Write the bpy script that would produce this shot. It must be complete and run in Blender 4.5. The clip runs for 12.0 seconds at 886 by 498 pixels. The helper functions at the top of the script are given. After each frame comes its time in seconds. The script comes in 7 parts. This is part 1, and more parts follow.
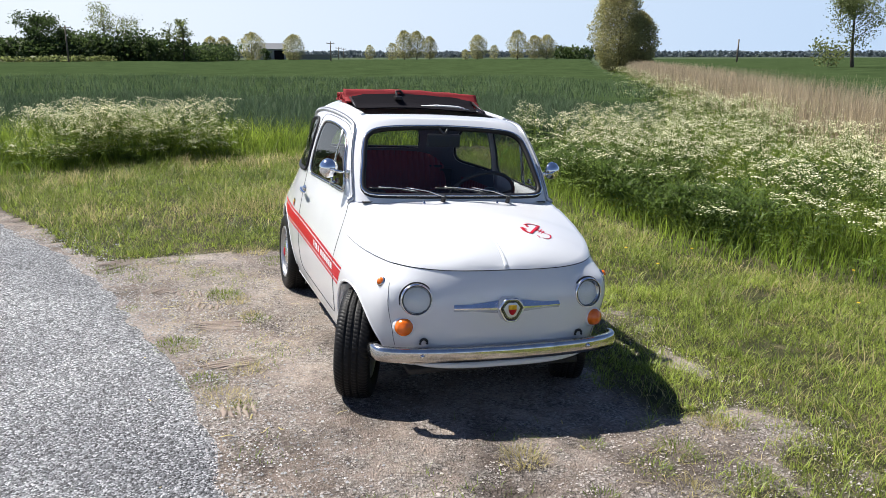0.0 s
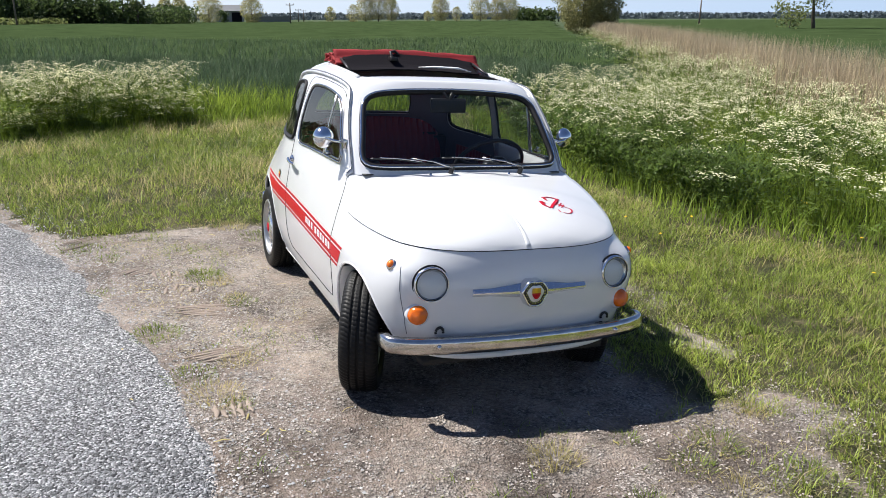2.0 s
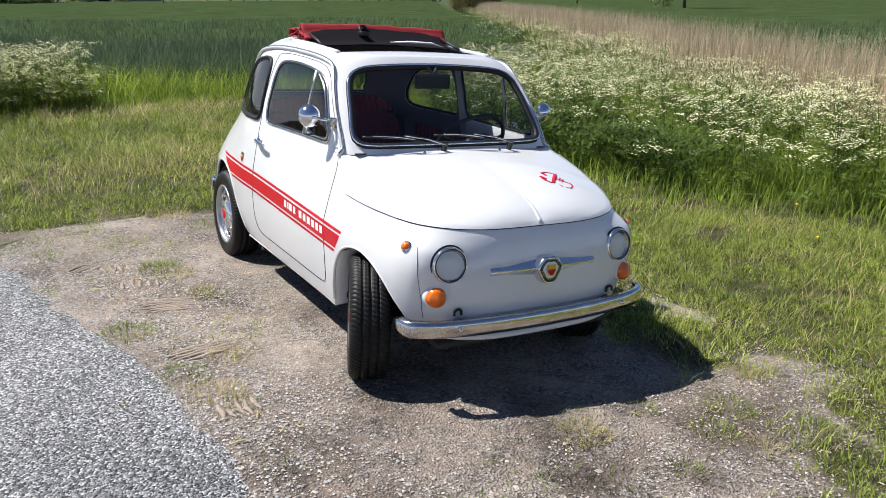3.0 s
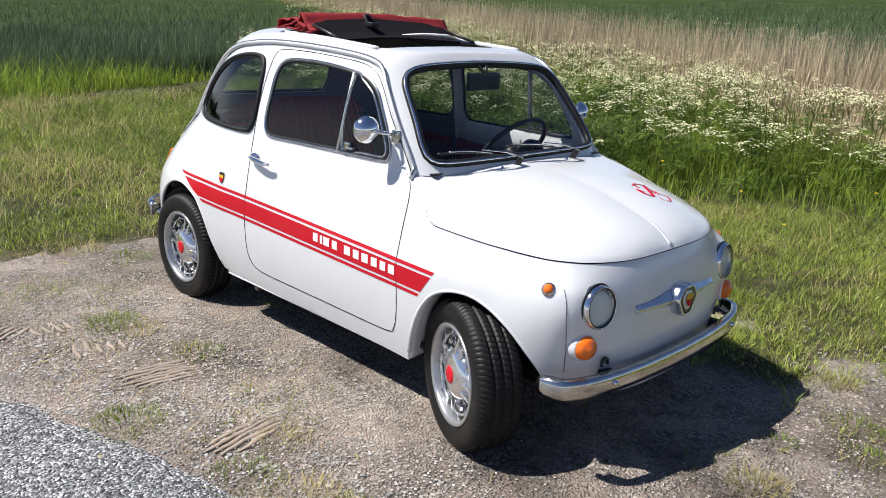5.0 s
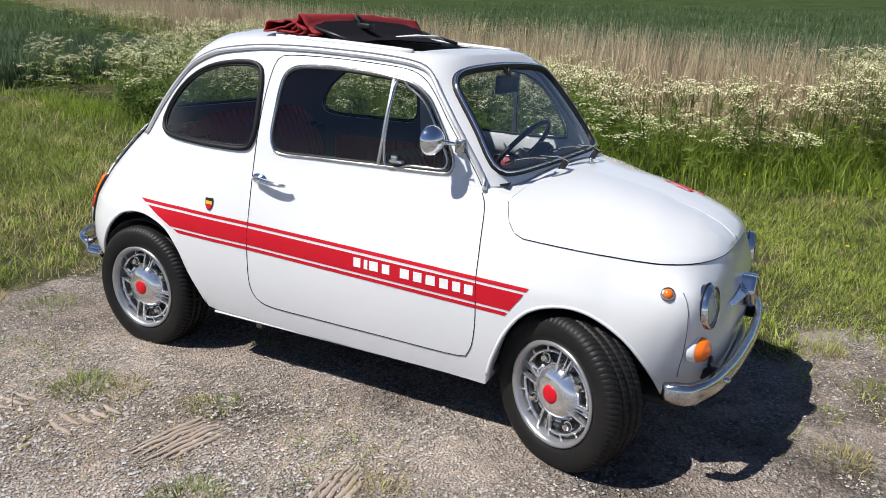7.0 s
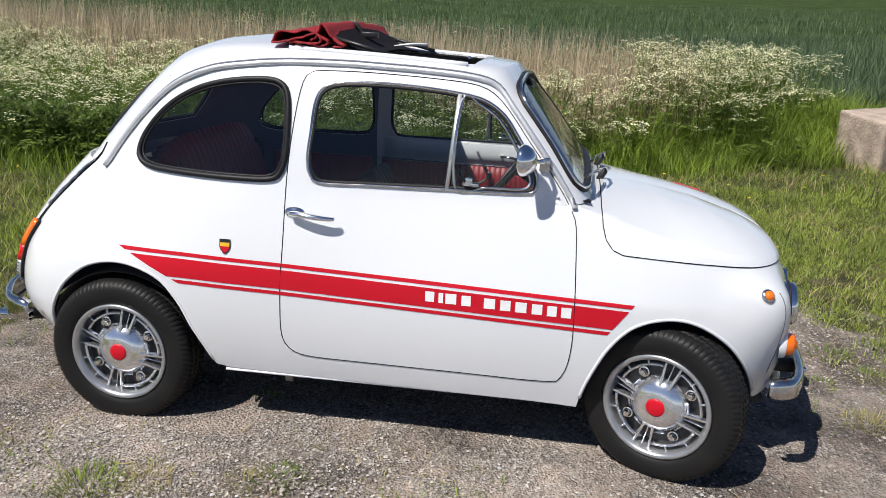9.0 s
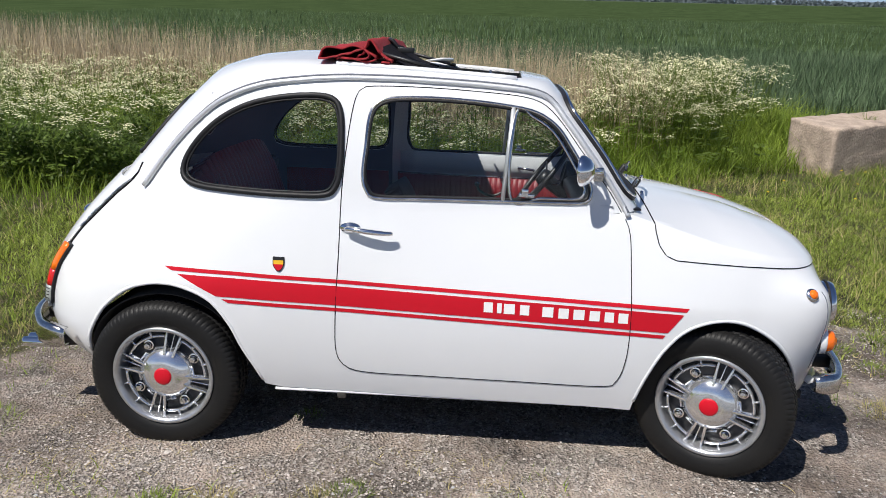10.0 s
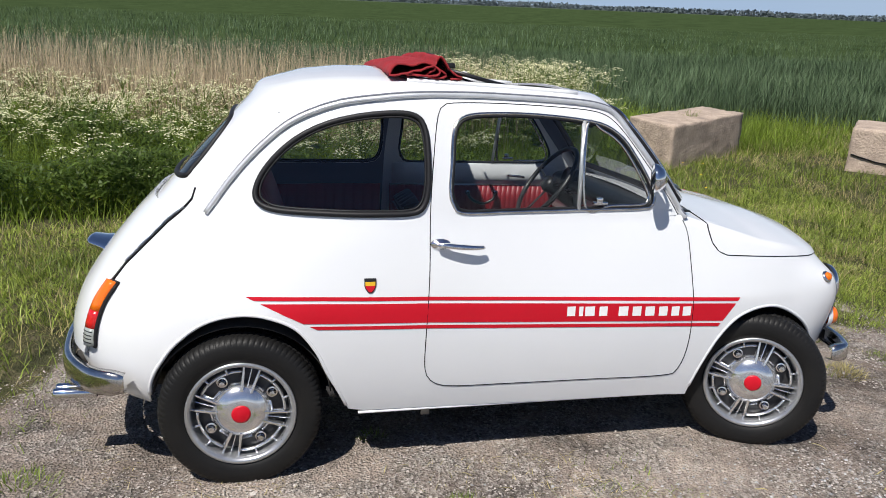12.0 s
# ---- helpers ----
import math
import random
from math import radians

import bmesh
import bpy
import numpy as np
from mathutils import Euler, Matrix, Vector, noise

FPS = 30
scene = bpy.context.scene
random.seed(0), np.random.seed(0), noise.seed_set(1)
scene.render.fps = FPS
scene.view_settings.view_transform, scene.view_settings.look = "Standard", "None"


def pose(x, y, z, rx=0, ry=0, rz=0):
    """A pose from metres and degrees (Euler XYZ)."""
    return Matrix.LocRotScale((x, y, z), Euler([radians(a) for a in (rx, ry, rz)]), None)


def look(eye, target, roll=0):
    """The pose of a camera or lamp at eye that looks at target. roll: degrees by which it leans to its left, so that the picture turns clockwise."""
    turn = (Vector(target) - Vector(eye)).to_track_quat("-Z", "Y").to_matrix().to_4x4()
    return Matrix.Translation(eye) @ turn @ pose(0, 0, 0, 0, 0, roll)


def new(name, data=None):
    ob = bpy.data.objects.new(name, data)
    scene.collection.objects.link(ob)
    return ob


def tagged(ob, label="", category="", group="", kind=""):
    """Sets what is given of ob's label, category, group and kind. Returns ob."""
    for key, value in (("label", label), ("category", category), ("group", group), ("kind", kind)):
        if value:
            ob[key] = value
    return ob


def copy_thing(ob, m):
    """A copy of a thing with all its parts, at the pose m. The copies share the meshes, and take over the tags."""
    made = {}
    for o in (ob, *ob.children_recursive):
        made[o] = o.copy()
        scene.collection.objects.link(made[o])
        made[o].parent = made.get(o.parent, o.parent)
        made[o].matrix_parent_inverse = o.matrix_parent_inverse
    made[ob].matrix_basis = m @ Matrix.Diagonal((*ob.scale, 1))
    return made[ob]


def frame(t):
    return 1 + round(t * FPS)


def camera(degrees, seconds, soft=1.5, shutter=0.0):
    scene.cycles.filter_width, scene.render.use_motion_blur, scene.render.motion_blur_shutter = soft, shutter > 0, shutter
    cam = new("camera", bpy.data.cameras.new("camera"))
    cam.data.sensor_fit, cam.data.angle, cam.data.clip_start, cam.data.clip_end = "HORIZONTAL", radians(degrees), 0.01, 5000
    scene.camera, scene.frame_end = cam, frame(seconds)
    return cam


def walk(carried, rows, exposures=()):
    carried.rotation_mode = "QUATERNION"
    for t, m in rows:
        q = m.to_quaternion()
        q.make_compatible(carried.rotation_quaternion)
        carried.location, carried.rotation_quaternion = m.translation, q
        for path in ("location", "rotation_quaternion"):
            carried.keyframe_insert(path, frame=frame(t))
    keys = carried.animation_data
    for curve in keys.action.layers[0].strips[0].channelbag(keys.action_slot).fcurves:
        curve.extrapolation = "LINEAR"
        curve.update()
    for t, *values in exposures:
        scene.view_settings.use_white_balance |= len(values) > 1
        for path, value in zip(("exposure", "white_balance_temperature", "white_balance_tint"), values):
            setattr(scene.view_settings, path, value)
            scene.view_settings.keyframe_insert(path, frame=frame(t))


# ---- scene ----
cam = camera(58.4, 12.0, soft=0.7)
PATH = [
    (0, (-1.341, -3.518, 1.608), (-0.709, -1.682, 1.133), -0.1),
    (0.5, (-1.352, -3.496, 1.609), (-0.733, -1.66, 1.113), -0.2),
    (1, (-1.388, -3.438, 1.613), (-0.77, -1.609, 1.089), -0.2),
    (1.5, (-1.394, -3.319, 1.574), (-0.753, -1.502, 1.038), -0.2),
    (2, (-1.417, -3.114, 1.579), (-0.709, -1.33, 1.017), -0.2),
    (2.5, (-1.59, -2.998, 1.569), (-0.778, -1.267, 0.983), -0.2),
    (2.7, (-1.698, -2.933, 1.553), (-0.827, -1.234, 0.958), -0.2),
    (4.3, (-2.113, -2.083, 1.538), (-0.9, -0.627, 0.898), 0.6),
    (4.5, (-2.221, -1.921, 1.552), (-0.967, -0.501, 0.91), 0.6),
    (5, (-2.343, -1.668, 1.547), (-1.004, -0.329, 0.905), 0.5),
    (5.5, (-2.389, -1.417, 1.561), (-0.967, -0.165, 0.92), 0.5),
    (6, (-2.505, -1.228, 1.55), (-1.0, -0.077, 0.91), 0.5),
    (6.5, (-2.71, -0.98, 1.559), (-1.123, 0.057, 0.919), 0.5),
    (7, (-2.772, -0.769, 1.527), (-1.109, 0.142, 0.892), 0.6),
    (7.2, (-2.772, -0.659, 1.525), (-1.081, 0.196, 0.887), 0.9),
    (8.8, (-2.941, 0.171, 1.534), (-1.09, 0.572, 0.892), 0.8),
    (9, (-2.941, 0.343, 1.564), (-1.072, 0.639, 0.918), 1.5),
    (9.5, (-2.941, 0.461, 1.542), (-1.054, 0.703, 0.925), 1.1),
    (10, (-3.015, 0.731, 1.558), (-1.115, 0.865, 0.948), 1.3),
    (10.5, (-3.061, 0.973, 1.544), (-1.154, 0.987, 0.94), 1.6),
    (11, (-2.974, 1.203, 1.544), (-1.07, 1.089, 0.943), 1.9),
    (11.5, (-2.952, 1.413, 1.564), (-1.061, 1.158, 0.967), 2.1),
    (12, (-2.996, 1.702, 1.587), (-1.127, 1.308, 0.992), 2.3),
]
walk(cam, [(t, look(eye, target, roll)) for t, eye, target, roll in PATH], [(0, 0.64), (2.5, 0.60), (5.5, 0.41), (9.0, 0.24), (12, 0.19)])

# ---- world, sun, exposure ----
SUN_TO = Vector((0.50, -0.42, -1.0)).normalized()      # the way the sunlight travels
SUN_EL = math.asin(-SUN_TO.z)
world = bpy.data.worlds.new("sky_world")
scene.world = world
world.use_nodes = True
wn = world.node_tree
sky = wn.nodes.new("ShaderNodeTexSky")
sky.sky_type = 'NISHITA'
sky.sun_disc = False
sky.sun_elevation = SUN_EL
sky.sun_rotation = math.atan2(-SUN_TO.x, -SUN_TO.y)
sky.air_density, sky.dust_density, sky.ozone_density = 1.0, 0.12, 1.5
tint = wn.nodes.new("ShaderNodeMix")
tint.data_type, tint.blend_type = 'RGBA', 'MULTIPLY'
tint.inputs[0].default_value, tint.inputs[7].default_value = 1.0, (0.90, 0.94, 1.14, 1)
wn.links.new(sky.outputs[0], tint.inputs[6])
wn.links.new(tint.outputs[2], wn.nodes["Background"].inputs[0])
wn.nodes["Background"].inputs[1].default_value = 0.053
sun = new("sun", bpy.data.lights.new("sun", 'SUN'))
sun.data.energy, sun.data.angle, sun.data.color = 5.5, radians(0.53), (1.0, 0.96, 0.90)
sun.matrix_world = look((0, 0, 30), Vector((0, 0, 30)) + SUN_TO)

# ---- materials ----
def mat(name, col, rough=0.5, metal=0.0, col2=None, scale=6.0, bump=0.0, bscale=80.0, coat=0.0, var=0.12, spec=0.5, rvar=0.08, fine=0.0, island=0.0):
    """A procedural surface: two colours mixed by coarse and fine noise, with relief."""
    m = bpy.data.materials.new(name)
    m.use_nodes = True
    nt = m.node_tree
    N, L = nt.nodes, nt.links
    bs = N["Principled BSDF"]
    tc = N.new("ShaderNodeTexCoord")
    n1 = N.new("ShaderNodeTexNoise")
    n1.inputs["Scale"].default_value, n1.inputs["Detail"].default_value = scale, 6
    n2 = N.new("ShaderNodeTexNoise")
    n2.inputs["Scale"].default_value, n2.inputs["Detail"].default_value = bscale, 3
    for n in (n1, n2):
        L.new(tc.outputs["Object"], n.inputs["Vector"])
    mixn = N.new("ShaderNodeMix")
    mixn.data_type = 'FLOAT'
    mixn.inputs[0].default_value = 0.35
    L.new(n1.outputs[0], mixn.inputs[2])
    L.new(n2.outputs[0], mixn.inputs[3])
    ramp = N.new("ShaderNodeValToRGB")
    ramp.color_ramp.elements[0].position, ramp.color_ramp.elements[1].position = 0.32, 0.68
    c2 = col2 or tuple(c * (1 - var) for c in col)
    ramp.color_ramp.elements[0].color = (*c2, 1)
    ramp.color_ramp.elements[1].color = (*col, 1)
    L.new(mixn.outputs[0], ramp.inputs[0])
    out = ramp.outputs[0]
    if island > 0:
        geo = N.new("ShaderNodeNewGeometry")
        hsv = N.new("ShaderNodeHueSaturation")
        mp = N.new("ShaderNodeMapRange")
        mp.inputs[3].default_value, mp.inputs[4].default_value = 1 - island, 1 + island
        L.new(geo.outputs["Random Per Island"], mp.inputs[0])
        L.new(mp.outputs[0], hsv.inputs["Value"])
        L.new(out, hsv.inputs["Color"])
        out = hsv.outputs[0]
    L.new(out, bs.inputs["Base Color"])
    bs.inputs["Metallic"].default_value = metal
    bs.inputs["Specular IOR Level"].default_value = spec
    bs.inputs["Coat Weight"].default_value = coat
    bs.inputs["Coat Roughness"].default_value = 0.04
    mr = N.new("ShaderNodeMapRange")
    mr.inputs[3].default_value, mr.inputs[4].default_value = max(0.01, rough - rvar), min(1, rough + rvar)
    L.new(n1.outputs[0], mr.inputs[0])
    L.new(mr.outputs[0], bs.inputs["Roughness"])
    if bump:
        b = N.new("ShaderNodeBump")
        b.inputs["Strength"].default_value, b.inputs["Distance"].default_value = 0.6, bump
        L.new(n2.outputs[0], b.inputs["Height"])
        L.new(b.outputs[0], bs.inputs["Normal"])
    return m


def glass_mat(name, col=(0.9, 0.95, 0.93), rough=0.0):
    m = bpy.data.materials.new(name)
    m.use_nodes = True
    nt = m.node_tree
    nt.nodes.remove(nt.nodes["Principled BSDF"])
    tr, gl, mx, fr, pw, ad = (nt.nodes.new("ShaderNode" + k) for k in ("BsdfTransparent", "BsdfGlossy", "MixShader", "LayerWeight", "Math", "Math"))
    tr.inputs[0].default_value = (*col, 1)
    gl.inputs["Roughness"].default_value = rough
    fr.inputs[0].default_value = 0.5
    pw.operation, ad.operation = 'POWER', 'MULTIPLY_ADD'
    pw.inputs[1].default_value = 4.5
    nt.links.new(fr.outputs["Facing"], pw.inputs[0])
    nt.links.new(pw.outputs[0], ad.inputs[0])
    ad.inputs[1].default_value, ad.inputs[2].default_value = 0.90, 0.038
    nt.links.new(ad.outputs[0], mx.inputs[0])
    nt.links.new(tr.outputs[0], mx.inputs[1])
    nt.links.new(gl.outputs[0], mx.inputs[2])
    nt.links.new(mx.outputs[0], nt.nodes["Material Output"].inputs[0])
    return m


PAINT = mat("white_paint", (0.68, 0.69, 0.71), 0.22, col2=(0.64, 0.655, 0.675), scale=1.5, bscale=900, bump=0.00004, coat=0.6, rvar=0.05)
CHROME = mat("chrome", (0.78, 0.78, 0.79), 0.09, 1.0, scale=9, var=0.12, rvar=0.06)
CHROME_OLD = mat("worn_chrome", (0.72, 0.71, 0.70), 0.16, 1.0, col2=(0.45, 0.42, 0.38), scale=14, bscale=160, bump=0.0003, rvar=0.1)
ALLOY = mat("silver_alloy", (0.72, 0.73, 0.75), 0.38, 0.6, scale=12, var=0.15, bump=0.0002, bscale=400)
POLISHED = mat("polished_alloy", (0.80, 0.81, 0.83), 0.16, 0.92, scale=20, var=0.15, rvar=0.06)
RIM = mat("rim_metal", (0.50, 0.51, 0.53), 0.30, 0.8, scale=12, var=0.2, bump=0.0002, bscale=400)
CASTING = mat("dull_cast_metal", (0.09, 0.09, 0.095), 0.5, 0.7, scale=14, var=0.4, bump=0.001, bscale=120)
RUBBER = mat("tyre_rubber", (0.007, 0.007, 0.0075), 0.50, col2=(0.013, 0.0125, 0.012), scale=9, bump=0.0004, bscale=240, rvar=0.12, spec=0.22)
TRIM = mat("black_rubber_trim", (0.010, 0.010, 0.012), 0.55, scale=20, bump=0.0002, bscale=300, spec=0.3)
GAP = mat("dark_gap", (0.012, 0.012, 0.014), 0.9, scale=30, spec=0.05)
UNDER = mat("underbody_black", (0.018, 0.017, 0.016), 0.8, col2=(0.04, 0.035, 0.03), scale=10, bump=0.001)
RED = mat("red_decal", (0.50, 0.004, 0.016), 0.4, scale=5, var=0.08, coat=0.1, spec=0.3)
WHITE_DECAL = mat("white_decal", (0.80, 0.80, 0.80), 0.35, scale=5)
VINYL = mat("red_vinyl", (0.23, 0.009, 0.016), 0.46, col2=(0.16, 0.006, 0.012), scale=10, bump=0.0006, bscale=260)
VINYL_DARK = mat("dark_red_vinyl", (0.030, 0.008, 0.013), 0.5, scale=10, bump=0.0006, bscale=260)
CANVAS = mat("red_canvas", (0.30, 0.010, 0.016), 0.85, col2=(0.20, 0.008, 0.012), scale=14, bump=0.0012, bscale=500)
CANVAS_DARK = mat("black_canvas_lining", (0.010, 0.009, 0.012), 0.95, scale=14, bump=0.001, bscale=400, spec=0.1)
AMBER = mat("amber_lens", (0.80, 0.17, 0.004), 0.18, scale=30, coat=0.6, col2=(0.66, 0.11, 0.003), bump=0.0008, bscale=220)
LENS_RED = mat("red_lens", (0.55, 0.012, 0.012), 0.2, scale=30, coat=0.6, bump=0.0006, bscale=220)
LENS_CLEAR = mat("clear_ribbed_lens", (0.30, 0.32, 0.30), 0.15, scale=30, coat=0.5, bump=0.0006, bscale=220)
YELLOW = mat("yellow_enamel", (0.72, 0.42, 0.02), 0.3, scale=30)
BLACK = mat("black_plastic", (0.012, 0.012, 0.013), 0.4, scale=30, bump=0.0002, bscale=400)
CARPET = mat("dark_carpet", (0.02, 0.019, 0.02), 0.95, scale=30, bump=0.003, bscale=500)
SHADE_GREY = mat("shade_grey_lining", (0.13, 0.14, 0.17), 0.9, scale=8, bump=0.0005, bscale=300)
GLASS = glass_mat("car_glass", (0.72, 0.75, 0.75))
LAMP_GLASS = glass_mat("lamp_glass", (0.93, 0.95, 0.95), 0.02)
REFLECTOR = mat("lamp_reflector", (0.66, 0.68, 0.69), 0.07, 1.0, scale=22, bump=0.008, bscale=45, col2=(0.16, 0.17, 0.17))
MIRROR = mat("mirror_glass", (0.85, 0.86, 0.87), 0.02, 1.0, scale=2, var=0.02, rvar=0.005)

# ---- ground heights and zones ----
def gz(x, y):
    """Height of the ground: level by the road, then falling to the ditch and the fields."""
    x, y = np.asarray(x, float), np.asarray(y, float)
    z = np.interp(x, [-4.0, -1.2, -0.6, 0.0, 0.6, 1.5, 3.0, 5.2, 7.0, 9.0], [0.055, 0.052, 0.042, 0.006, -0.032, -0.070, -0.100, -0.125, -0.18, -0.22])
    return z + 0.008 * (np.clip(y, -1.5, 2.2) - 1)


def vnoise(x, y, scale, seed):
    """Smooth random values 0 to 1 over the plan."""
    rs = np.random.RandomState(seed)
    tab = rs.rand(64, 64)
    u, v = np.asarray(x) / scale + 1000, np.asarray(y) / scale + 1000
    i, j = np.floor(u).astype(int), np.floor(v).astype(int)
    a, b = u - i, v - j
    a, b = a * a * (3 - 2 * a), b * b * (3 - 2 * b)
    g = lambda p, q: tab[p % 64, q % 64]
    return (g(i, j) * (1 - a) + g(i + 1, j) * a) * (1 - b) + (g(i, j + 1) * (1 - a) + g(i + 1, j + 1) * a) * b


def fbm(x, y, scale, seed):
    return 0.55 * vnoise(x, y, scale, seed) + 0.3 * vnoise(x, y, scale / 2.3, seed + 1) + 0.15 * vnoise(x, y, scale / 5.1, seed + 2)


ROAD_Y = [-60, -4.0, -0.86, -0.41, 0.23, 0.93, 1.83, 2.75, 3.62, 4.98, 8.0, 30, 80]
ROAD_X = [-1.6, -1.12, -1.17, -1.24, -1.35, -1.47, -1.68, -2.02, -2.36, -2.92, -4.2, -16.0, -45]


def road_edge(y):
    return np.interp(y, ROAD_Y, ROAD_X)


def ditch(x, y):
    """Signed distance from the ditch's middle line: positive beyond it."""
    return (np.asarray(x) - 6.5) * 0.877 - np.asarray(y) * 0.48


def grass_mask(x, y):
    """How far the verge is grown over: 0 bare, 1 closed turf."""
    x, y = np.asarray(x, float), np.asarray(y, float)
    n = (fbm(x, y, 0.9, 5) - 0.5) + 0.7 * (fbm(x, y, 0.30, 8) - 0.5)
    right = np.interp(y, [-8, -3.0, -1.33, -0.97, -0.65, -0.07, 0.5, 1.6, 2.6, 3.3], [0.2, 0.4, 0.80, 0.90, 0.94, 0.94, 0.92, 0.95, 0.75, -4.0])
    a = (x - right) * 0.8 + n * 1.6
    b = (y - np.interp(x, [-8, -2.6, -2.1, -1.1, -0.5, -0.1, 0.35, 0.8], [4.6, 4.3, 3.7, 3.5, 3.4, 3.05, 2.85, 2.75])) * 0.8 + n * 1.7
    m = np.maximum(a, b) - 0.45 * np.clip((fbm(x, y, 0.42, 99) - 0.58) * 5, 0, 1)
    return np.clip(m * 1.1 + 0.35, 0, 1) * (x > road_edge(y) + 0.15 + 0.2 * n)


def dark_soil_mask(x, y):
    """Darker brown soil in front of the car and along the road's edge."""
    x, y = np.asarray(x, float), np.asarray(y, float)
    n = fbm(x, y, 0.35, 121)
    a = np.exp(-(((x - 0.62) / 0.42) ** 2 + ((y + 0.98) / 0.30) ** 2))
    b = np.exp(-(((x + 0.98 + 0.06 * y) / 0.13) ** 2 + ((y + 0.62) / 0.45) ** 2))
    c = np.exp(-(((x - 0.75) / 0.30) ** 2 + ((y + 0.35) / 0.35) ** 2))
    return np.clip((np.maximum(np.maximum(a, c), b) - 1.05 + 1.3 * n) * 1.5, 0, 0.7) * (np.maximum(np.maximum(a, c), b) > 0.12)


# edge of the tall growth: (x, y) pairs along the verge
BANK_Y = [-9, -3.2, -1.6, -0.2, 0.7, 2.1, 4.2, 6.0, 7.2, 9.0, 11.0]
BANK_X = [7.4, 5.9, 5.1, 4.0, 3.6, 2.90, 2.75, 3.0, 3.4, 4.0, 4.6]
NORTH_X = [-30, -6, -3.4, -0.4, 0.6, 2.0, 3.0, 4.0]
NORTH_Y = [9.0, 8.3, 8.4, 8.7, 9.6, 10.2, 10.6, 10.9]


def tall_mask(x, y):
    """Where grass and flowers stand tall."""
    x, y = np.asarray(x, float), np.asarray(y, float)
    w = (fbm(x, y, 1.1, 21) - 0.5) * 0.9
    east = (x > np.interp(y, BANK_Y, BANK_X) + w) & (y > -9)
    north = (y > np.interp(x, NORTH_X, NORTH_Y) + w) & (x > -30)
    return east | north


def crop_mask(x, y):
    x, y = np.asarray(x, float), np.asarray(y, float)
    w = (vnoise(x, y, 1.6, 33) - 0.5) * 0.7
    a = (y > 11.0 + w + np.clip(-x - 6, 0, 60) * 0.03) & (ditch(x, y) < np.interp(y, [13, 17, 24, 40, 80], [-3.4, -2.6, -1.6, -2.2, -3.0]) + w - np.clip(13 - y, 0, 3) * 0.6)
    b = (ditch(x, y) > 3.0 + w) & (x > 9.0 + w)
    return a | b


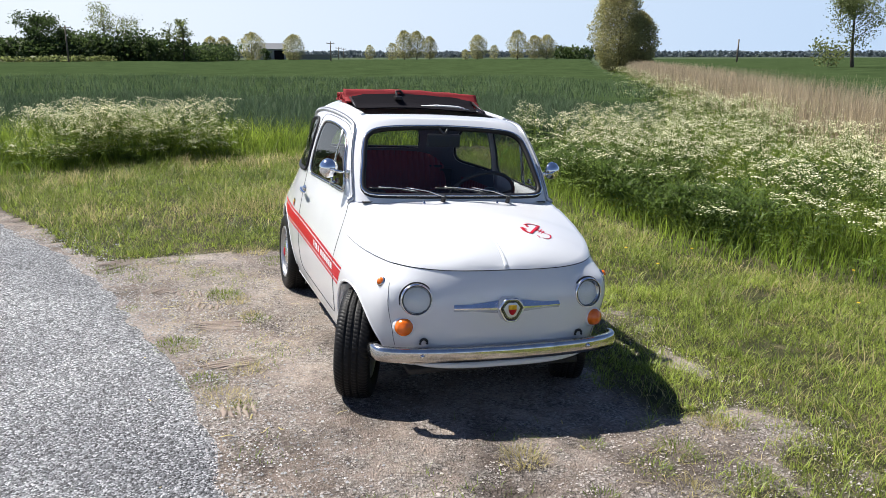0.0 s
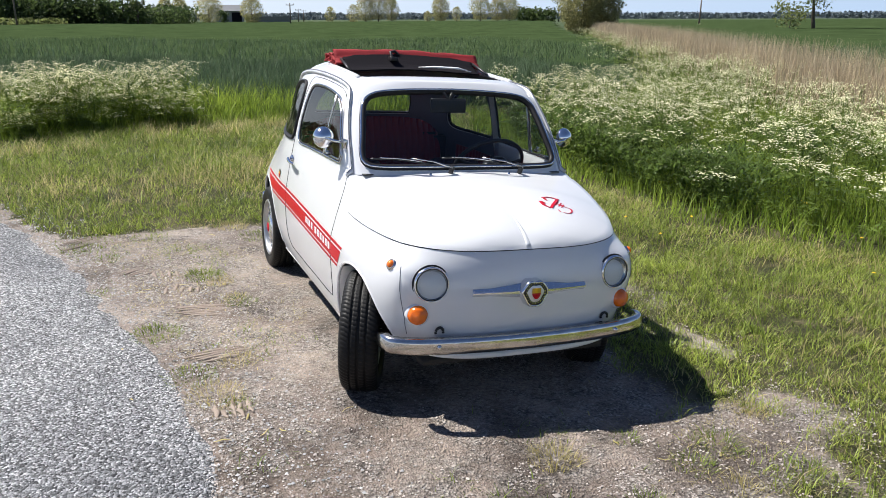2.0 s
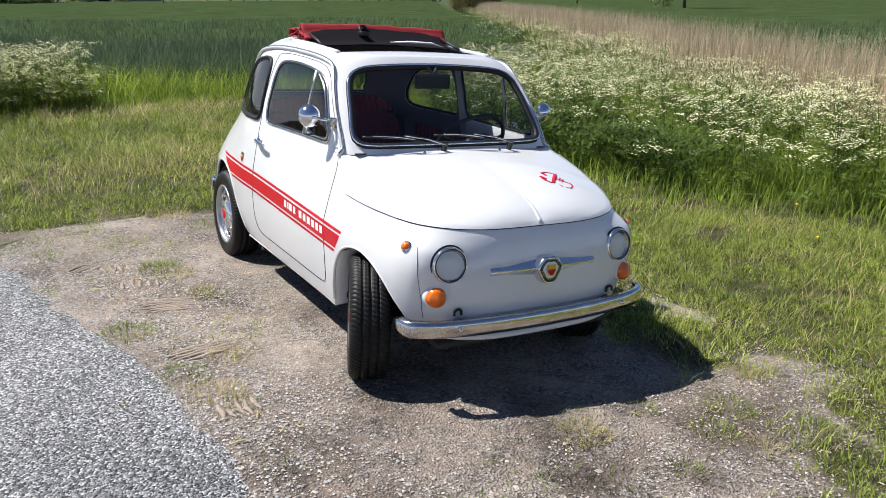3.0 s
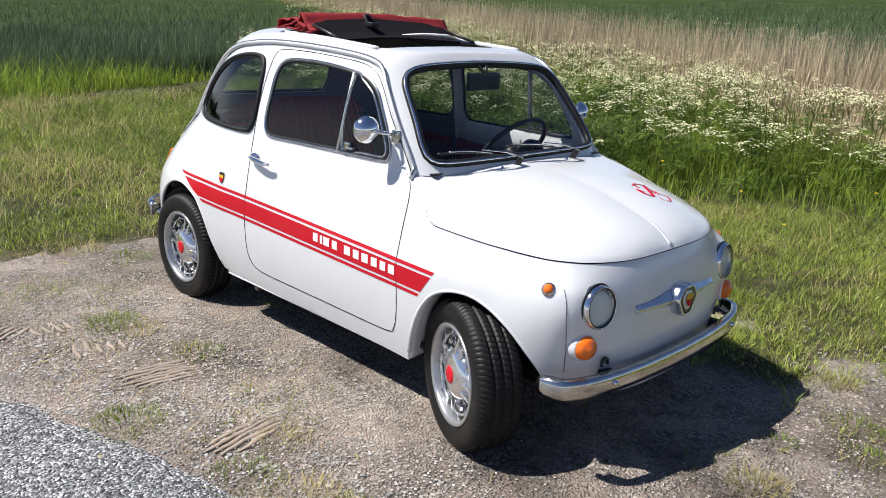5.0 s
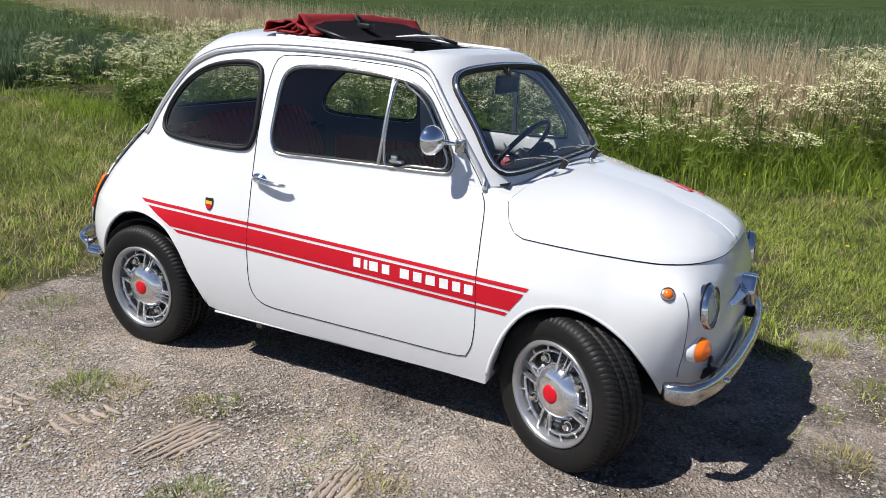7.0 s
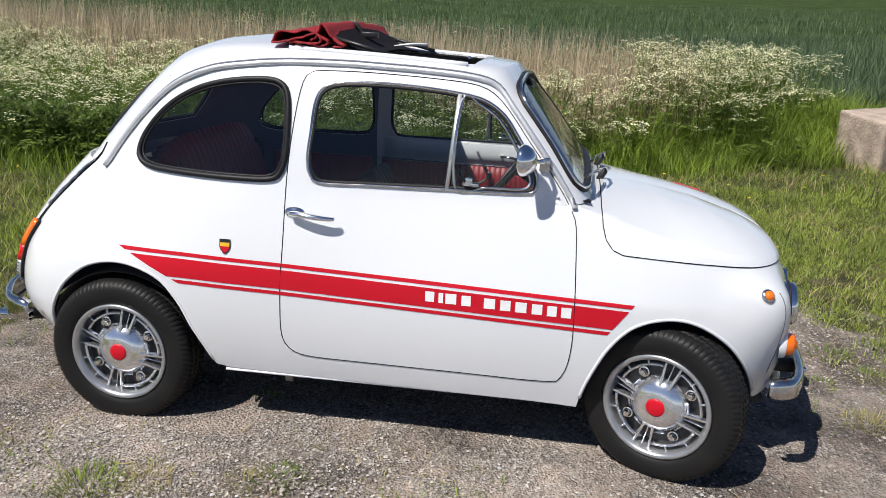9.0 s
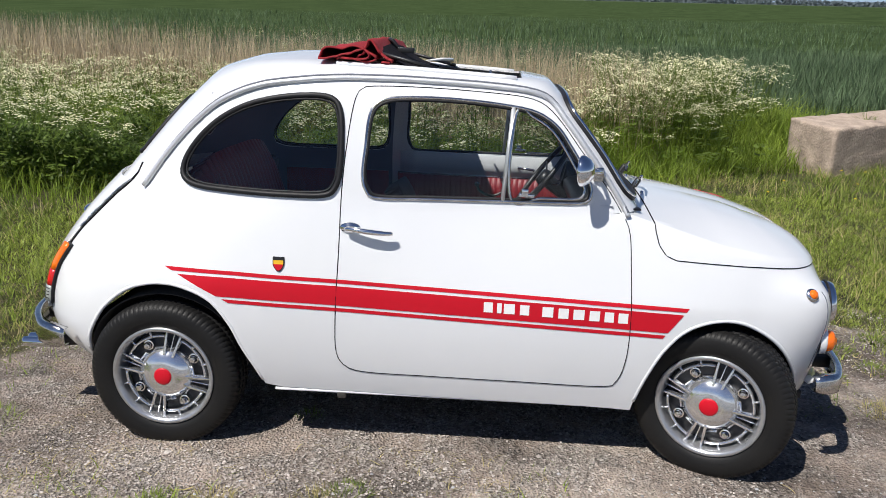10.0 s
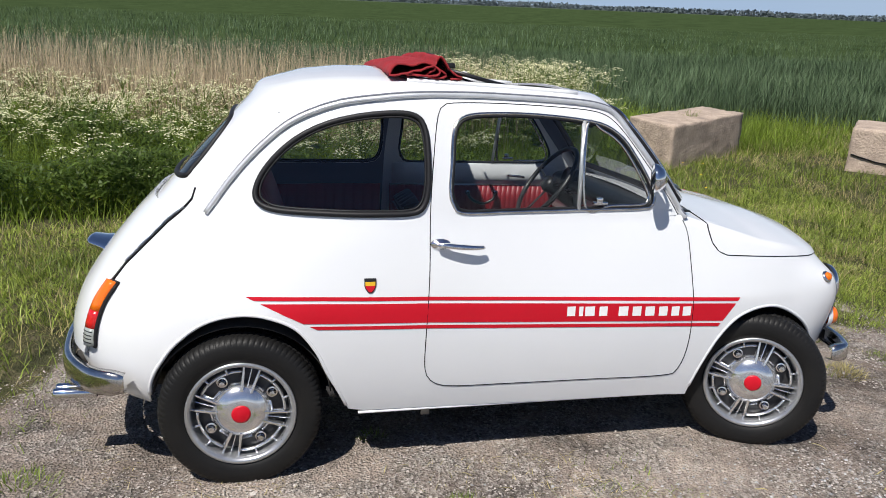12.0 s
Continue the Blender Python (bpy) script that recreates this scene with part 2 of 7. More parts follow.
# ---- ground materials ----
def ground_mat():
    m = bpy.data.materials.new("verge_ground")
    m.use_nodes = True
    nt = m.node_tree
    N, L = nt.nodes, nt.links
    bs = N["Principled BSDF"]
    tc = N.new("ShaderNodeTexCoord")

    def noise_node(scale, detail=6, rough=0.6):
        n = N.new("ShaderNodeTexNoise")
        n.inputs["Scale"].default_value, n.inputs["Detail"].default_value, n.inputs["Roughness"].default_value = scale, detail, rough
        L.new(tc.outputs["Object"], n.inputs["Vector"])
        return n

    def ramp(src, stops):
        r = N.new("ShaderNodeValToRGB")
        e = r.color_ramp.elements
        while len(e) < len(stops):
            e.new(0.5)
        for k, (p, c) in enumerate(stops):
            e[k].position, e[k].color = p, (*c, 1)
        L.new(src, r.inputs[0])
        return r.outputs[0]

    def mix(fac, a, b, kind='MIX'):
        x = N.new("ShaderNodeMix")
        x.data_type, x.blend_type = 'RGBA', kind
        if isinstance(fac, float):
            x.inputs[0].default_value = fac
        else:
            L.new(fac, x.inputs[0])
        L.new(a, x.inputs[6])
        L.new(b, x.inputs[7])
        return x.outputs[2]

    big, mid, fine = noise_node(1.3), noise_node(7.0), noise_node(60.0, 8, 0.7)
    vor = N.new("ShaderNodeTexVoronoi")
    vor.inputs["Scale"].default_value = 105
    L.new(tc.outputs["Object"], vor.inputs["Vector"])
    vor2 = N.new("ShaderNodeTexVoronoi")
    vor2.inputs["Scale"].default_value = 46
    L.new(tc.outputs["Object"], vor2.inputs["Vector"])
    soil = ramp(big.outputs[0], [(0.36, (0.16, 0.125, 0.102)), (0.45, (0.38, 0.310, 0.262)), (0.56, (0.55, 0.460, 0.392)), (0.68, (0.67, 0.575, 0.50))])
    stones = N.new("ShaderNodeSeparateColor")
    L.new(vor.outputs["Color"], stones.inputs[0])
    grey = ramp(stones.outputs[0], [(0.0, (0.045, 0.040, 0.036)), (0.45, (0.31, 0.275, 0.25)), (0.82, (0.52, 0.475, 0.43)), (1.0, (0.78, 0.73, 0.68))])
    st2 = N.new("ShaderNodeSeparateColor")
    L.new(vor2.outputs["Color"], st2.inputs[0])
    grey2 = ramp(st2.outputs[1], [(0.0, (0.12, 0.11, 0.10)), (0.55, (0.27, 0.25, 0.225)), (1.0, (0.50, 0.48, 0.45))])
    gravel = mix(0.30, grey, grey2)
    stony = ramp(mid.outputs[0], [(0.36, (0.12, 0.12, 0.12)), (0.60, (0.9, 0.9, 0.9))])
    bare = mix(stony, soil, gravel)
    patch = ramp(noise_node(2.1, 7, 0.65).outputs[0], [(0.38, (0.26, 0.235, 0.22)), (0.48, (0.78, 0.75, 0.73)), (0.60, (1.0, 0.99, 0.97))])
    bare = mix(0.62, bare, patch, 'MULTIPLY')
    bare = mix(0.52, bare, ramp(fine.outputs[0], [(0.36, (0.22, 0.20, 0.18)), (0.60, (1, 1, 1))]), 'MULTIPLY')
    turf = ramp(mid.outputs[0], [(0.3, (0.028, 0.032, 0.012)), (0.50, (0.070, 0.070, 0.028)), (0.72, (0.17, 0.14, 0.085))])
    at = N.new("ShaderNodeAttribute")
    at.attribute_name = "turf"
    ma = N.new("ShaderNodeMath")
    ma.operation = 'MULTIPLY_ADD'
    L.new(mid.outputs[0], ma.inputs[0])
    ma.inputs[1].default_value = 0.9
    L.new(at.outputs["Fac"], ma.inputs[2])
    tf = ramp(ma.outputs[0], [(0.75, (0, 0, 0)), (1.05, (1, 1, 1))])
    soil_at = N.new("ShaderNodeAttribute")
    soil_at.attribute_name = "dark_soil"
    dark_brown = ramp(fine.outputs[0], [(0.35, (0.045, 0.034, 0.027)), (0.65, (0.135, 0.105, 0.085))])
    bare = mix(soil_at.outputs["Fac"], bare, dark_brown)
    near_col = mix(tf, bare, turf)
    at2 = N.new("ShaderNodeAttribute")
    at2.attribute_name = "crop"
    cropc = ramp(noise_node(0.25).outputs[0], [(0.3, (0.036, 0.056, 0.022)), (0.7, (0.054, 0.076, 0.030))])
    L.new(mix(at2.outputs["Fac"], near_col, cropc), bs.inputs["Base Color"])
    bs.inputs["Roughness"].default_value = 0.92
    bs.inputs["Specular IOR Level"].default_value = 0.25
    add = N.new("ShaderNodeMath")
    add.operation = 'ADD'
    L.new(vor.outputs["Distance"], add.inputs[0])
    L.new(fine.outputs[0], add.inputs[1])
    b = N.new("ShaderNodeBump")
    b.inputs["Strength"].default_value, b.inputs["Distance"].default_value = 1.0, 0.014
    L.new(add.outputs[0], b.inputs["Height"])
    b2 = N.new("ShaderNodeBump")
    b2.inputs["Strength"].default_value, b2.inputs["Distance"].default_value = 0.8, 0.03
    L.new(mid.outputs[0], b2.inputs["Height"])
    L.new(b.outputs[0], b2.inputs["Normal"])
    L.new(b2.outputs[0], bs.inputs["Normal"])
    return m


def road_mat():
    m = bpy.data.materials.new("chipped_road")
    m.use_nodes = True
    nt = m.node_tree
    N, L = nt.nodes, nt.links
    bs = N["Principled BSDF"]
    tc = N.new("ShaderNodeTexCoord")
    vor = N.new("ShaderNodeTexVoronoi")
    vor.inputs["Scale"].default_value = 120
    L.new(tc.outputs["Object"], vor.inputs["Vector"])
    sep = N.new("ShaderNodeSeparateColor")
    L.new(vor.outputs["Color"], sep.inputs[0])
    r = N.new("ShaderNodeValToRGB")
    e = r.color_ramp.elements
    e.new(0.5)
    e.new(0.85)
    for k, (p, c) in enumerate(((0.0, (0.028, 0.029, 0.030)), (0.40, (0.17, 0.176, 0.181)), (0.75, (0.35, 0.358, 0.365)), (1.0, (0.74, 0.75, 0.755)))):
        e[k].position, e[k].color = p, (*c, 1)
    L.new(sep.outputs[0], r.inputs[0])
    big = N.new("ShaderNodeTexNoise")
    big.inputs["Scale"].default_value, big.inputs["Detail"].default_value = 0.9, 7
    L.new(tc.outputs["Object"], big.inputs["Vector"])
    rb = N.new("ShaderNodeValToRGB")
    rb.color_ramp.elements[0].position, rb.color_ramp.elements[0].color = 0.34, (0.60, 0.60, 0.62, 1)
    rb.color_ramp.elements[1].position, rb.color_ramp.elements[1].color = 0.66, (1, 1, 1, 1)
    L.new(big.outputs[0], rb.inputs[0])
    mx = N.new("ShaderNodeMix")
    mx.data_type, mx.blend_type = 'RGBA', 'MULTIPLY'
    mx.inputs[0].default_value = 1.0
    L.new(r.outputs[0], mx.inputs[6])
    L.new(rb.outputs[0], mx.inputs[7])
    L.new(mx.outputs[2], bs.inputs["Base Color"])
    bs.inputs["Roughness"].default_value = 0.75
    b = N.new("ShaderNodeBump")
    b.invert = True
    b.inputs["Strength"].default_value, b.inputs["Distance"].default_value = 1.0, 0.011
    L.new(vor.outputs["Distance"], b.inputs["Height"])
    L.new(b.outputs[0], bs.inputs["Normal"])
    return m


def leaf_mat(name, c1, c2, island=0.35, rough=0.55, scale=1.2, glow=0.56):
    """Leaves and blades: colour varied by place and from piece to piece, with light coming through."""
    m = mat(name, c1, rough, col2=c2, scale=scale, bscale=14, island=island, spec=0.35)
    nt = m.node_tree
    bs = nt.nodes["Principled BSDF"]
    tl = nt.nodes.new("ShaderNodeBsdfTranslucent")
    mx = nt.nodes.new("ShaderNodeMixShader")
    mx.inputs[0].default_value = glow
    src = bs.inputs["Base Color"].links[0].from_socket
    nt.links.new(src, tl.inputs[0])
    nt.links.new(bs.outputs[0], mx.inputs[1])
    nt.links.new(tl.outputs[0], mx.inputs[2])
    nt.links.new(mx.outputs[0], nt.nodes["Material Output"].inputs[0])
    return m


GROUND = ground_mat()
ROAD = road_mat()
GRASS = leaf_mat("verge_grass", (0.25, 0.315, 0.052), (0.10, 0.148, 0.024), 0.55, glow=0.42)
GRASS_BRIGHT = leaf_mat("young_grass", (0.42, 0.49, 0.10), (0.20, 0.26, 0.045), 0.50, 0.42, glow=0.42)
GRASS_DRY = leaf_mat("dry_grass", (0.58, 0.49, 0.25), (0.38, 0.34, 0.14), 0.35)
GRASS_TALL = leaf_mat("tall_grass", (0.32, 0.415, 0.058), (0.130, 0.20, 0.029), 0.50)
WEED_LEAF = leaf_mat("weed_leaf", (0.15, 0.22, 0.046), (0.070, 0.115, 0.026), 0.45, 0.5)
WHEAT = leaf_mat("green_wheat", (0.132, 0.192, 0.098), (0.047, 0.083, 0.036), 0.45, 0.7, 0.4, 0.25)
REED = leaf_mat("dry_reed", (0.60, 0.49, 0.34), (0.40, 0.32, 0.205), 0.38, 0.7, 0.8, 0.25)
PARSLEY_LEAF = leaf_mat("parsley_leaf", (0.22, 0.30, 0.055), (0.10, 0.16, 0.030), 0.40)
PETAL = leaf_mat("white_petal", (0.83, 0.81, 0.56), (0.68, 0.68, 0.38), 0.15, 0.7, 1.5, 0.3)
PETAL_YELLOW = leaf_mat("yellow_petal", (0.75, 0.55, 0.02), (0.7, 0.45, 0.02), 0.1, 0.7, 1.5, 0.2)
TREE_LEAF = leaf_mat("tree_leaf", (0.24, 0.27, 0.10), (0.15, 0.18, 0.06), 0.40, 0.55, 0.3, 0.5)
POPLAR_LEAF = leaf_mat("spring_leaf", (0.44, 0.41, 0.19), (0.29, 0.28, 0.115), 0.40, 0.55, 0.3, 0.62)
HEDGE_LEAF = leaf_mat("hedge_leaf", (0.092, 0.132, 0.040), (0.045, 0.074, 0.023), 0.45, 0.55, 0.15)
# distance haze is painted into this blue-grey leaf colour
FAR_HAZED_LEAF = leaf_mat("far_wood_hazed", (0.13, 0.16, 0.17), (0.09, 0.115, 0.13), 0.06, 0.9, 0.02, 0.3)
BARK = mat("bark", (0.10, 0.085, 0.065), 0.9, col2=(0.055, 0.046, 0.035), scale=2.5, bump=0.02, bscale=14)
CONCRETE = mat("weathered_concrete", (0.50, 0.40, 0.32), 0.93, col2=(0.25, 0.20, 0.165), scale=5.5, bump=0.022, bscale=42, spec=0.2)
MUD = mat("dried_mud", (0.37, 0.305, 0.258), 0.95, col2=(0.24, 0.195, 0.162), scale=6, bump=0.004, bscale=120, spec=0.2)
STONE = mat("loose_stone", (0.45, 0.405, 0.37), 0.85, col2=(0.29, 0.26, 0.238), scale=4, bump=0.002, bscale=300, island=0.36)
CHIPPING = mat("grey_chipping", (0.42, 0.422, 0.425), 0.8, col2=(0.22, 0.222, 0.226), scale=5, bump=0.002, bscale=300, island=0.55)
STEEL_ROOF = mat("grey_sheet_roof", (0.20, 0.205, 0.21), 0.5, scale=0.4, bump=0.01, bscale=4)
BARN_WALL = mat("grey_sheet_wall", (0.22, 0.23, 0.22), 0.6, scale=0.4, bump=0.01, bscale=4)
POLE_WOOD = mat("pole_wood", (0.14, 0.115, 0.09), 0.9, scale=2, bump=0.01, bscale=30)


def graded(lo, hi, step, far, grow=1.22):
    """Coordinates that are close together between lo and hi and widen out to far."""
    mid = list(np.arange(lo, hi + step / 2, step))
    a, s = [], step
    p = lo
    while p > -far:
        s *= grow
        p -= s
        a.append(p)
    b, s, p = [], step, mid[-1]
    while p < far:
        s *= grow
        p += s
        b.append(p)
    return np.array(a[::-1] + mid + b)


def sheet(name, X, Y, zfn, material, attrs=None):
    XX, YY = np.meshgrid(X, Y)
    V = np.column_stack([XX.ravel(), YY.ravel(), zfn(XX, YY).ravel()])
    nx, ny = len(X), len(Y)
    i = np.arange(nx * ny).reshape(ny, nx)
    Fq = np.column_stack([i[:-1, :-1].ravel(), i[:-1, 1:].ravel(), i[1:, 1:].ravel(), i[1:, :-1].ravel()])
    me = raw_mesh(name, V, Fq)
    for k, fn in (attrs or {}).items():
        a = me.attributes.new(k, 'FLOAT', 'POINT')
        a.data.foreach_set("value", fn(XX, YY).ravel().astype(np.float32))
    return me


def raw_mesh(name, V, Fa):
    """A mesh from arrays of corners and of faces with equal numbers of corners."""
    me = bpy.data.meshes.new(name)
    V, Fa = np.asarray(V, np.float32), np.asarray(Fa, np.int32)
    n, k = Fa.shape
    me.vertices.add(len(V))
    me.vertices.foreach_set("co", V.ravel())
    me.loops.add(n * k)
    me.loops.foreach_set("vertex_index", Fa.ravel())
    me.polygons.add(n)
    me.polygons.foreach_set("loop_start", np.arange(0, n * k, k, dtype=np.int32))
    me.polygons.foreach_set("loop_total", np.full(n, k, np.int32))
    me.update(calc_edges=True)
    return me


def place(me, material, label, category, kind, smooth=True, name=None):
    me.materials.append(material)
    if smooth:
        me.polygons.foreach_set("use_smooth", [True] * len(me.polygons))
    return tagged(new(name or me.name, me), label, category, "", kind)


def uneven(x, y):
    bare = np.clip(1 - np.hypot(np.asarray(x) / 9, np.asarray(y) / 9), 0, 1)
    return gz(x, y) + bare * ((fbm(x, y, 0.5, 61) - 0.5) * 0.022 + (fbm(x, y, 1.8, 71) - 0.5) * 0.03) * (np.asarray(x) > -1.0 + 0 * np.asarray(y))


gx, gy = graded(-5.0, 8.0, 0.10, 4200), graded(-4.5, 11.0, 0.10, 4200)
place(sheet("ground", gx, gy, lambda x, y: uneven(x, y), GROUND, {"turf": grass_mask, "dark_soil": dark_soil_mask, "crop": lambda x, y: ((np.hypot(x, y) > 60) | crop_mask(x, y)).astype(float)}), GROUND, "bare gravel and dirt verge turning into turf and fields", "ground", "structure")
# road, a thin worn layer with a ragged edge
ry = graded(-8.0, 9.0, 0.05, 70, 1.2)
rows, cols = [], np.concatenate([np.linspace(0, 0.6, 14) ** 1.0, np.linspace(0.7, 5.4, 24)])
RV = []
for y in ry:
    e = float(road_edge(y)) + (float(fbm(y, 0.3, 0.35, 81)) - 0.5) * 0.22
    for k, c in enumerate(cols):
        x = e - c
        RV.append((x, y, float(gz(x, y)) + (-0.008 if k == 0 else 0.010 * min(1, c / 0.12))))
i = np.arange(len(RV)).reshape(len(ry), len(cols))
place(raw_mesh("road", RV, np.column_stack([i[:-1, :-1].ravel(), i[1:, :-1].ravel(), i[1:, 1:].ravel(), i[:-1, 1:].ravel()])), ROAD, "grey chip-sealed road with a crumbling edge", "road", "structure")


# ---- plants ----
def blades(name, P, H, W, lean, material, label, category, seed, segs=2, droop=0.5, az=None):
    """Grass blades at the points P (x, y, z): one joined mesh of tapering strips."""
    rs = np.random.RandomState(seed)
    n = len(P)
    a = rs.rand(n) * 2 * np.pi if az is None else az
    tw = a + np.pi / 2 + rs.randn(n) * 0.4
    side = np.column_stack([np.cos(tw), np.sin(tw), np.zeros(n)])
    out = np.column_stack([np.cos(a), np.sin(a), np.zeros(n)])
    L = lean * (0.3 + 1.1 * rs.rand(n))
    rings = []
    for k in range(segs + 1):
        t = k / segs
        c = P + np.column_stack([np.zeros(n), np.zeros(n), H * t * (1 - droop * 0.35 * t * L)]) + out * (H * L * t ** 1.8)[:, None]
        w = (W * (1 - t) ** 0.7)[:, None] if k < segs else None
        rings += [c - side * w, c + side * w] if k < segs else [c]
    nv = 2 * segs + 1
    V = np.stack(rings, 1).reshape(-1, 3)
    b = (np.arange(n) * nv)[:, None]
    tris = []
    for k in range(segs - 1):
        o = 2 * k
        tris += [b + [o, o + 1, o + 3], b + [o, o + 3, o + 2]]
    o = 2 * (segs - 1)
    tris.append(b + [o, o + 1, o + 2])
    Fa = np.stack(tris, 1).reshape(-1, 3)
    return place(raw_mesh(name, V, Fa), material, label, category, "stuff", False)


def scatter(n, x0, x1, y0, y1, seed, keep):
    rs = np.random.RandomState(seed)
    x, y = x0 + (x1 - x0) * rs.rand(n), y0 + (y1 - y0) * rs.rand(n)
    k = keep(x, y, rs.rand(n))
    return x[k], y[k]


def stand(x, y, dz=-0.01):
    return np.column_stack([x, y, uneven(x, y) + dz])

# ---- helpers for meshes ----
from mathutils.bvhtree import BVHTree


def part(name, bm, material, parent, label="", smooth=True):
    """Links a bmesh as one mesh object under a thing or a part."""
    me = bpy.data.meshes.new(name)
    bmesh.ops.recalc_face_normals(bm, faces=bm.faces)
    bm.to_mesh(me)
    bm.free()
    return finish(name, me, material, parent, label, smooth)


def finish(name, me, material, parent, label="", smooth=True):
    if material is not None:
        me.materials.append(material)
    if smooth:
        me.polygons.foreach_set("use_smooth", [True] * len(me.polygons))
    ob = new(name, me)
    if parent is not None:
        ob.parent = parent
    if label:
        tagged(ob, label)
    return ob


def sharp(ob, deg=35):
    """Keeps hard edges hard on a smooth-shaded mesh."""
    ob.data.set_sharp_from_angle(angle=radians(deg))
    return ob


def shell(ob, t, offset=-1.0):
    md = ob.modifiers.new("shell", 'SOLIDIFY')
    md.thickness, md.offset, md.use_even_offset = t, offset, False
    return ob


def bevelled(ob, w, seg=2):
    md = ob.modifiers.new("bevel", 'BEVEL')
    md.width, md.segments, md.limit_method = w, seg, 'ANGLE'
    return ob


def box(bm, x0, x1, y0, y1, z0, z1):
    vs = [bm.verts.new((x, y, z)) for x in (x0, x1) for y in (y0, y1) for z in (z0, z1)]
    for f in ((0, 1, 3, 2), (4, 6, 7, 5), (0, 4, 5, 1), (2, 3, 7, 6), (0, 2, 6, 4), (1, 5, 7, 3)):
        bm.faces.new([vs[i] for i in f])
    return vs


def spline(pts, n, closed=False):
    """Catmull-Rom through the points, about n samples at even steps along it."""
    P = [np.array(p, float) for p in pts]
    k = len(P)
    out = []
    m = k if closed else k - 1
    for i in range(m):
        g = (lambda j: P[j % k]) if closed else (lambda j: P[min(max(j, 0), k - 1)])
        a, b, c, d = g(i - 1), g(i), g(i + 1), g(i + 2)
        for t in np.linspace(0, 1, 12, endpoint=False):
            out.append(0.5 * (2 * b + (c - a) * t + (2 * a - 5 * b + 4 * c - d) * t * t + (3 * b - a - 3 * c + d) * t ** 3))
    out.append(P[0] if closed else P[-1])
    out = np.array(out)
    s = np.concatenate([[0], np.cumsum(np.linalg.norm(np.diff(out, axis=0), axis=1))])
    q = np.linspace(0, s[-1], n, endpoint=not closed)
    return np.stack([np.interp(q, s, out[:, j]) for j in range(out.shape[1])], 1)


def tube(bm, pts, r, closed=False, sides=8, flat=1.0, up=(0, 0, 1)):
    """A tube along the points; flat < 1 squeezes it across up."""
    P = [Vector(p) for p in pts]
    n = len(P)
    rings = []
    rr = r if hasattr(r, "__len__") else [r] * n
    for i, p in enumerate(P):
        a = P[(i - 1) % n] if (closed or i > 0) else p
        b = P[(i + 1) % n] if (closed or i < n - 1) else p
        t = (b - a).normalized()
        u = Vector(up) - t * t.dot(Vector(up))
        u = u.normalized() if u.length > 1e-4 else t.orthogonal().normalized()
        w = t.cross(u)
        rings.append([bm.verts.new(p + (u * math.cos(k) * flat + w * math.sin(k)) * rr[i]) for k in (2 * math.pi * j / sides for j in range(sides))])
    for i in range(n if closed else n - 1):
        A, B = rings[i], rings[(i + 1) % n]
        for j in range(sides):
            bm.faces.new((A[j], A[(j + 1) % sides], B[(j + 1) % sides], B[j]))
    if not closed:
        bm.faces.new(rings[0][::-1])
        bm.faces.new(rings[-1])


def lathe(bm, prof, n=48, m=None, cap=False):
    """Turns the profile of (radius, along) round the x axis."""
    m = m or Matrix()
    rings = []
    for r, x in prof:
        rings.append([bm.verts.new(m @ Vector((x, r * math.cos(a), r * math.sin(a)))) for a in (2 * math.pi * k / n for k in range(n))] if r > 1e-5 else [bm.verts.new(m @ Vector((x, 0, 0)))])
    for A, B in zip(rings, rings[1:]):
        for k in range(n):
            a, b = A[k % len(A)], A[(k + 1) % len(A)]
            c, d = B[(k + 1) % len(B)], B[k % len(B)]
            vs = list(dict.fromkeys((a, b, c, d)))
            if len(vs) > 2:
                bm.faces.new(vs)
    return rings


def inside(p, poly):
    x, y = p
    c = False
    for (x0, y0), (x1, y1) in zip(poly, [*poly[1:], poly[0]]):
        if (y0 > y) != (y1 > y) and x < (x1 - x0) * (y - y0) / (y1 - y0) + x0:
            c = not c
    return c


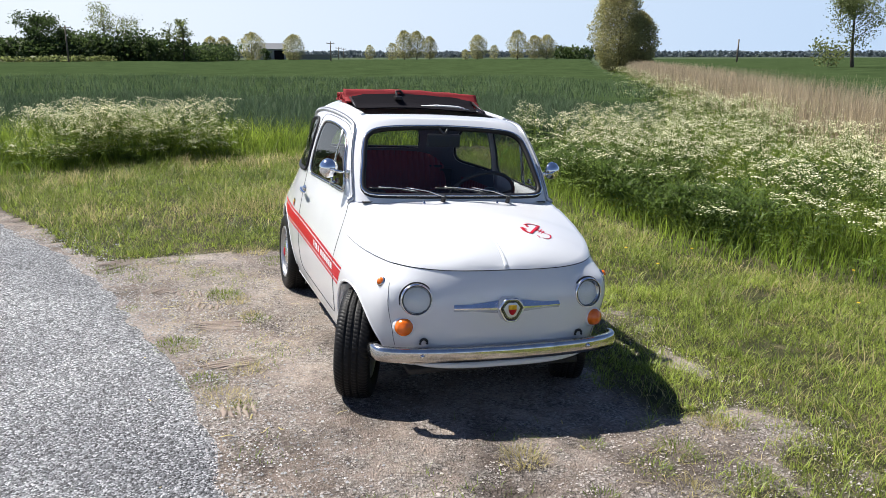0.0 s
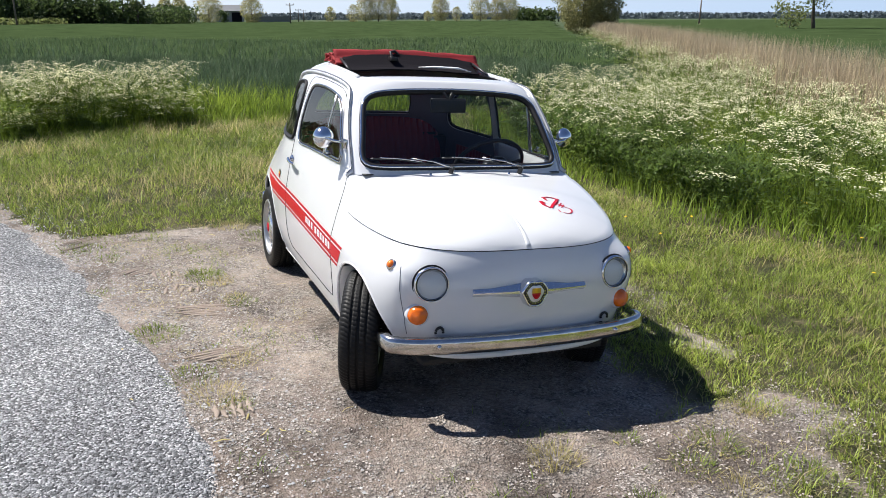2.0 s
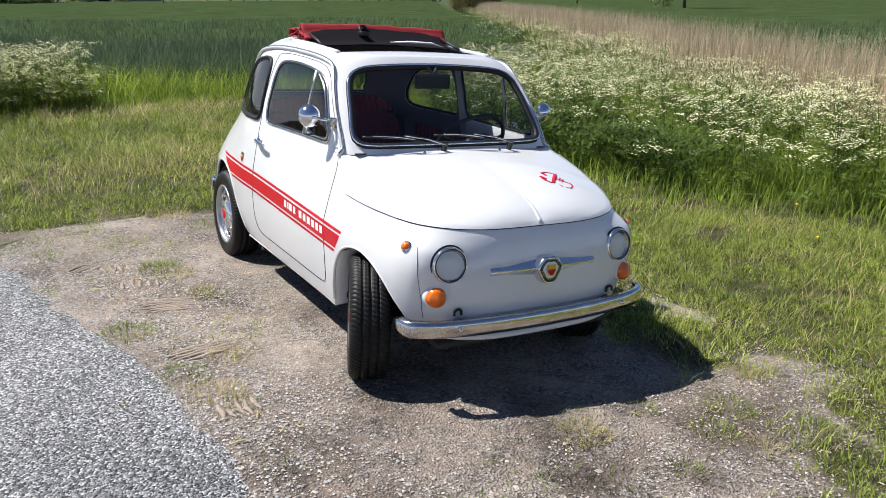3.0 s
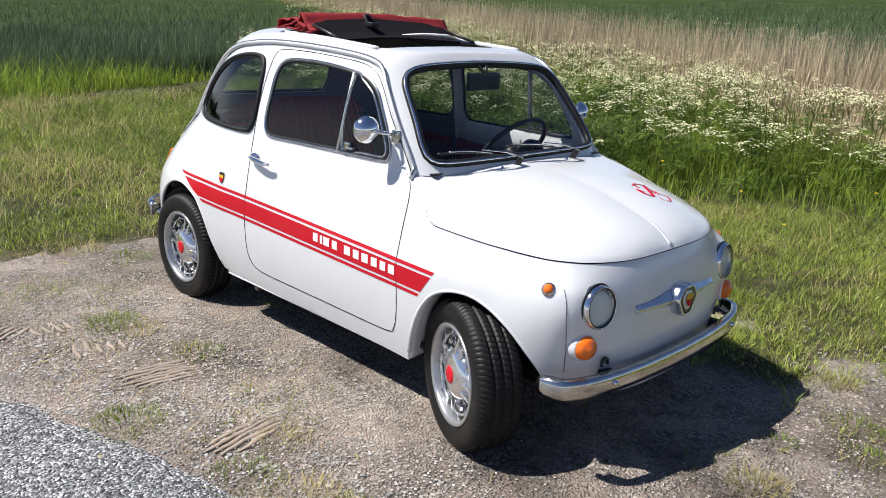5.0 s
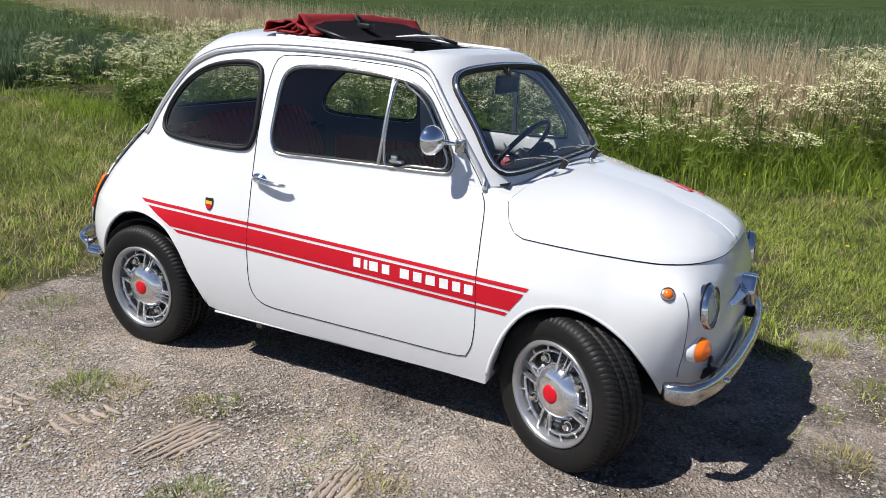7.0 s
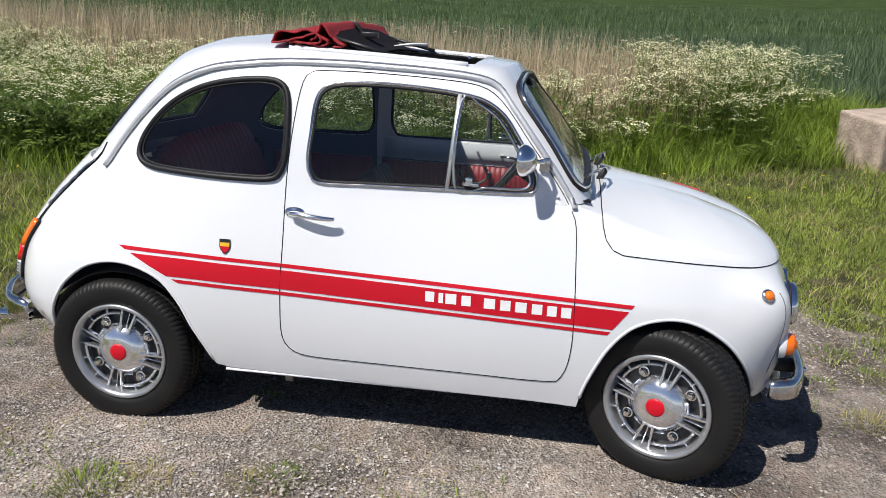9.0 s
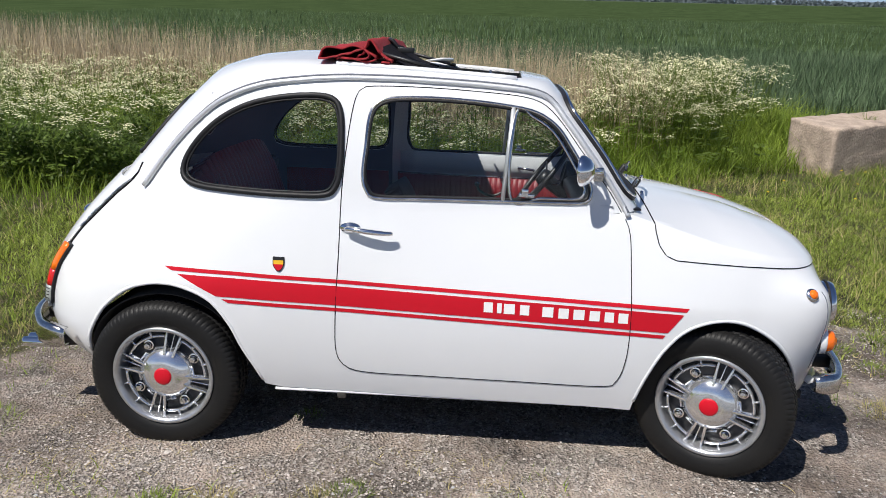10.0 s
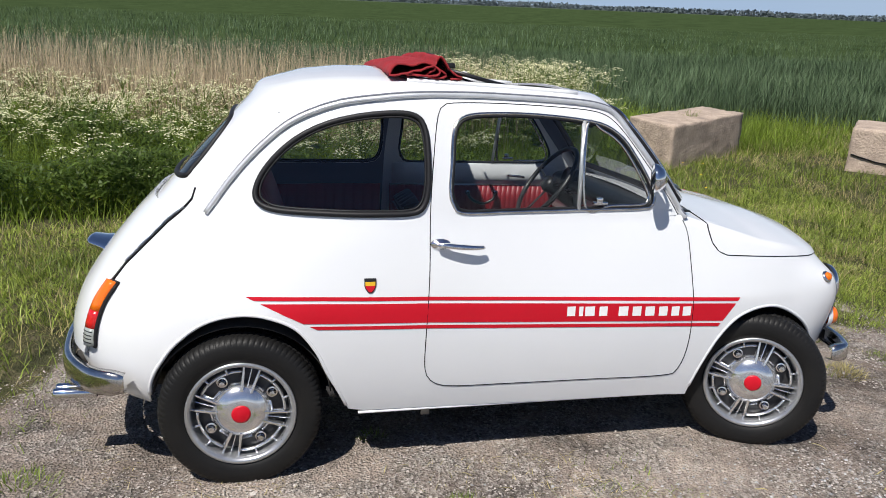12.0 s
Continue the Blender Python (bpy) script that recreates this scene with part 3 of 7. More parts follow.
def cut(bm, poly, ax, keep):
    """Cuts the outline, given in the two axes ax, into the faces for which keep(centre, normal) holds. Returns the faces inside it."""
    i, j = ax
    poly = [tuple(p) for p in poly]
    pa, pb = [p[0] for p in poly], [p[1] for p in poly]
    cand = set()
    for f in bm.faces:
        a = [v.co[i] for v in f.verts]
        b = [v.co[j] for v in f.verts]
        if max(a) > min(pa) and min(a) < max(pa) and max(b) > min(pb) and min(b) < max(pb) and keep(f.calc_center_median(), f.normal):
            cand.add(f)
    for p, q in zip(poly, [*poly[1:], poly[0]]):
        d = (q[0] - p[0], q[1] - p[1])
        no, co = [0, 0, 0], [0, 0, 0]
        no[i], no[j], co[i], co[j] = -d[1], d[0], p[0], p[1]
        lo = (min(p[0], q[0]) - 1e-3, min(p[1], q[1]) - 1e-3)
        hi = (max(p[0], q[0]) + 1e-3, max(p[1], q[1]) + 1e-3)
        fs = []
        for f in cand:
            a = [v.co[i] for v in f.verts]
            b = [v.co[j] for v in f.verts]
            if max(a) > lo[0] and min(a) < hi[0] and max(b) > lo[1] and min(b) < hi[1]:
                fs.append(f)
        if fs:
            fs.sort(key=lambda f: tuple(f.calc_center_median()))
            geom = list(dict.fromkeys([*fs, *(e for f in fs for e in f.edges), *(v for f in fs for v in f.verts)]))
            cand.difference_update(fs)
            ret = bmesh.ops.bisect_plane(bm, geom=geom, dist=1e-6, plane_co=co, plane_no=no)
            cand.update(g for g in ret["geom"] if isinstance(g, bmesh.types.BMFace))
    out = []
    for f in bm.faces:
        c = f.calc_center_median()
        if min(pa) < c[i] < max(pa) and min(pb) < c[j] < max(pb) and keep(c, f.normal) and inside((c[i], c[j]), poly):
            out.append(f)
    return out


def lift(bm, faces):
    """Takes the faces out of bm into a bmesh of their own."""
    nb = bmesh.new()
    vm = {}
    for f in faces:
        for v in f.verts:
            if v not in vm:
                vm[v] = nb.verts.new(v.co)
        nb.faces.new([vm[v] for v in f.verts])
    bmesh.ops.delete(bm, geom=faces, context='FACES')
    return nb


# ---- the car's skin ----
def arc_ring(yf, cf, nf, yr, cr, nr, w, N=(34, 56, 34), mid=None):
    """A half ring in plan from the nose round one side to the tail: points (x, y)."""
    out = []
    for k in range(N[0]):
        a = math.pi / 2 * k / N[0]
        out.append((w * math.sin(a) ** (2 / nf), cf - (cf - yf) * math.cos(a) ** (2 / nf)))
    for k in range(N[1]):
        out.append((w, cf + (cr - cf) * k / N[1] if mid is None else (cf + (mid - cf) * k / 22 if k < 22 else mid + (cr - mid) * (k - 22) / (N[1] - 22))))
    for k in range(N[2] + 1):
        a = math.pi / 2 * k / N[2]
        out.append((w * math.cos(a) ** (2 / nr) if k < N[2] else 0.0, cr + (yr - cr) * math.sin(a) ** (2 / nr)))
    return np.array(out)


def lerp(a, b, t):
    return a + (b - a) * t


BELT_Y = [-0.42, -0.2, 0.0, 0.15, 0.33, 1.2, 1.9, 2.2]
BELT_Z = [0.690, 0.722, 0.765, 0.812, 0.866, 0.872, 0.876, 0.892]
K0 = arc_ring(-0.425, 0.22, 3.4, 2.365, 1.65, 3.0, 0.626)
K1 = arc_ring(-0.445, 0.22, 3.4, 2.41, 1.62, 3.0, 0.660)
K2 = arc_ring(-0.395, 0.25, 3.0, 2.125, 1.20, 3.2, 0.622, mid=0.60)
Z0 = np.interp(K0[:, 1], [-0.42, -0.2, 0.25, 0.40, 1.45, 1.60, 2.1, 2.4], [0.262, 0.245, 0.20, 0.205, 0.215, 0.24, 0.250, 0.285])
Z2 = np.interp(K2[:, 1], BELT_Y, BELT_Z)


def taper(y, z):
    """How the body's width varies: it narrows towards the scuttle and swells over the doors."""
    rows = (np.interp(y, [-0.45, 0.31, 0.9, 1.48, 2.3], [0.95, 0.945, 0.965, 0.98, 1.0]),
            np.interp(y, [-0.50, -0.28, 0.11, 0.5, 1.2, 1.45, 1.8, 2.2], [0.98, 0.930, 0.968, 0.980, 1.0, 1.012, 1.008, 1.03]),
            np.interp(y, [-0.45, 0.0, 0.30, 0.45, 0.72, 1.2, 1.45, 1.8, 2.0, 2.3], [0.95, 0.905, 0.890, 0.906, 0.925, 0.984, 0.995, 0.955, 0.955, 1.0]),
            np.interp(y, [0.30, 0.71, 1.2, 1.5, 1.8], [0.935, 0.955, 0.984, 0.985, 0.965]))
    return float(np.interp(z, [0.2, 0.58, 0.87, 1.2], rows))


def half_skin(bm, sx):
    """One half of the lower body, hood and roof; sx is -1 or 1."""
    def grid(rows):
        R = [[bm.verts.new((sx * p[0], p[1], p[2])) for p in row] for row in rows]
        for A, B in zip(R, R[1:]):
            for k in range(len(A) - 1):
                f = (A[k], A[k + 1], B[k + 1], B[k])
                bm.faces.new(f if sx < 0 else f[::-1])
    # sides: bottom, widest line, belt
    rows = []
    vs = np.linspace(0, 1, 30)
    for v in vs:
        a, b, c = 2 * (v - 0.5) * (v - 1), -4 * v * (v - 1), 2 * v * (v - 0.5)
        xy = a * K0 + b * K1 + c * K2
        z = a * Z0 + b * 0.50 + c * Z2
        xy = xy.copy()
        xy[:, 0] = np.maximum(xy[:, 0], 0)
        rows.append(np.column_stack([xy, z]))
    grid(rows)
    # hood: from the belt to the middle line
    n = int(np.sum(K2[:, 1] < 0.36))
    sp_y = -0.395 + (0.33 + 0.395) * (np.linspace(0, 1, n) ** 1.25)
    sp_z = np.interp(sp_y, [-0.395, -0.375, -0.33, -0.25, -0.1, 0.05, 0.27, 0.45], [0.690, 0.712, 0.745, 0.778, 0.823, 0.853, 0.884, 0.895])
    rows = []
    for v in np.linspace(0, 1, 26):
        x = K2[:n, 0] * (1 - v)
        y = lerp(K2[:n, 1], sp_y, v)
        z = Z2[:n] + (sp_z - Z2[:n]) * (1 - (1 - v) ** 2.3)
        rows.append(np.column_stack([x, y, z]))
    grid(rows)


def half_roof(bm, sx):
    B = arc_ring(0.262, 0.60, 7.0, 2.125, 1.20, 3.2, 0.622, (34, 34, 34))
    S = arc_ring(0.570, 0.85, 5.0, 1.815, 1.20, 3.2, 0.505, (34, 34, 34))
    zb = np.interp(B[:, 1], BELT_Y, BELT_Z)
    zb = np.where(B[:, 1] < 0.335, np.interp(B[:, 0], [0, 0.5, 0.60], [0.878, 0.868, 0.866]), zb)
    zs = np.interp(S[:, 1], [0.57, 0.7, 1.0, 1.3, 1.6, 1.82], [1.262, 1.272, 1.284, 1.290, 1.272, 1.228])
    n = len(B)
    idx = np.linspace(0, 1, n)
    cy = np.interp(S[:, 1], [0.57, 1.815], [0.60, 1.78])
    cz = np.interp(cy, [0.57, 0.66, 0.8, 1.0, 1.2, 1.4, 1.5, 1.63, 1.76, 1.82], [1.270, 1.283, 1.294, 1.306, 1.320, 1.338, 1.336, 1.321, 1.284, 1.252])
    Bp = np.column_stack([B, zb])
    Sp = np.column_stack([S, zs])
    Cp = np.column_stack([np.zeros(n), cy, cz])
    def roof(t):
        p = lerp(Sp, Cp, t)
        p[:, 2] = zs + (cz - zs) * (1 - (1 - t) ** 2)
        return p
    rows = []
    out_n = np.column_stack([Bp[:, 0] / 0.62, (Bp[:, 1] - 1.2) / 0.95 * 0.9, np.zeros(n)])
    for v in np.linspace(0, 0.82, 22):
        rows.append(lerp(Bp, Sp, v) + out_n * 0.016 * math.sin(math.pi * v / 1.0))
    p1, p2 = rows[-1], roof(0.24)
    c = lerp(p1, Sp, 0.92)
    for t in np.linspace(0, 1, 9)[1:]:
        rows.append((1 - t) ** 2 * p1 + 2 * t * (1 - t) * c + t * t * p2)
    for v in np.linspace(0.24, 1, 16)[1:]:
        rows.append(roof(v))
    R = [[bm.verts.new((sx * p[0], p[1], p[2])) for p in row] for row in rows]
    for A, C in zip(R, R[1:]):
        for k in range(n - 1):
            f = (A[k], A[k + 1], C[k + 1], C[k])
            bm.faces.new(f if sx < 0 else f[::-1])


def welded(fn):
    bm = bmesh.new()
    for sx in (-1, 1):
        fn(bm, sx)
    bmesh.ops.remove_doubles(bm, verts=bm.verts, dist=0.0004)
    bmesh.ops.dissolve_degenerate(bm, edges=bm.edges, dist=1e-5)
    bm.normal_update()
    return bm


car = tagged(new("car"), "small white vintage car with red side stripes and open canvas roof", "car")
car.matrix_world = pose(-0.010, 0.0, 0.0, 0.5, 3.4, 0)
skin = welded(half_skin)
cabin = welded(half_roof)
# ease the pole at the middle of the hood's front edge
pole = [v for v in skin.verts if v.co.y < -0.30 and abs(v.co.x) < 0.16 and v.co.z > 0.685]
bmesh.ops.remove_doubles(skin, verts=[v for v in pole if abs(v.co.x) < 0.10], dist=0.006)
for _ in range(8):
    pole = [v for v in skin.verts if v.co.y < -0.30 and abs(v.co.x) < 0.16 and v.co.z > 0.685]
    bmesh.ops.smooth_vert(skin, verts=pole, factor=0.5, use_axis_x=True, use_axis_y=True, use_axis_z=True)
# the wings swell forward round the headlamps, under the hood's edge
for v in skin.verts:
    if v.co.y < -0.12:
        s = 1 if v.co.x > 0 else -1
        w = math.exp(-((abs(v.co.x) - 0.54) / 0.11) ** 2 - ((v.co.z - 0.610) / (0.060 if v.co.z > 0.610 else 0.17)) ** 2)
        v.co += Vector((s * 0.028, -0.050, 0.0)) * w * min(1, (-0.12 - v.co.y) / 0.12)
for b in (skin, cabin):
    for v in b.verts:
        v.co.x *= taper(v.co.y, v.co.z)
        v.co.y += 0.014 * min(1, max(0, (v.co.y - 1.95) / 0.25)) * min(1, max(0, (v.co.z - 0.42) / 0.15))
    b.normal_update()
probe = bmesh.new()
for b in (skin, cabin):
    me = bpy.data.meshes.new("probe")
    b.to_mesh(me)
    probe.from_mesh(me)
    bpy.data.meshes.remove(me)
bmesh.ops.remove_doubles(probe, verts=[v for v in probe.verts if 0.84 < v.co.z < 0.90 and v.co.y > 0.36], dist=0.012)
bmesh.ops.triangulate(probe, faces=probe.faces)
for _ in range(2):
    belt = [v for v in probe.verts if 0.84 < v.co.z < 0.90 and v.co.y > 0.36]
    bmesh.ops.smooth_vert(probe, verts=belt, factor=0.4, use_axis_x=True, use_axis_y=True, use_axis_z=True)
probe.normal_update()
CORE = Vector((0, 0.9, 0.5))
PN = [v.normal.copy() if v.normal.dot(v.co - CORE) > 0 else -v.normal for v in probe.verts]
PC = [v.co.copy() for v in probe.verts]
probe.faces.ensure_lookup_table()
PF = [[v.index for v in f.verts] for f in probe.faces]
TREE = BVHTree.FromBMesh(probe)
probe.free()


def skin_normal(p):
    """The smooth outward normal of the uncut skin nearest to p."""
    hit, no, k, _ = TREE.find_nearest(p)
    n = Vector()
    for i in PF[k]:
        n += PN[i] / ((PC[i] - hit).length + 1e-4)
    return n.normalized()


def skin_panel(name, bm, parent, label, by=0.0, t=0.012, inner=None):
    """A piece of the skin as a sheet of thickness t, standing by metres proud, with the uncut skin's smooth shading."""
    bm.normal_update()
    bm.verts.ensure_lookup_table()
    bm.verts.index_update()
    nrm = [skin_normal(v.co) for v in bm.verts]
    n0 = len(bm.verts)
    co = [v.co + n * by for v, n in zip(bm.verts, nrm)]
    co2 = [c - n * t for c, n in zip(co, nrm)]
    faces, mats = [], []
    for f in bm.faces:
        idx = [v.index for v in f.verts]
        d = sum((nrm[i] for i in idx), Vector())
        if f.normal.dot(d) < 0:
            idx = idx[::-1]
        faces.append(idx)
        mats.append(0)
        faces.append([i + n0 for i in idx[::-1]])
        mats.append(1 if inner else 0)
    edges = {}
    for idx in faces[::2]:
        for a, b in zip(idx, idx[1:] + idx[:1]):
            edges.setdefault((min(a, b), max(a, b)), []).append((a, b))
    for e in edges.values():
        if len(e) == 1:
            a, b = e[0]
            faces.append([b, a, a + n0, b + n0])
            mats.append(0)
    me = bpy.data.meshes.new(name)
    me.from_pydata([tuple(c) for c in co + co2], [], faces)
    me.materials.append(PAINT)
    if inner:
        me.materials.append(inner)
    me.polygons.foreach_set("material_index", mats)
    me.polygons.foreach_set("use_smooth", [True] * len(me.polygons))
    me.update()
    me.normals_split_custom_set_from_vertices([tuple(n) for n in nrm] + [tuple(-n) for n in nrm])
    bm.free()
    ob = new(name, me)
    ob.parent = parent
    return tagged(ob, label)


def rim_loop(bm, n):
    """The longest open edge of bm as n evenly spaced points."""
    nb = {}
    for e in bm.edges:
        if len(e.link_faces) == 1:
            a, b = e.verts
            nb.setdefault(a, []).append(b)
            nb.setdefault(b, []).append(a)
    best, seen = [], set()
    for s in nb:
        if s in seen:
            continue
        path, cur, prev = [s], s, None
        seen.add(s)
        while True:
            nx = [q for q in nb[cur] if q is not prev and q not in seen]
            if not nx:
                break
            prev, cur = cur, nx[0]
            seen.add(cur)
            path.append(cur)
        if len(path) > len(best):
            best = path
    P = np.array([tuple(v.co) for v in best] + [tuple(best[0].co)])
    s = np.concatenate([[0], np.cumsum(np.linalg.norm(np.diff(P, axis=0), axis=1))])
    q = np.linspace(0, s[-1], n, endpoint=False)
    return [Vector(p) for p in np.stack([np.interp(q, s, P[:, j]) for j in range(3)], 1)]


def side_at(y, z, off=0.0):
    """The point of the right-hand skin at (y, z), off metres outside it, and the normal there."""
    hit, no, _, _ = TREE.ray_cast(Vector((-2, y, z)), Vector((1, 0, 0)))
    if hit is None:
        hit, no, _, _ = TREE.find_nearest(Vector((-0.66, y, z)))
    if no.x > 0:
        no = -no
    return hit + no * off, no


def on_side(pts, off=0.0, n=80, closed=True):
    return [side_at(y, z, off)[0] for y, z in spline(pts, n, closed)]


def flip(pts):
    return [Vector((-p[0], p[1], p[2])) for p in pts]


QUARTER = [(1.760, 0.940), (1.742, 0.995), (1.695, 1.060), (1.630, 1.118), (1.545, 1.163), (1.443, 1.190), (1.336, 1.200), (1.281, 1.188), (1.258, 1.150), (1.250, 1.079), (1.250, 0.975), (1.265, 0.914), (1.302, 0.890), (1.410, 0.886), (1.554, 0.887), (1.690, 0.892), (1.745, 0.908)]
QUARTER = [(y + max(0, y - 1.30) * 0.075, z) for y, z in QUARTER]
DOORWIN = [(1.178, 0.960), (1.172, 1.047), (1.166, 1.134), (1.148, 1.178), (1.100, 1.200), (0.991, 1.206), (0.863, 1.203), (0.717, 1.190), (0.628, 1.172), (0.562, 1.130), (0.512, 1.065), (0.474, 1.006), (0.446, 0.949), (0.447, 0.908), (0.485, 0.894), (0.723, 0.891), (0.977, 0.889), (1.131, 0.888), (1.166, 0.912)]
DOOR = [(1.243, 0.905), (1.246, 0.694), (1.254, 0.479), (1.252, 0.367), (1.224, 0.317), (1.157, 0.296), (0.948, 0.293), (0.660, 0.291), (0.371, 0.290), (0.318, 0.314), (0.296, 0.398), (0.294, 0.520), (0.303, 0.697), (0.313, 0.811), (0.342, 0.870), (0.400, 0.955), (0.475, 1.050), (0.550, 1.145), (0.605, 1.196), (0.672, 1.219), (0.810, 1.230), (0.993, 1.237), (1.150, 1.236), (1.196, 1.226), (1.215, 1.190), (1.230, 1.079)]
DRIP = [(1.949, 0.866), (1.862, 0.984), (1.772, 1.082), (1.677, 1.160), (1.573, 1.208), (1.463, 1.233), (1.283, 1.251), (1.100, 1.254), (0.993, 1.252), (0.810, 1.245), (0.668, 1.233), (0.592, 1.208), (0.534, 1.142), (0.457, 1.046), (0.380, 0.945), (0.322, 0.858)]
RARCH = [(2.134, 0.20), (2.124, 0.335), (2.081, 0.423), (2.031, 0.485), (1.954, 0.541), (1.861, 0.566), (1.771, 0.559), (1.68, 0.520), (1.618, 0.443), (1.582, 0.364), (1.540, 0.283), (1.50, 0.19)]
RARCH = [(1.85 + (y - 1.85) * 1.03, 0.245 + (z - 0.245) * 1.03) for y, z in RARCH]
FARCH = [(0.265, 0.17), (0.250, 0.255), (0.223, 0.339), (0.178, 0.434), (0.113, 0.508), (0.023, 0.542), (-0.072, 0.536), (-0.177, 0.480), (-0.249, 0.401), (-0.300, 0.302), (-0.320, 0.20)]
SCREEN = [(0, 1.226), (-0.25, 1.220), (-0.39, 1.206), (-0.455, 1.175), (-0.485, 1.12), (-0.513, 1.03), (-0.535, 0.955), (-0.530, 0.918), (-0.48, 0.902), (-0.25, 0.900), (0, 0.900)]
SCREEN = [(x * float(np.interp(z, [0.90, 1.20], [0.900, 0.945])), z) for x, z in SCREEN]
SCREEN = SCREEN + [(-x, z) for x, z in SCREEN[-2:0:-1]]
REARWIN = [(0, 1.165), (-0.20, 1.158), (-0.27, 1.13), (-0.31, 1.06), (-0.325, 0.99), (-0.30, 0.960), (0, 0.955)]
REARWIN = REARWIN + [(-x, z) for x, z in REARWIN[-2:0:-1]]
ROOFHOLE = [(-0.37, 0.68), (-0.400, 0.71), (-0.400, 1.28), (-0.37, 1.32), (0.37, 1.32), (0.400, 1.28), (0.400, 0.71), (0.37, 0.68)]
HOOD = [(-0.60, 0.683), (-0.38, 0.688), (-0.25, 0.698), (-0.12, 0.712), (0.0, 0.721), (0.09, 0.727), (0.160, 0.731), (0.193, 0.744), (0.216, 0.774), (0.228, 0.815), (0.234, 0.85), (0.234, 0.90), (0.20, 1.0), (-0.60, 1.0)]
LID = [(2.02, 0.875), (2.07, 0.835), (2.14, 0.765), (2.205, 0.700), (2.26, 0.63), (2.31, 0.52), (2.34, 0.40), (2.60, 0.40), (2.60, 0.875)]

doors, panes = [], []
for sx in (-1, 1):
    side = lambda c, n, sx=sx: c.x * sx > 0.40 and abs(n.x) > 0.3
    anyside = lambda c, n, sx=sx: c.x * sx > 0.30
    gl = lift(cabin, cut(cabin, spline(QUARTER, 44, True), (1, 2), side))
    panes.append(("quarter_glass", gl, sx))
    gl = lift(cabin, cut(cabin, spline(DOORWIN, 48, True), (1, 2), side))
    panes.append(("door_glass", gl, sx))
    dl = spline(DOOR, 70, True)
    low = lift(skin, cut(skin, dl, (1, 2), side))
    top = lift(cabin, cut(cabin, dl, (1, 2), side))
    me = bpy.data.meshes.new("t")
    top.to_mesh(me)
    low.from_mesh(me)
    bpy.data.meshes.remove(me)
    top.free()
    bmesh.ops.remove_doubles(low, verts=[v for v in low.verts if 0.84 < v.co.z < 0.90], dist=0.0025)
    doors.append((low, sx))
    for arch in (RARCH, FARCH):
        bmesh.ops.delete(skin, geom=cut(skin, spline(arch, 40), (1, 2), anyside), context='FACES')
hood_bm = lift(skin, cut(skin, HOOD, (1, 2), lambda c, n: c.y < 0.3))
lid_bm = lift(skin, cut(skin, LID, (1, 2), lambda c, n: c.y > 1.98 and abs(c.x) < 0.47))
screen_bm = lift(cabin, cut(cabin, spline(SCREEN, 64, True), (0, 2), lambda c, n: abs(n.y) > 0.2 and c.y < 0.66))
rear_bm = lift(cabin, cut(cabin, spline(REARWIN, 48, True), (0, 2), lambda c, n: abs(n.y) > 0.2 and c.y > 1.7))
hole = lift(cabin, cut(cabin, ROOFHOLE, (0, 1), lambda c, n: c.z > 1.2))
hole.free()
me = bpy.data.meshes.new("t")
cabin.to_mesh(me)
skin.from_mesh(me)
bpy.data.meshes.remove(me)
cabin.free()
bmesh.ops.remove_doubles(skin, verts=[v for v in skin.verts if 0.85 < v.co.z < 0.90 and v.co.y > 0.3], dist=0.0025)
HOOD_LOOP = rim_loop(hood_bm, 240)
LID_LOOP = rim_loop(lid_bm, 200)
# inner faces are blue-grey: the cabin's shade is put into their colour
body = skin_panel("body", skin, car, "glossy white painted steel body shell", 0.0, 0.014, SHADE_GREY)
door_obs = {}
for low, sx in doors:
    door_obs[sx] = skin_panel("door", low, car, "white painted car door", 0.0, 0.014)
for name, gl, sx in panes:
    p = part(name, gl, GLASS, door_obs[sx] if name == "door_glass" else car, "slightly tinted side window glass")
    p.visible_shadow = False
for name, gl in (("windscreen", screen_bm), ("rear_window", rear_bm)):
    p = part(name, gl, GLASS, car, "curved clear car glass")
    p.visible_shadow = False


# ---- the car: panels, trim and lamps ----
hood = skin_panel("hood", hood_bm, car, "white front lid with a raised centre crease", 0.004)
lid = skin_panel("engine_lid", lid_bm, car, "white rear engine lid", 0.014)


def near(x, y, z, off=0.0):
    """The nearest point of the skin, off metres outside it, and the outward normal."""
    hit, no, _, _ = TREE.find_nearest(Vector((x, y, z)))
    if no.dot(hit - Vector((0, 0.9, 0.45))) < 0:
        no = -no
    return hit + no * off, no


def line_part(name, pts, r, material, parent, closed=False, label="", sides=6, flat=1.0, up=(0, 0, 1)):
    bm = bmesh.new()
    tube(bm, pts, r, closed, sides, flat, up)
    return part(name, bm, material, parent, label)


# lid, hood shut line and crease, nose seams
edge = sorted((p for p in LID_LOOP if p.x < -0.2 and p.z < 0.868), key=lambda p: -p.z)
edge = [near(-0.405, 1.985, 0.935)[0], near(-0.425, 2.000, 0.905)[0]] + edge
edge = [p + skin_normal(p) * 0.0006 for p in edge[:2] + edge[2::3]]
line_part("lid_gap", edge, 0.0042, GAP, car)
line_part("lid_gap", flip(edge), 0.0042, GAP, car)
line_part("hood_gap", [p + skin_normal(p) * 0.0005 for p in HOOD_LOOP], 0.0030, GAP, car, True)
crease = []
for a in np.linspace(0.535, 1.45, 30):
    hit, no, _, _ = TREE.ray_cast(Vector((0.0, -0.01, 0.47)), Vector((0, -math.cos(a), math.sin(a))))
    crease.append(hit + skin_normal(hit) * 0.0036)
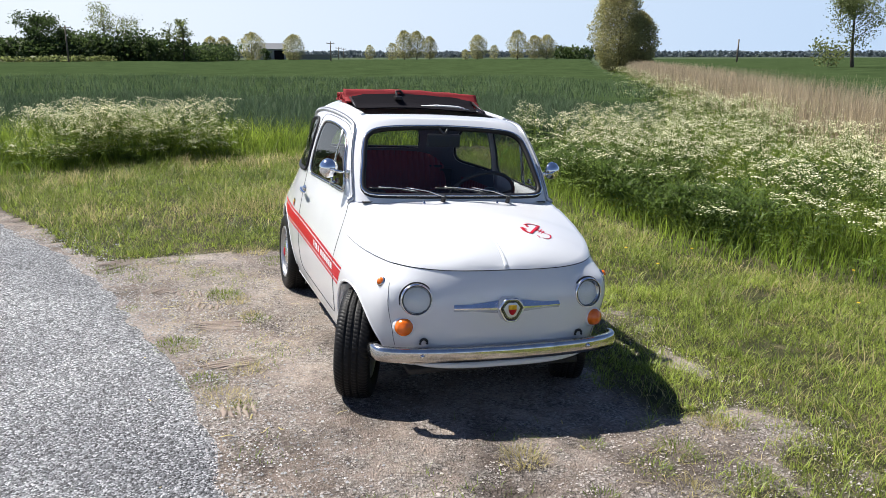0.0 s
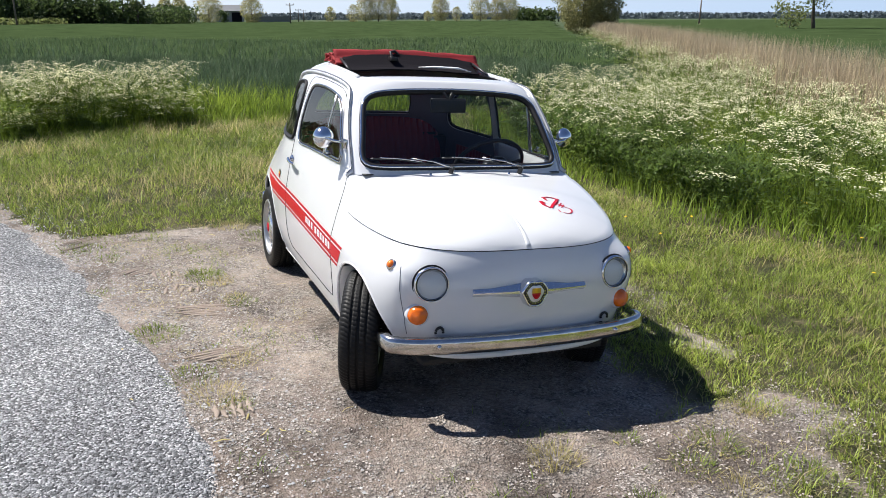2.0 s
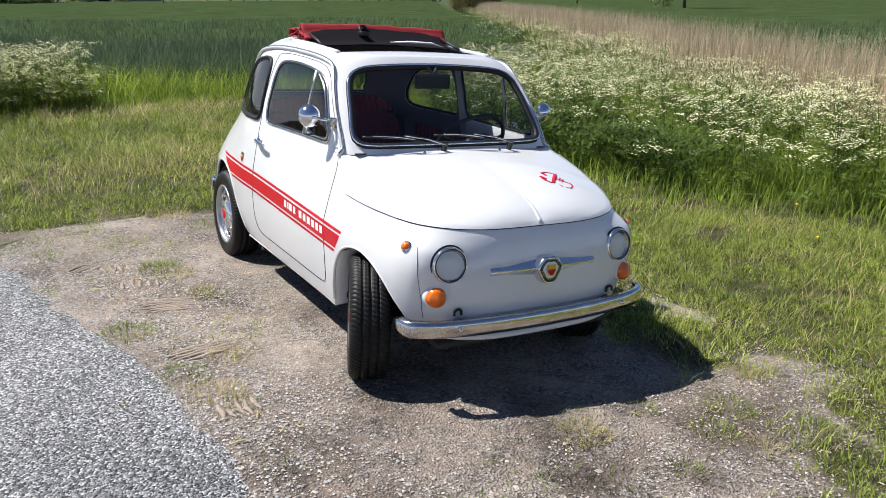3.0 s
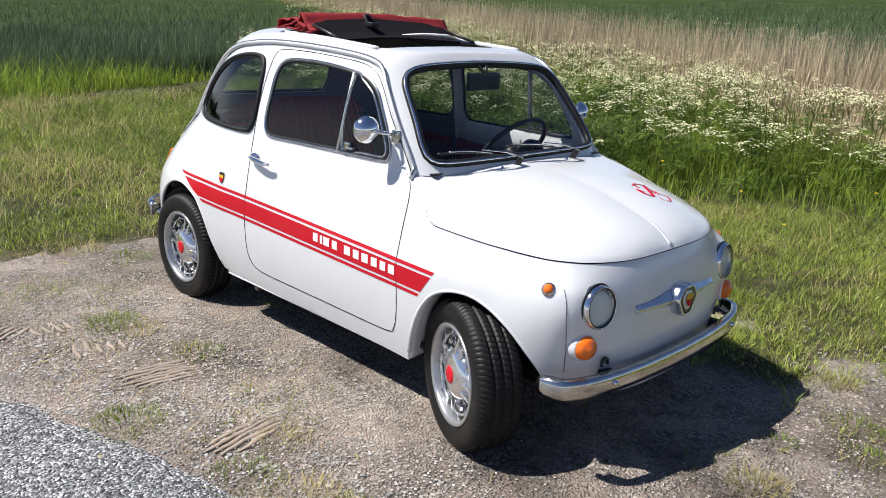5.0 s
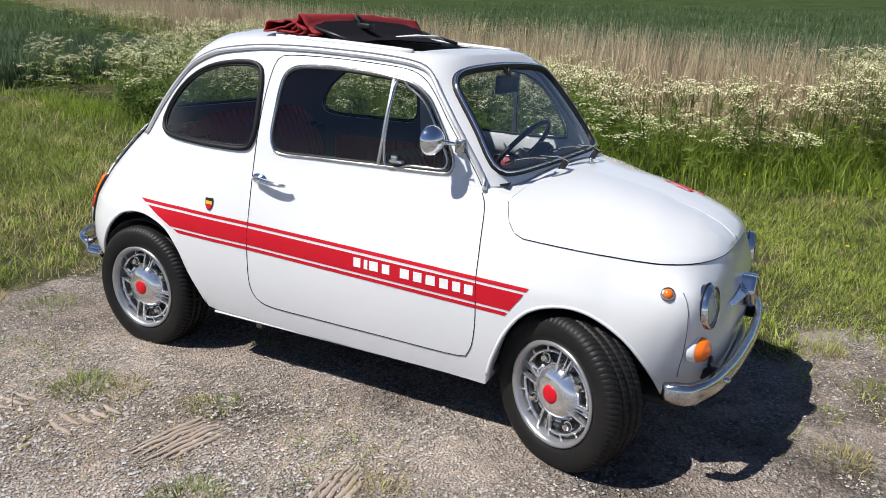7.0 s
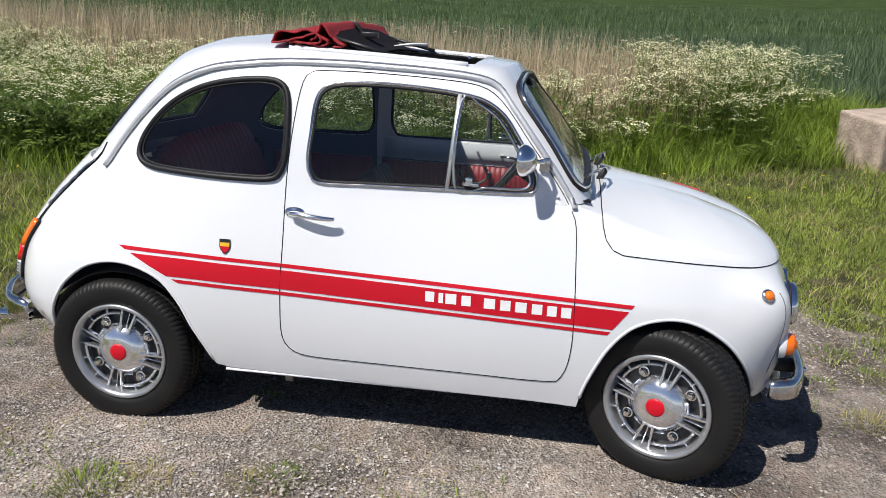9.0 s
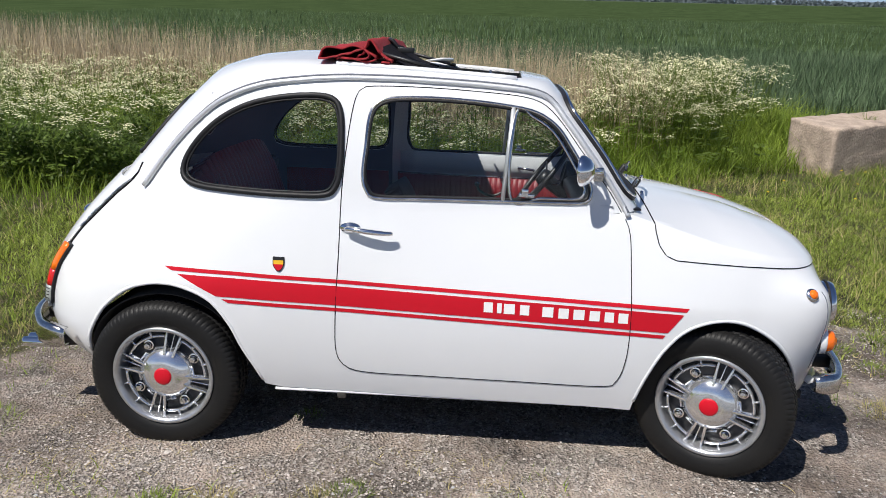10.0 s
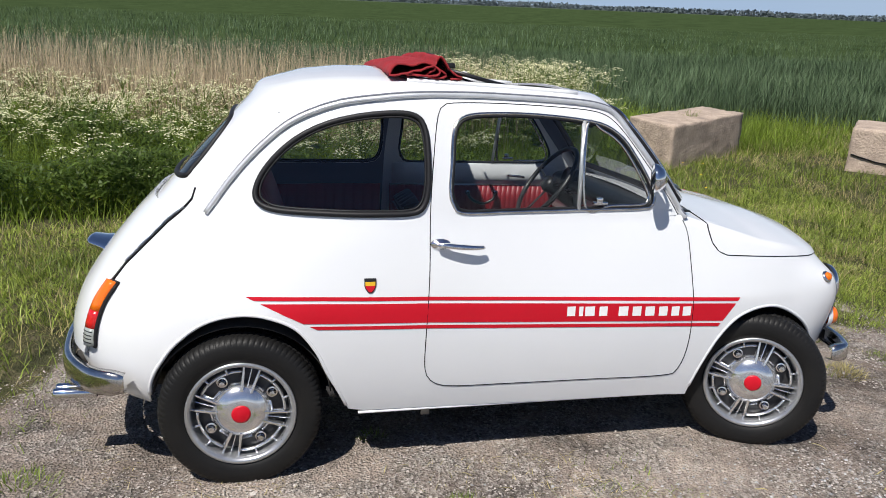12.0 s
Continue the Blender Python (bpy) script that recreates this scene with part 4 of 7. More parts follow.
line_part("hood_crease", crease, [0.006 * math.exp(-k / 7) + 0.0050 * (1 - k / 30) + 0.0004 for k in range(30)], PAINT, hood, sides=10, flat=0.40, up=(0, 0, 1))
for sx in (-1, 1):
    pts = [near(-0.548 + 0.03 * t, -0.36 - 0.02 * t, 0.675 - 0.34 * t, 0.0005)[0] for t in np.linspace(0, 1, 24)]
    line_part("panel_seam", pts if sx < 0 else flip(pts), 0.0014, SHADE_GREY, car)
    door = door_obs[sx]
    M = (lambda q: q) if sx < 0 else flip
    line_part("door_gap", M(on_side(DOOR, 0.0006, 140)), 0.0015, GAP, car, True)
    line_part("window_chrome", M(on_side(DOORWIN, 0.001, 110)), 0.0055, CHROME_OLD, door, True, "bright metal window surround", 8)
    inner = [(y + (0.80 - y) * 0.020, z + (1.04 - z) * 0.045) for y, z in DOORWIN]
    line_part("window_seal", M(on_side(inner, -0.002, 110)), 0.0055, TRIM, door, True, "", 8)
    line_part("quarter_seal", M(on_side(QUARTER, 0.003, 110)), 0.0095, TRIM, car, True, "black rubber window seal", 8)
    inner = [(y + (1.48 - y) * 0.045, z + (1.04 - z) * 0.07) for y, z in QUARTER]
    line_part("quarter_seal_lip", M(on_side(inner, 0.001, 110)), 0.004, TRIM, car, True, "", 6)
    line_part("drip_rail", M(on_side(DRIP, 0.008, 90, False)), 0.0090, ALLOY, car, False, "grey metal roof gutter strip", 8)
    line_part("drip_rail_groove", M([p + Vector((0, 0, 0.011)) for p in on_side(DRIP, 0.006, 90, False)]), 0.004, SHADE_GREY, car, False, "", 6)
    # pillar between the drop glass and the quarterlight
    a, b = side_at(0.706, 1.186, 0.001)[0], side_at(0.726, 0.892, 0.001)[0]
    line_part("vent_post", M([a, lerp(a, b, 0.5) + Vector((-0.002, 0, 0)), b]), 0.0075, ALLOY, door, False, "bright metal quarterlight post", 8, 0.7)
    vent = [(0.695, 1.170), (0.640, 1.158), (0.575, 1.115), (0.520, 1.040), (0.470, 0.950), (0.470, 0.915), (0.500, 0.906), (0.60, 0.905), (0.702, 0.905)]
    line_part("vent_frame", M(on_side(vent, -0.001, 70)), 0.0055, CHROME_OLD, door, True, "", 6)
    bm = bmesh.new()
    c = side_at(0.655, 0.915, 0.010)[0]
    box(bm, c.x - 0.008, c.x + 0.012, c.y - 0.03, c.y + 0.02, c.z - 0.006, c.z + 0.004)
    box(bm, c.x - 0.010, c.x + 0.004, c.y - 0.010, c.y + 0.012, c.z, c.z + 0.020)
    if sx > 0:
        bmesh.ops.transform(bm, matrix=Matrix.Diagonal((-1, 1, 1, 1)), verts=bm.verts)
    bevelled(part("vent_catch", bm, CHROME, door, "small chrome quarterlight catch"), 0.002)
    # wheel arch lips
    for arch in (RARCH, FARCH):
        pts = [side_at(y, z, -0.004)[0] for y, z in spline(arch, 60) if z > (0.275 if y > 2 or y < 0 else 0.235)]
        line_part("arch_lip", M(pts), 0.007, PAINT, car, False, "", 8)
    rows = [(side_at(y, z, -0.006)[0], y, z) for y, z in spline(FARCH, 60) if z < 0.50 and y > 0.08]
    bm = bmesh.new()
    G = [[bm.verts.new((p.x + d if sx < 0 else -p.x - d, y + d * 0.10, max(z, 0.205))) for d in (0.0, 0.03, 0.07, 0.105)] for p, y, z in rows]
    for A, B in zip(G, G[1:]):
        for j in range(3):
            bm.faces.new((A[j], A[j + 1], B[j + 1], B[j]))
    shell(part("arch_panel", bm, PAINT, car, "white painted panel behind the front wheel"), 0.003, 0)
    # door handle: oval rose, pivot and long lever
    c, n = side_at(1.210, 0.790, 0.004)
    bm = bmesh.new()
    lathe(bm, [(0.0, -0.012), (0.010, -0.011), (0.012, -0.004), (0.020, -0.003), (0.022, 0.003)], 24, Matrix.Translation(c) @ pose(0, 0, 0) @ Matrix.Diagonal((1, 1.55, 0.85, 1)))
    lev = [c + Vector((-0.014, 0.012, 0.0)), c + Vector((-0.022, -0.015, 0.001)), c + Vector((-0.027, -0.06, -0.003)), c + Vector((-0.027, -0.11, -0.006)), c + Vector((-0.020, -0.140, -0.007))]
    lev = spline([tuple(p) for p in lev], 22)
    tube(bm, lev, [0.0095 + 0.003 * math.sin(k / 21 * 3.14) - 0.002 * (k / 21) for k in range(22)], False, 10, 0.85)
    if sx > 0:
        bmesh.ops.transform(bm, matrix=Matrix.Diagonal((-1, 1, 1, 1)), verts=bm.verts)
    part("door_handle", bm, CHROME, door, "chrome lever door handle")


def side_patch(name, outline_fn, n, m, off, material, parent, sx, label=""):
    """A thin patch on the side skin: outline_fn(s, t) gives (y, z)."""
    bm = bmesh.new()
    G = []
    for i in range(n + 1):
        row = []
        for j in range(m + 1):
            y, z = outline_fn(i / n, j / m)
            p = side_at(y, z, off)[0]
            row.append(bm.verts.new((p.x if sx < 0 else -p.x, p.y, p.z)))
        G.append(row)
    for i in range(n):
        for j in range(m):
            bm.faces.new((G[i][j], G[i + 1][j], G[i + 1][j + 1], G[i][j + 1]))
    return part(name, bm, material, parent, label)


def stripe_top(y):
    return float(np.interp(y, [0.10, 0.302, 1.258, 1.60, 1.82], [0.583, 0.590, 0.623, 0.631, 0.633]))


def stripe(d0, d1):
    def fn(s, t):
        d = lerp(d0, d1, t)
        y = lerp(1.828 - d * 2.05, 0.112 + d * 0.70, s)
        return y, stripe_top(y) - d
    return fn


for sx in (-1, 1):
    for d0, d1 in ((0.0, 0.0125), (0.0220, 0.0870), (0.0955, 0.1075)):
        side_patch("side_stripe", stripe(d0, d1), 90, 4, 0.0016, RED, car, sx, "red painted side stripe")
    # white marks on the stripe, as plain bars
    y = 0.768
    for w in (0.043, 0.022, 0.052, 0.044, 0.0, 0.052, 0.048, 0.052, 0.048, 0.044, 0.046):
        if w == 0:
            y -= 0.028
            continue
        side_patch("lettering_bar", lambda s, t, y=y, w=w: (y - w * 0.68 * s, stripe_top(y) - 0.033 - 0.034 * t), 2, 2, 0.0026, WHITE_DECAL, car, sx, "plain white lettering bar")
        y -= w
    # enamel badge
    c, n = side_at(1.440, 0.664, 0.0)
    def shield(s, t, k=1.0):
        w = 0.019 * k * (1 - max(0, t - 0.45) ** 2 * 2.6)
        return 1.440 - w + 2 * w * s, 0.664 + 0.024 * k - 0.048 * k * t
    b = side_patch("side_badge", shield, 8, 10, 0.003, BLACK, car, sx, "small enamel shield badge")
    side_patch("badge_red", lambda s, t: shield(s, 0.5 + 0.5 * t, 0.84), 8, 6, 0.0042, RED, b, sx)
    side_patch("badge_yellow", lambda s, t: shield(s, 0.18 + 0.32 * t, 0.84), 8, 4, 0.0042, YELLOW, b, sx)

# red emblem on the hood, as a plain shape
bm = bmesh.new()
for pts, r in (([(0.242, -0.052), (0.282, -0.035), (0.322, -0.047)], 0.008), ([(0.215, -0.089), (0.218, -0.124), (0.239, -0.145)], 0.009), ([(0.324, -0.046), (0.280, -0.097), (0.236, -0.147)], 0.010), ([(0.285, -0.095), (0.305, -0.110), (0.321, -0.127)], 0.006),
               ([(0.278, -0.118), (0.314, -0.075)], 0.0035), ([(0.287, -0.128), (0.323, -0.087)], 0.0035), ([(0.297, -0.136), (0.329, -0.101)], 0.0035), ([(0.321, -0.127), (0.342, -0.136), (0.335, -0.161), (0.311, -0.179), (0.286, -0.176)], 0.005),
               ([(0.268, -0.158), (0.274, -0.178)], 0.003), ([(0.253, -0.051), (0.254, -0.078)], 0.006), ([(0.219, -0.097), (0.236, -0.108)], 0.006)):
    pts = [(x - 0.031, y - 0.036) for x, y in pts]
    P = []
    for x, y in spline(pts, 14):
        hit, no, _, _ = TREE.ray_cast(Vector((x, y, 2)), Vector((0, 0, -1)))
        P.append(hit + Vector((0, 0, 0.0046)))
    tube(bm, P, r * 1.1, False, 8, 0.06, (0, 0, 1))
part("hood_emblem", bm, RED, hood, "plain red emblem shape on the hood")


def aim(p, d):
    """A frame at p whose x axis points along d."""
    return Matrix.Translation(p) @ Vector(d).to_track_quat('X', 'Z').to_matrix().to_4x4()


def headlamp(sx):
    c, n = near(sx * 0.418, -0.42, 0.575)
    m = aim(c - n * 0.010, Vector((sx * 0.10, -1, 0.10)))
    top = part("headlamp", *(lambda bm: (lathe(bm, [(0.063, 0.020), (0.0650, 0.024), (0.0675, 0.023), (0.0705, 0.012), (0.0715, -0.02)], 48, m), bm)[1:])(bmesh.new()), CHROME, car, "round headlamp with chrome bezel")
    bm = bmesh.new()
    lathe(bm, [(0.0, -0.030), (0.022, -0.026), (0.042, -0.012), (0.061, 0.016)], 40, m)
    part("reflector", bm, REFLECTOR, top)
    for rr, off, w in ((0.0625, 0.0215, 0.0022), (0.0732, 0.002, 0.0030)):
        line_part("lamp_gasket", [m @ Vector((off, rr * math.cos(a), rr * math.sin(a))) for a in np.linspace(0, 2 * math.pi, 48, endpoint=False)], w, TRIM, top, True, "", 6)
    bm = bmesh.new()
    lathe(bm, [(0.012, -0.024), (0.012, 0.004), (0.0, 0.008)], 16, m)
    part("bulb_shield", bm, CHROME_OLD, top)
    bm = bmesh.new()
    lathe(bm, [(0.0, 0.036), (0.010, 0.0357), (0.020, 0.0345), (0.030, 0.033), (0.040, 0.030), (0.050, 0.0265), (0.057, 0.023), (0.064, 0.0195)], 40, m)
    for v in bm.verts:
        q = m.inverted() @ v.co
        v.co = m @ Vector((q.x + 0.0012 * math.sin(q.y * 620), q.y, q.z))
    g = part("lens", bm, LAMP_GLASS, top, "fluted clear glass lens")
    g.visible_shadow = False


def indicator(sx):
    c, n = near(sx * 0.478, -0.42, 0.437)
    m = aim(c, Vector((sx * 0.25, -1, 0.02)))
    bm = bmesh.new()
    lathe(bm, [(0.040, 0.010), (0.046, 0.006), (0.050, -0.012)], 32, m)
    base = part("front_indicator", bm, PAINT, car, "round amber turn signal on white base")
    bm = bmesh.new()
    lathe(bm, [(0.0, 0.042), (0.012, 0.041), (0.016, 0.036), (0.026, 0.034), (0.034, 0.027), (0.040, 0.008)], 32, m)
    part("amber_lens", bm, AMBER, base, "amber ribbed lens")


def repeater(sx):
    c, n = near(sx * 0.545, -0.295, 0.625)
    m = aim(c, n)
    bm = bmesh.new()
    lathe(bm, [(0.016, 0.006), (0.021, 0.004), (0.023, -0.003)], 24, m)
    base = part("side_repeater", bm, CHROME_OLD, car, "small round amber side repeater")
    bm = bmesh.new()
    lathe(bm, [(0.0, 0.017), (0.008, 0.016), (0.014, 0.011), (0.017, 0.003)], 24, m)
    part("amber_lens", bm, AMBER, base)


for sx in (-1, 1):
    headlamp(sx)
    indicator(sx)
    repeater(sx)
    # towing eye
    c, n = near(sx * 0.385, -0.43, 0.372)
    pts = [c + Vector((0.016 * math.cos(a), -0.012, 0.018 * math.sin(a))) for a in np.linspace(-0.3, math.pi + 0.3, 14)]
    line_part("tow_eye", pts, 0.006, BLACK, car)

# front emblem with its two blades
c, n = near(0, -0.45, 0.530)
fm = aim(c, (0, -1, 0.06))
bm = bmesh.new()
for sgn in (-1, 1):
    rows = []
    for t in np.linspace(0, 1, 14):
        x = sgn * lerp(0.035, 0.255, t)
        p, nn = near(x, -0.45, 0.532)
        h = lerp(0.032, 0.0160, min(1, t * 1.5))
        d = lerp(0.026, 0.012, t)
        rows.append([bm.verts.new(p + Vector((0, 0, h))), bm.verts.new(p + nn * d + Vector((0, 0, h * 0.10))), bm.verts.new(p + nn * d - Vector((0, 0, h * 0.25))), bm.verts.new(p - Vector((0, 0, h)))])
    for A, B in zip(rows, rows[1:]):
        for j in range(3):
            bm.faces.new((A[j], A[j + 1], B[j + 1], B[j]))
    bm.faces.new(rows[-1])
emblem = sharp(part("front_emblem", bm, POLISHED, car, "chrome nose emblem with two blades"), 30)
bm = bmesh.new()
def shield_lathe(bm, prof):
    """A lathe profile bent into a shield: wide shoulders, pointed foot."""
    lathe(bm, prof, 48, Matrix())
    for v in bm.verts:
        a = math.atan2(v.co.z, v.co.y)
        k = 1.0 + 0.10 * math.cos(2 * a) * (1 if v.co.z > 0 else 0.2) + 0.16 * max(0, -math.sin(a)) ** 6 + 0.04 * math.cos(6 * a)
        v.co = fm @ Vector((v.co.x, v.co.y * k, v.co.z * k))


shield_lathe(bm, [(0.047, 0.042), (0.050, 0.044), (0.0535, 0.040), (0.056, 0.028), (0.057, -0.005)])
part("emblem_rim", bm, CHROME, emblem)
bm = bmesh.new()
shield_lathe(bm, [(0.034, 0.0415), (0.047, 0.0415), (0.048, 0.03)])
part("emblem_ring", bm, BLACK, emblem)
for k in range(22):
    a = 2 * math.pi * k / 22
    bm = bmesh.new()
    box(bm, 0.0412, 0.0432, -0.0017, 0.0017, 0.0375, 0.0440)
    bmesh.ops.transform(bm, matrix=fm @ pose(0, 0, 0, math.degrees(a)), verts=bm.verts)
    part("emblem_bar", bm, CHROME, emblem, "", False)
bm = bmesh.new()
shield_lathe(bm, [(0.0, 0.043), (0.030, 0.043), (0.034, 0.041)])
part("emblem_ground", bm, ALLOY, emblem)
for nm, mt, z0, z1 in (("emblem_yellow", YELLOW, 0.0, 0.020), ("emblem_red", RED, -0.024, 0.0)):
    bm = bmesh.new()
    ring = []
    for z in np.linspace(z0, z1, 6):
        w = 0.019 * (1 - max(0, -z / 0.026) ** 2 * 0.85)
        ring.append([bm.verts.new(fm @ Vector((0.0475, s * w, z))) for s in (-1, 1)])
    for A, B in zip(ring, ring[1:]):
        bm.faces.new((A[0], A[1], B[1], B[0]))
    shell(part(nm, bm, mt, emblem), 0.002, 0)


def bumper(name, path, z, h, label):
    """A thin curved chrome blade along a plan path."""
    full = [Vector((x, y, z)) for x, y in spline(path, 40)]
    full = full + [Vector((-p.x, p.y, p.z)) for p in full[-2::-1]]
    mid = Vector((0, 0.95, z))
    bm = bmesh.new()
    rows = []
    for i, p in enumerate(full):
        t = (full[min(i + 1, len(full) - 1)] - full[max(i - 1, 0)]).normalized()
        o = Vector((t.y, -t.x, 0))
        if o.dot(p - mid) < 0:
            o = -o
        taper = min(1, 0.75 + min(i, len(full) - 1 - i) * 0.12)
        rows.append([bm.verts.new(p + o * (d - 0.02) + Vector((0, 0, zz * h * taper))) for d, zz in ((-0.012, 0.50), (0.006, 0.495), (0.015, 0.45), (0.018, 0.2), (0.019, 0), (0.018, -0.2), (0.015, -0.45), (0.006, -0.495), (-0.012, -0.5))])
    for A, B in zip(rows, rows[1:]):
        for j in range(8):
            bm.faces.new((A[j], A[j + 1], B[j + 1], B[j]))
    return shell(part(name, bm, CHROME_OLD, car, label), 0.003)


fb = bumper("front_bumper", [(-0.606, -0.325), (-0.600, -0.375), (-0.568, -0.425), (-0.45, -0.470), (-0.25, -0.498), (0.0, -0.508)], 0.334, 0.066, "worn chrome front bumper")
rb = bumper("rear_bumper", [(-0.632, 2.205), (-0.620, 2.27), (-0.565, 2.345), (-0.42, 2.43), (-0.2, 2.472), (0.0, 2.482)], 0.350, 0.082, "chrome rear bumper")
for sx in (-1, 1):
    for y0, par, z in ((-0.512, fb, 0.338),):
        bm = bmesh.new()
        lathe(bm, [(0.0, 0.012), (0.006, 0.010), (0.009, 0.004), (0.010, -0.004)], 14, aim((sx * 0.40, -0.480, z), (sx * 0.2, -1, 0)))
        part("bumper_bolt", bm, CHROME, par)
    for yb, z in ((-0.46, 0.334), (2.40, 0.350)):
        bm = bmesh.new()
        y1 = -0.36 if yb < 0 else 2.30
        box(bm, sx * 0.36 - 0.02, sx * 0.36 + 0.02, min(yb, y1), max(yb, y1), z - 0.02, z + 0.015)
        part("bumper_bracket", bm, UNDER, car)
# lower nose lip under the bumper, sill strips, exhaust
lip = [near(x, -0.46, 0.262, 0.004)[0] + Vector((0, -0.010, -0.002)) for x in np.linspace(-0.54, 0.54, 40)]
line_part("nose_lip", lip, 0.016, PAINT, car)
for sx in (-1, 1):
    line_part("sill_flange", [Vector((sx * (0.575 + 0.024 * y), y, 0.207)) for y in np.linspace(0.36, 1.47, 12)], 0.006, PAINT, car)
    bm = bmesh.new()
    box(bm, sx * 0.60 - 0.012, sx * 0.60 + 0.012, 1.225, 1.255, 0.184, 0.206)
    bevelled(part("jack_socket", bm, UNDER, car), 0.003)
for x in (-0.465, -0.425):
    bm = bmesh.new()
    lathe(bm, [(0.015, 0.0), (0.017, 0.0), (0.018, 0.006), (0.018, 0.13), (0.017, 0.135), (0.014, 0.135), (0.014, 0.02)], 24, Matrix.Translation((x, 2.32, 0.262)) @ pose(0, 0, 0, 0, 0, 90))
    part("exhaust_tip", bm, CHROME, car, "chrome exhaust tailpipe")
# plate lamp on the engine lid
bm = bmesh.new()
p, n = near(0, 2.34, 0.66)
lathe(bm, [(0.0, 0.085), (0.02, 0.083), (0.028, 0.07), (0.034, 0.03), (0.045, 0.0)], 24, aim(p, (0, 0.85, 0.25)) @ Matrix.Diagonal((1, 2.6, 0.8, 1)))
part("plate_lamp", bm, CHROME, lid, "chrome plate lamp housing")


def tail_lamp(sx):
    """A tall lamp round the rear corner: amber over red over clear, with a chrome rim."""
    pts = []
    for t in np.linspace(0, 1, 12):
        hit, no, _, _ = TREE.ray_cast(Vector((-0.462 - 0.016 * t, 3, 0.640 - 0.205 * t)), Vector((0, -1, 0)))
        p, n = hit, skin_normal(hit)
        pts.append((p, n))
    first = None
    for nm, mt, a, b in (("tail_lamp", AMBER, 0, 5), ("brake_lens", LENS_RED, 5, 8), ("reverse_lens", LENS_CLEAR, 8, 11)):
        bm = bmesh.new()
        rows = []
        for p, n in pts[a:b + 1]:
            tn = n.cross(Vector((0, 0, 1))).normalized()
            rows.append([bm.verts.new(p + tn * s * 0.029 + n * d) for s, d in ((-1, 0.0), (-0.9, 0.016), (-0.4, 0.024), (0.4, 0.024), (0.9, 0.016), (1, 0.0))])
        for A, B in zip(rows, rows[1:]):
            for j in range(5):
                bm.faces.new((A[j], A[j + 1], B[j + 1], B[j]))
        bm.faces.new(rows[0])
        bm.faces.new(rows[-1][::-1])
        if sx > 0:
            bmesh.ops.transform(bm, matrix=Matrix.Diagonal((-1, 1, 1, 1)), verts=bm.verts)
        ob = part(nm, bm, mt, first or car, "tall amber, red and clear rear lamp" if first is None else "")
        first = first or ob
    rim = []
    for s, seq in ((-1, pts), (1, pts[::-1])):
        for p, n in seq:
            rim.append(p + n.cross(Vector((0, 0, 1))).normalized() * s * 0.031 + n * 0.006)
    for t in (8.6, 9.2, 9.8, 10.4):
        i = int(t)
        p, n = lerp(pts[i][0], pts[i + 1][0], t - i), pts[i][1]
        tn = n.cross(Vector((0, 0, 1))).normalized()
        bar = [p + tn * s * 0.029 + n * d for s, d in ((-0.9, 0.0165), (-0.4, 0.0245), (0.4, 0.0245), (0.9, 0.0165))]
        line_part("lens_rib", bar if sx < 0 else flip(bar), 0.0016, TRIM, first, False, "", 5)
    line_part("lamp_rim", rim if sx < 0 else flip(rim), 0.006, TRIM, first, True)


tail_lamp(-1)
tail_lamp(1)

# windscreen and rear window seals
for nm, outline, front in (("windscreen_seal", SCREEN, True), ("rear_seal", REARWIN, False)):
    for k, (r, mt, off, sc) in enumerate(((0.0150, TRIM, 0.001, 1.0), (0.0052, CHROME, 0.012, 1.010)) if front else ((0.010, TRIM, 0.0, 1.0),)):
        P = []
        for x, z in spline(outline, 120, True):
            z = 1.06 + (z - 1.06) * sc
            hit, no, _, _ = TREE.ray_cast(Vector((x * sc, -1 if front else 3, z)), Vector((0, 1 if front else -1, 0)))
            if hit is None or (front and z > 0.87 and hit.y < 0.24):
                hit, no, _, _ = TREE.find_nearest(Vector((x, 0.30 + (z - 0.89) * 0.9 if front else 2.0, z)))
            no = no if (no.y < 0) == front else -no
            P.append(hit + no * off)
        line_part(nm if k == 0 else nm.replace("seal", "chrome_strip"), P, r, mt, car, True, "", 8)

# wipers
for px, tip in ((-0.095, (-0.465, 0.300, 0.940)), (0.262, (-0.125, 0.275, 0.945))):
    p0 = Vector((px, 0.225, 0.897))
    t3 = Vector(tip)
    bm = bmesh.new()
    lathe(bm, [(0.0, 0.022), (0.009, 0.020), (0.012, 0.010), (0.012, -0.03)], 16, aim(p0, (0, -0.5, 0.85)))
    w = part("wiper", bm, BLACK, car, "windscreen wiper with metal arm")
    mid = lerp(p0, t3, 0.52) + Vector((0, -0.018, 0.030))
    line_part("wiper_arm", [p0 + Vector((0, -0.01, 0.012)), lerp(p0, mid, 0.45) + Vector((0, -0.012, 0.016)), mid], [0.0085, 0.006, 0.0035], CHROME_OLD, w, False, "", 8, 0.6)
    a, b = lerp(p0, t3, 0.13) + Vector((-0.02, 0.0, 0.012)), t3
    blade = [lerp(a, b, t) + Vector((0, -0.004, 0.018 * math.sin(math.pi * t) * 0.6)) for t in np.linspace(0.1, 1, 14)]
    line_part("wiper_blade", blade, 0.0042, BLACK, w, False, "", 6)
    line_part("blade_spine", [q + Vector((0, -0.005, 0.005)) for q in blade[2:12]], 0.0028, CHROME_OLD, w, False, "", 6)
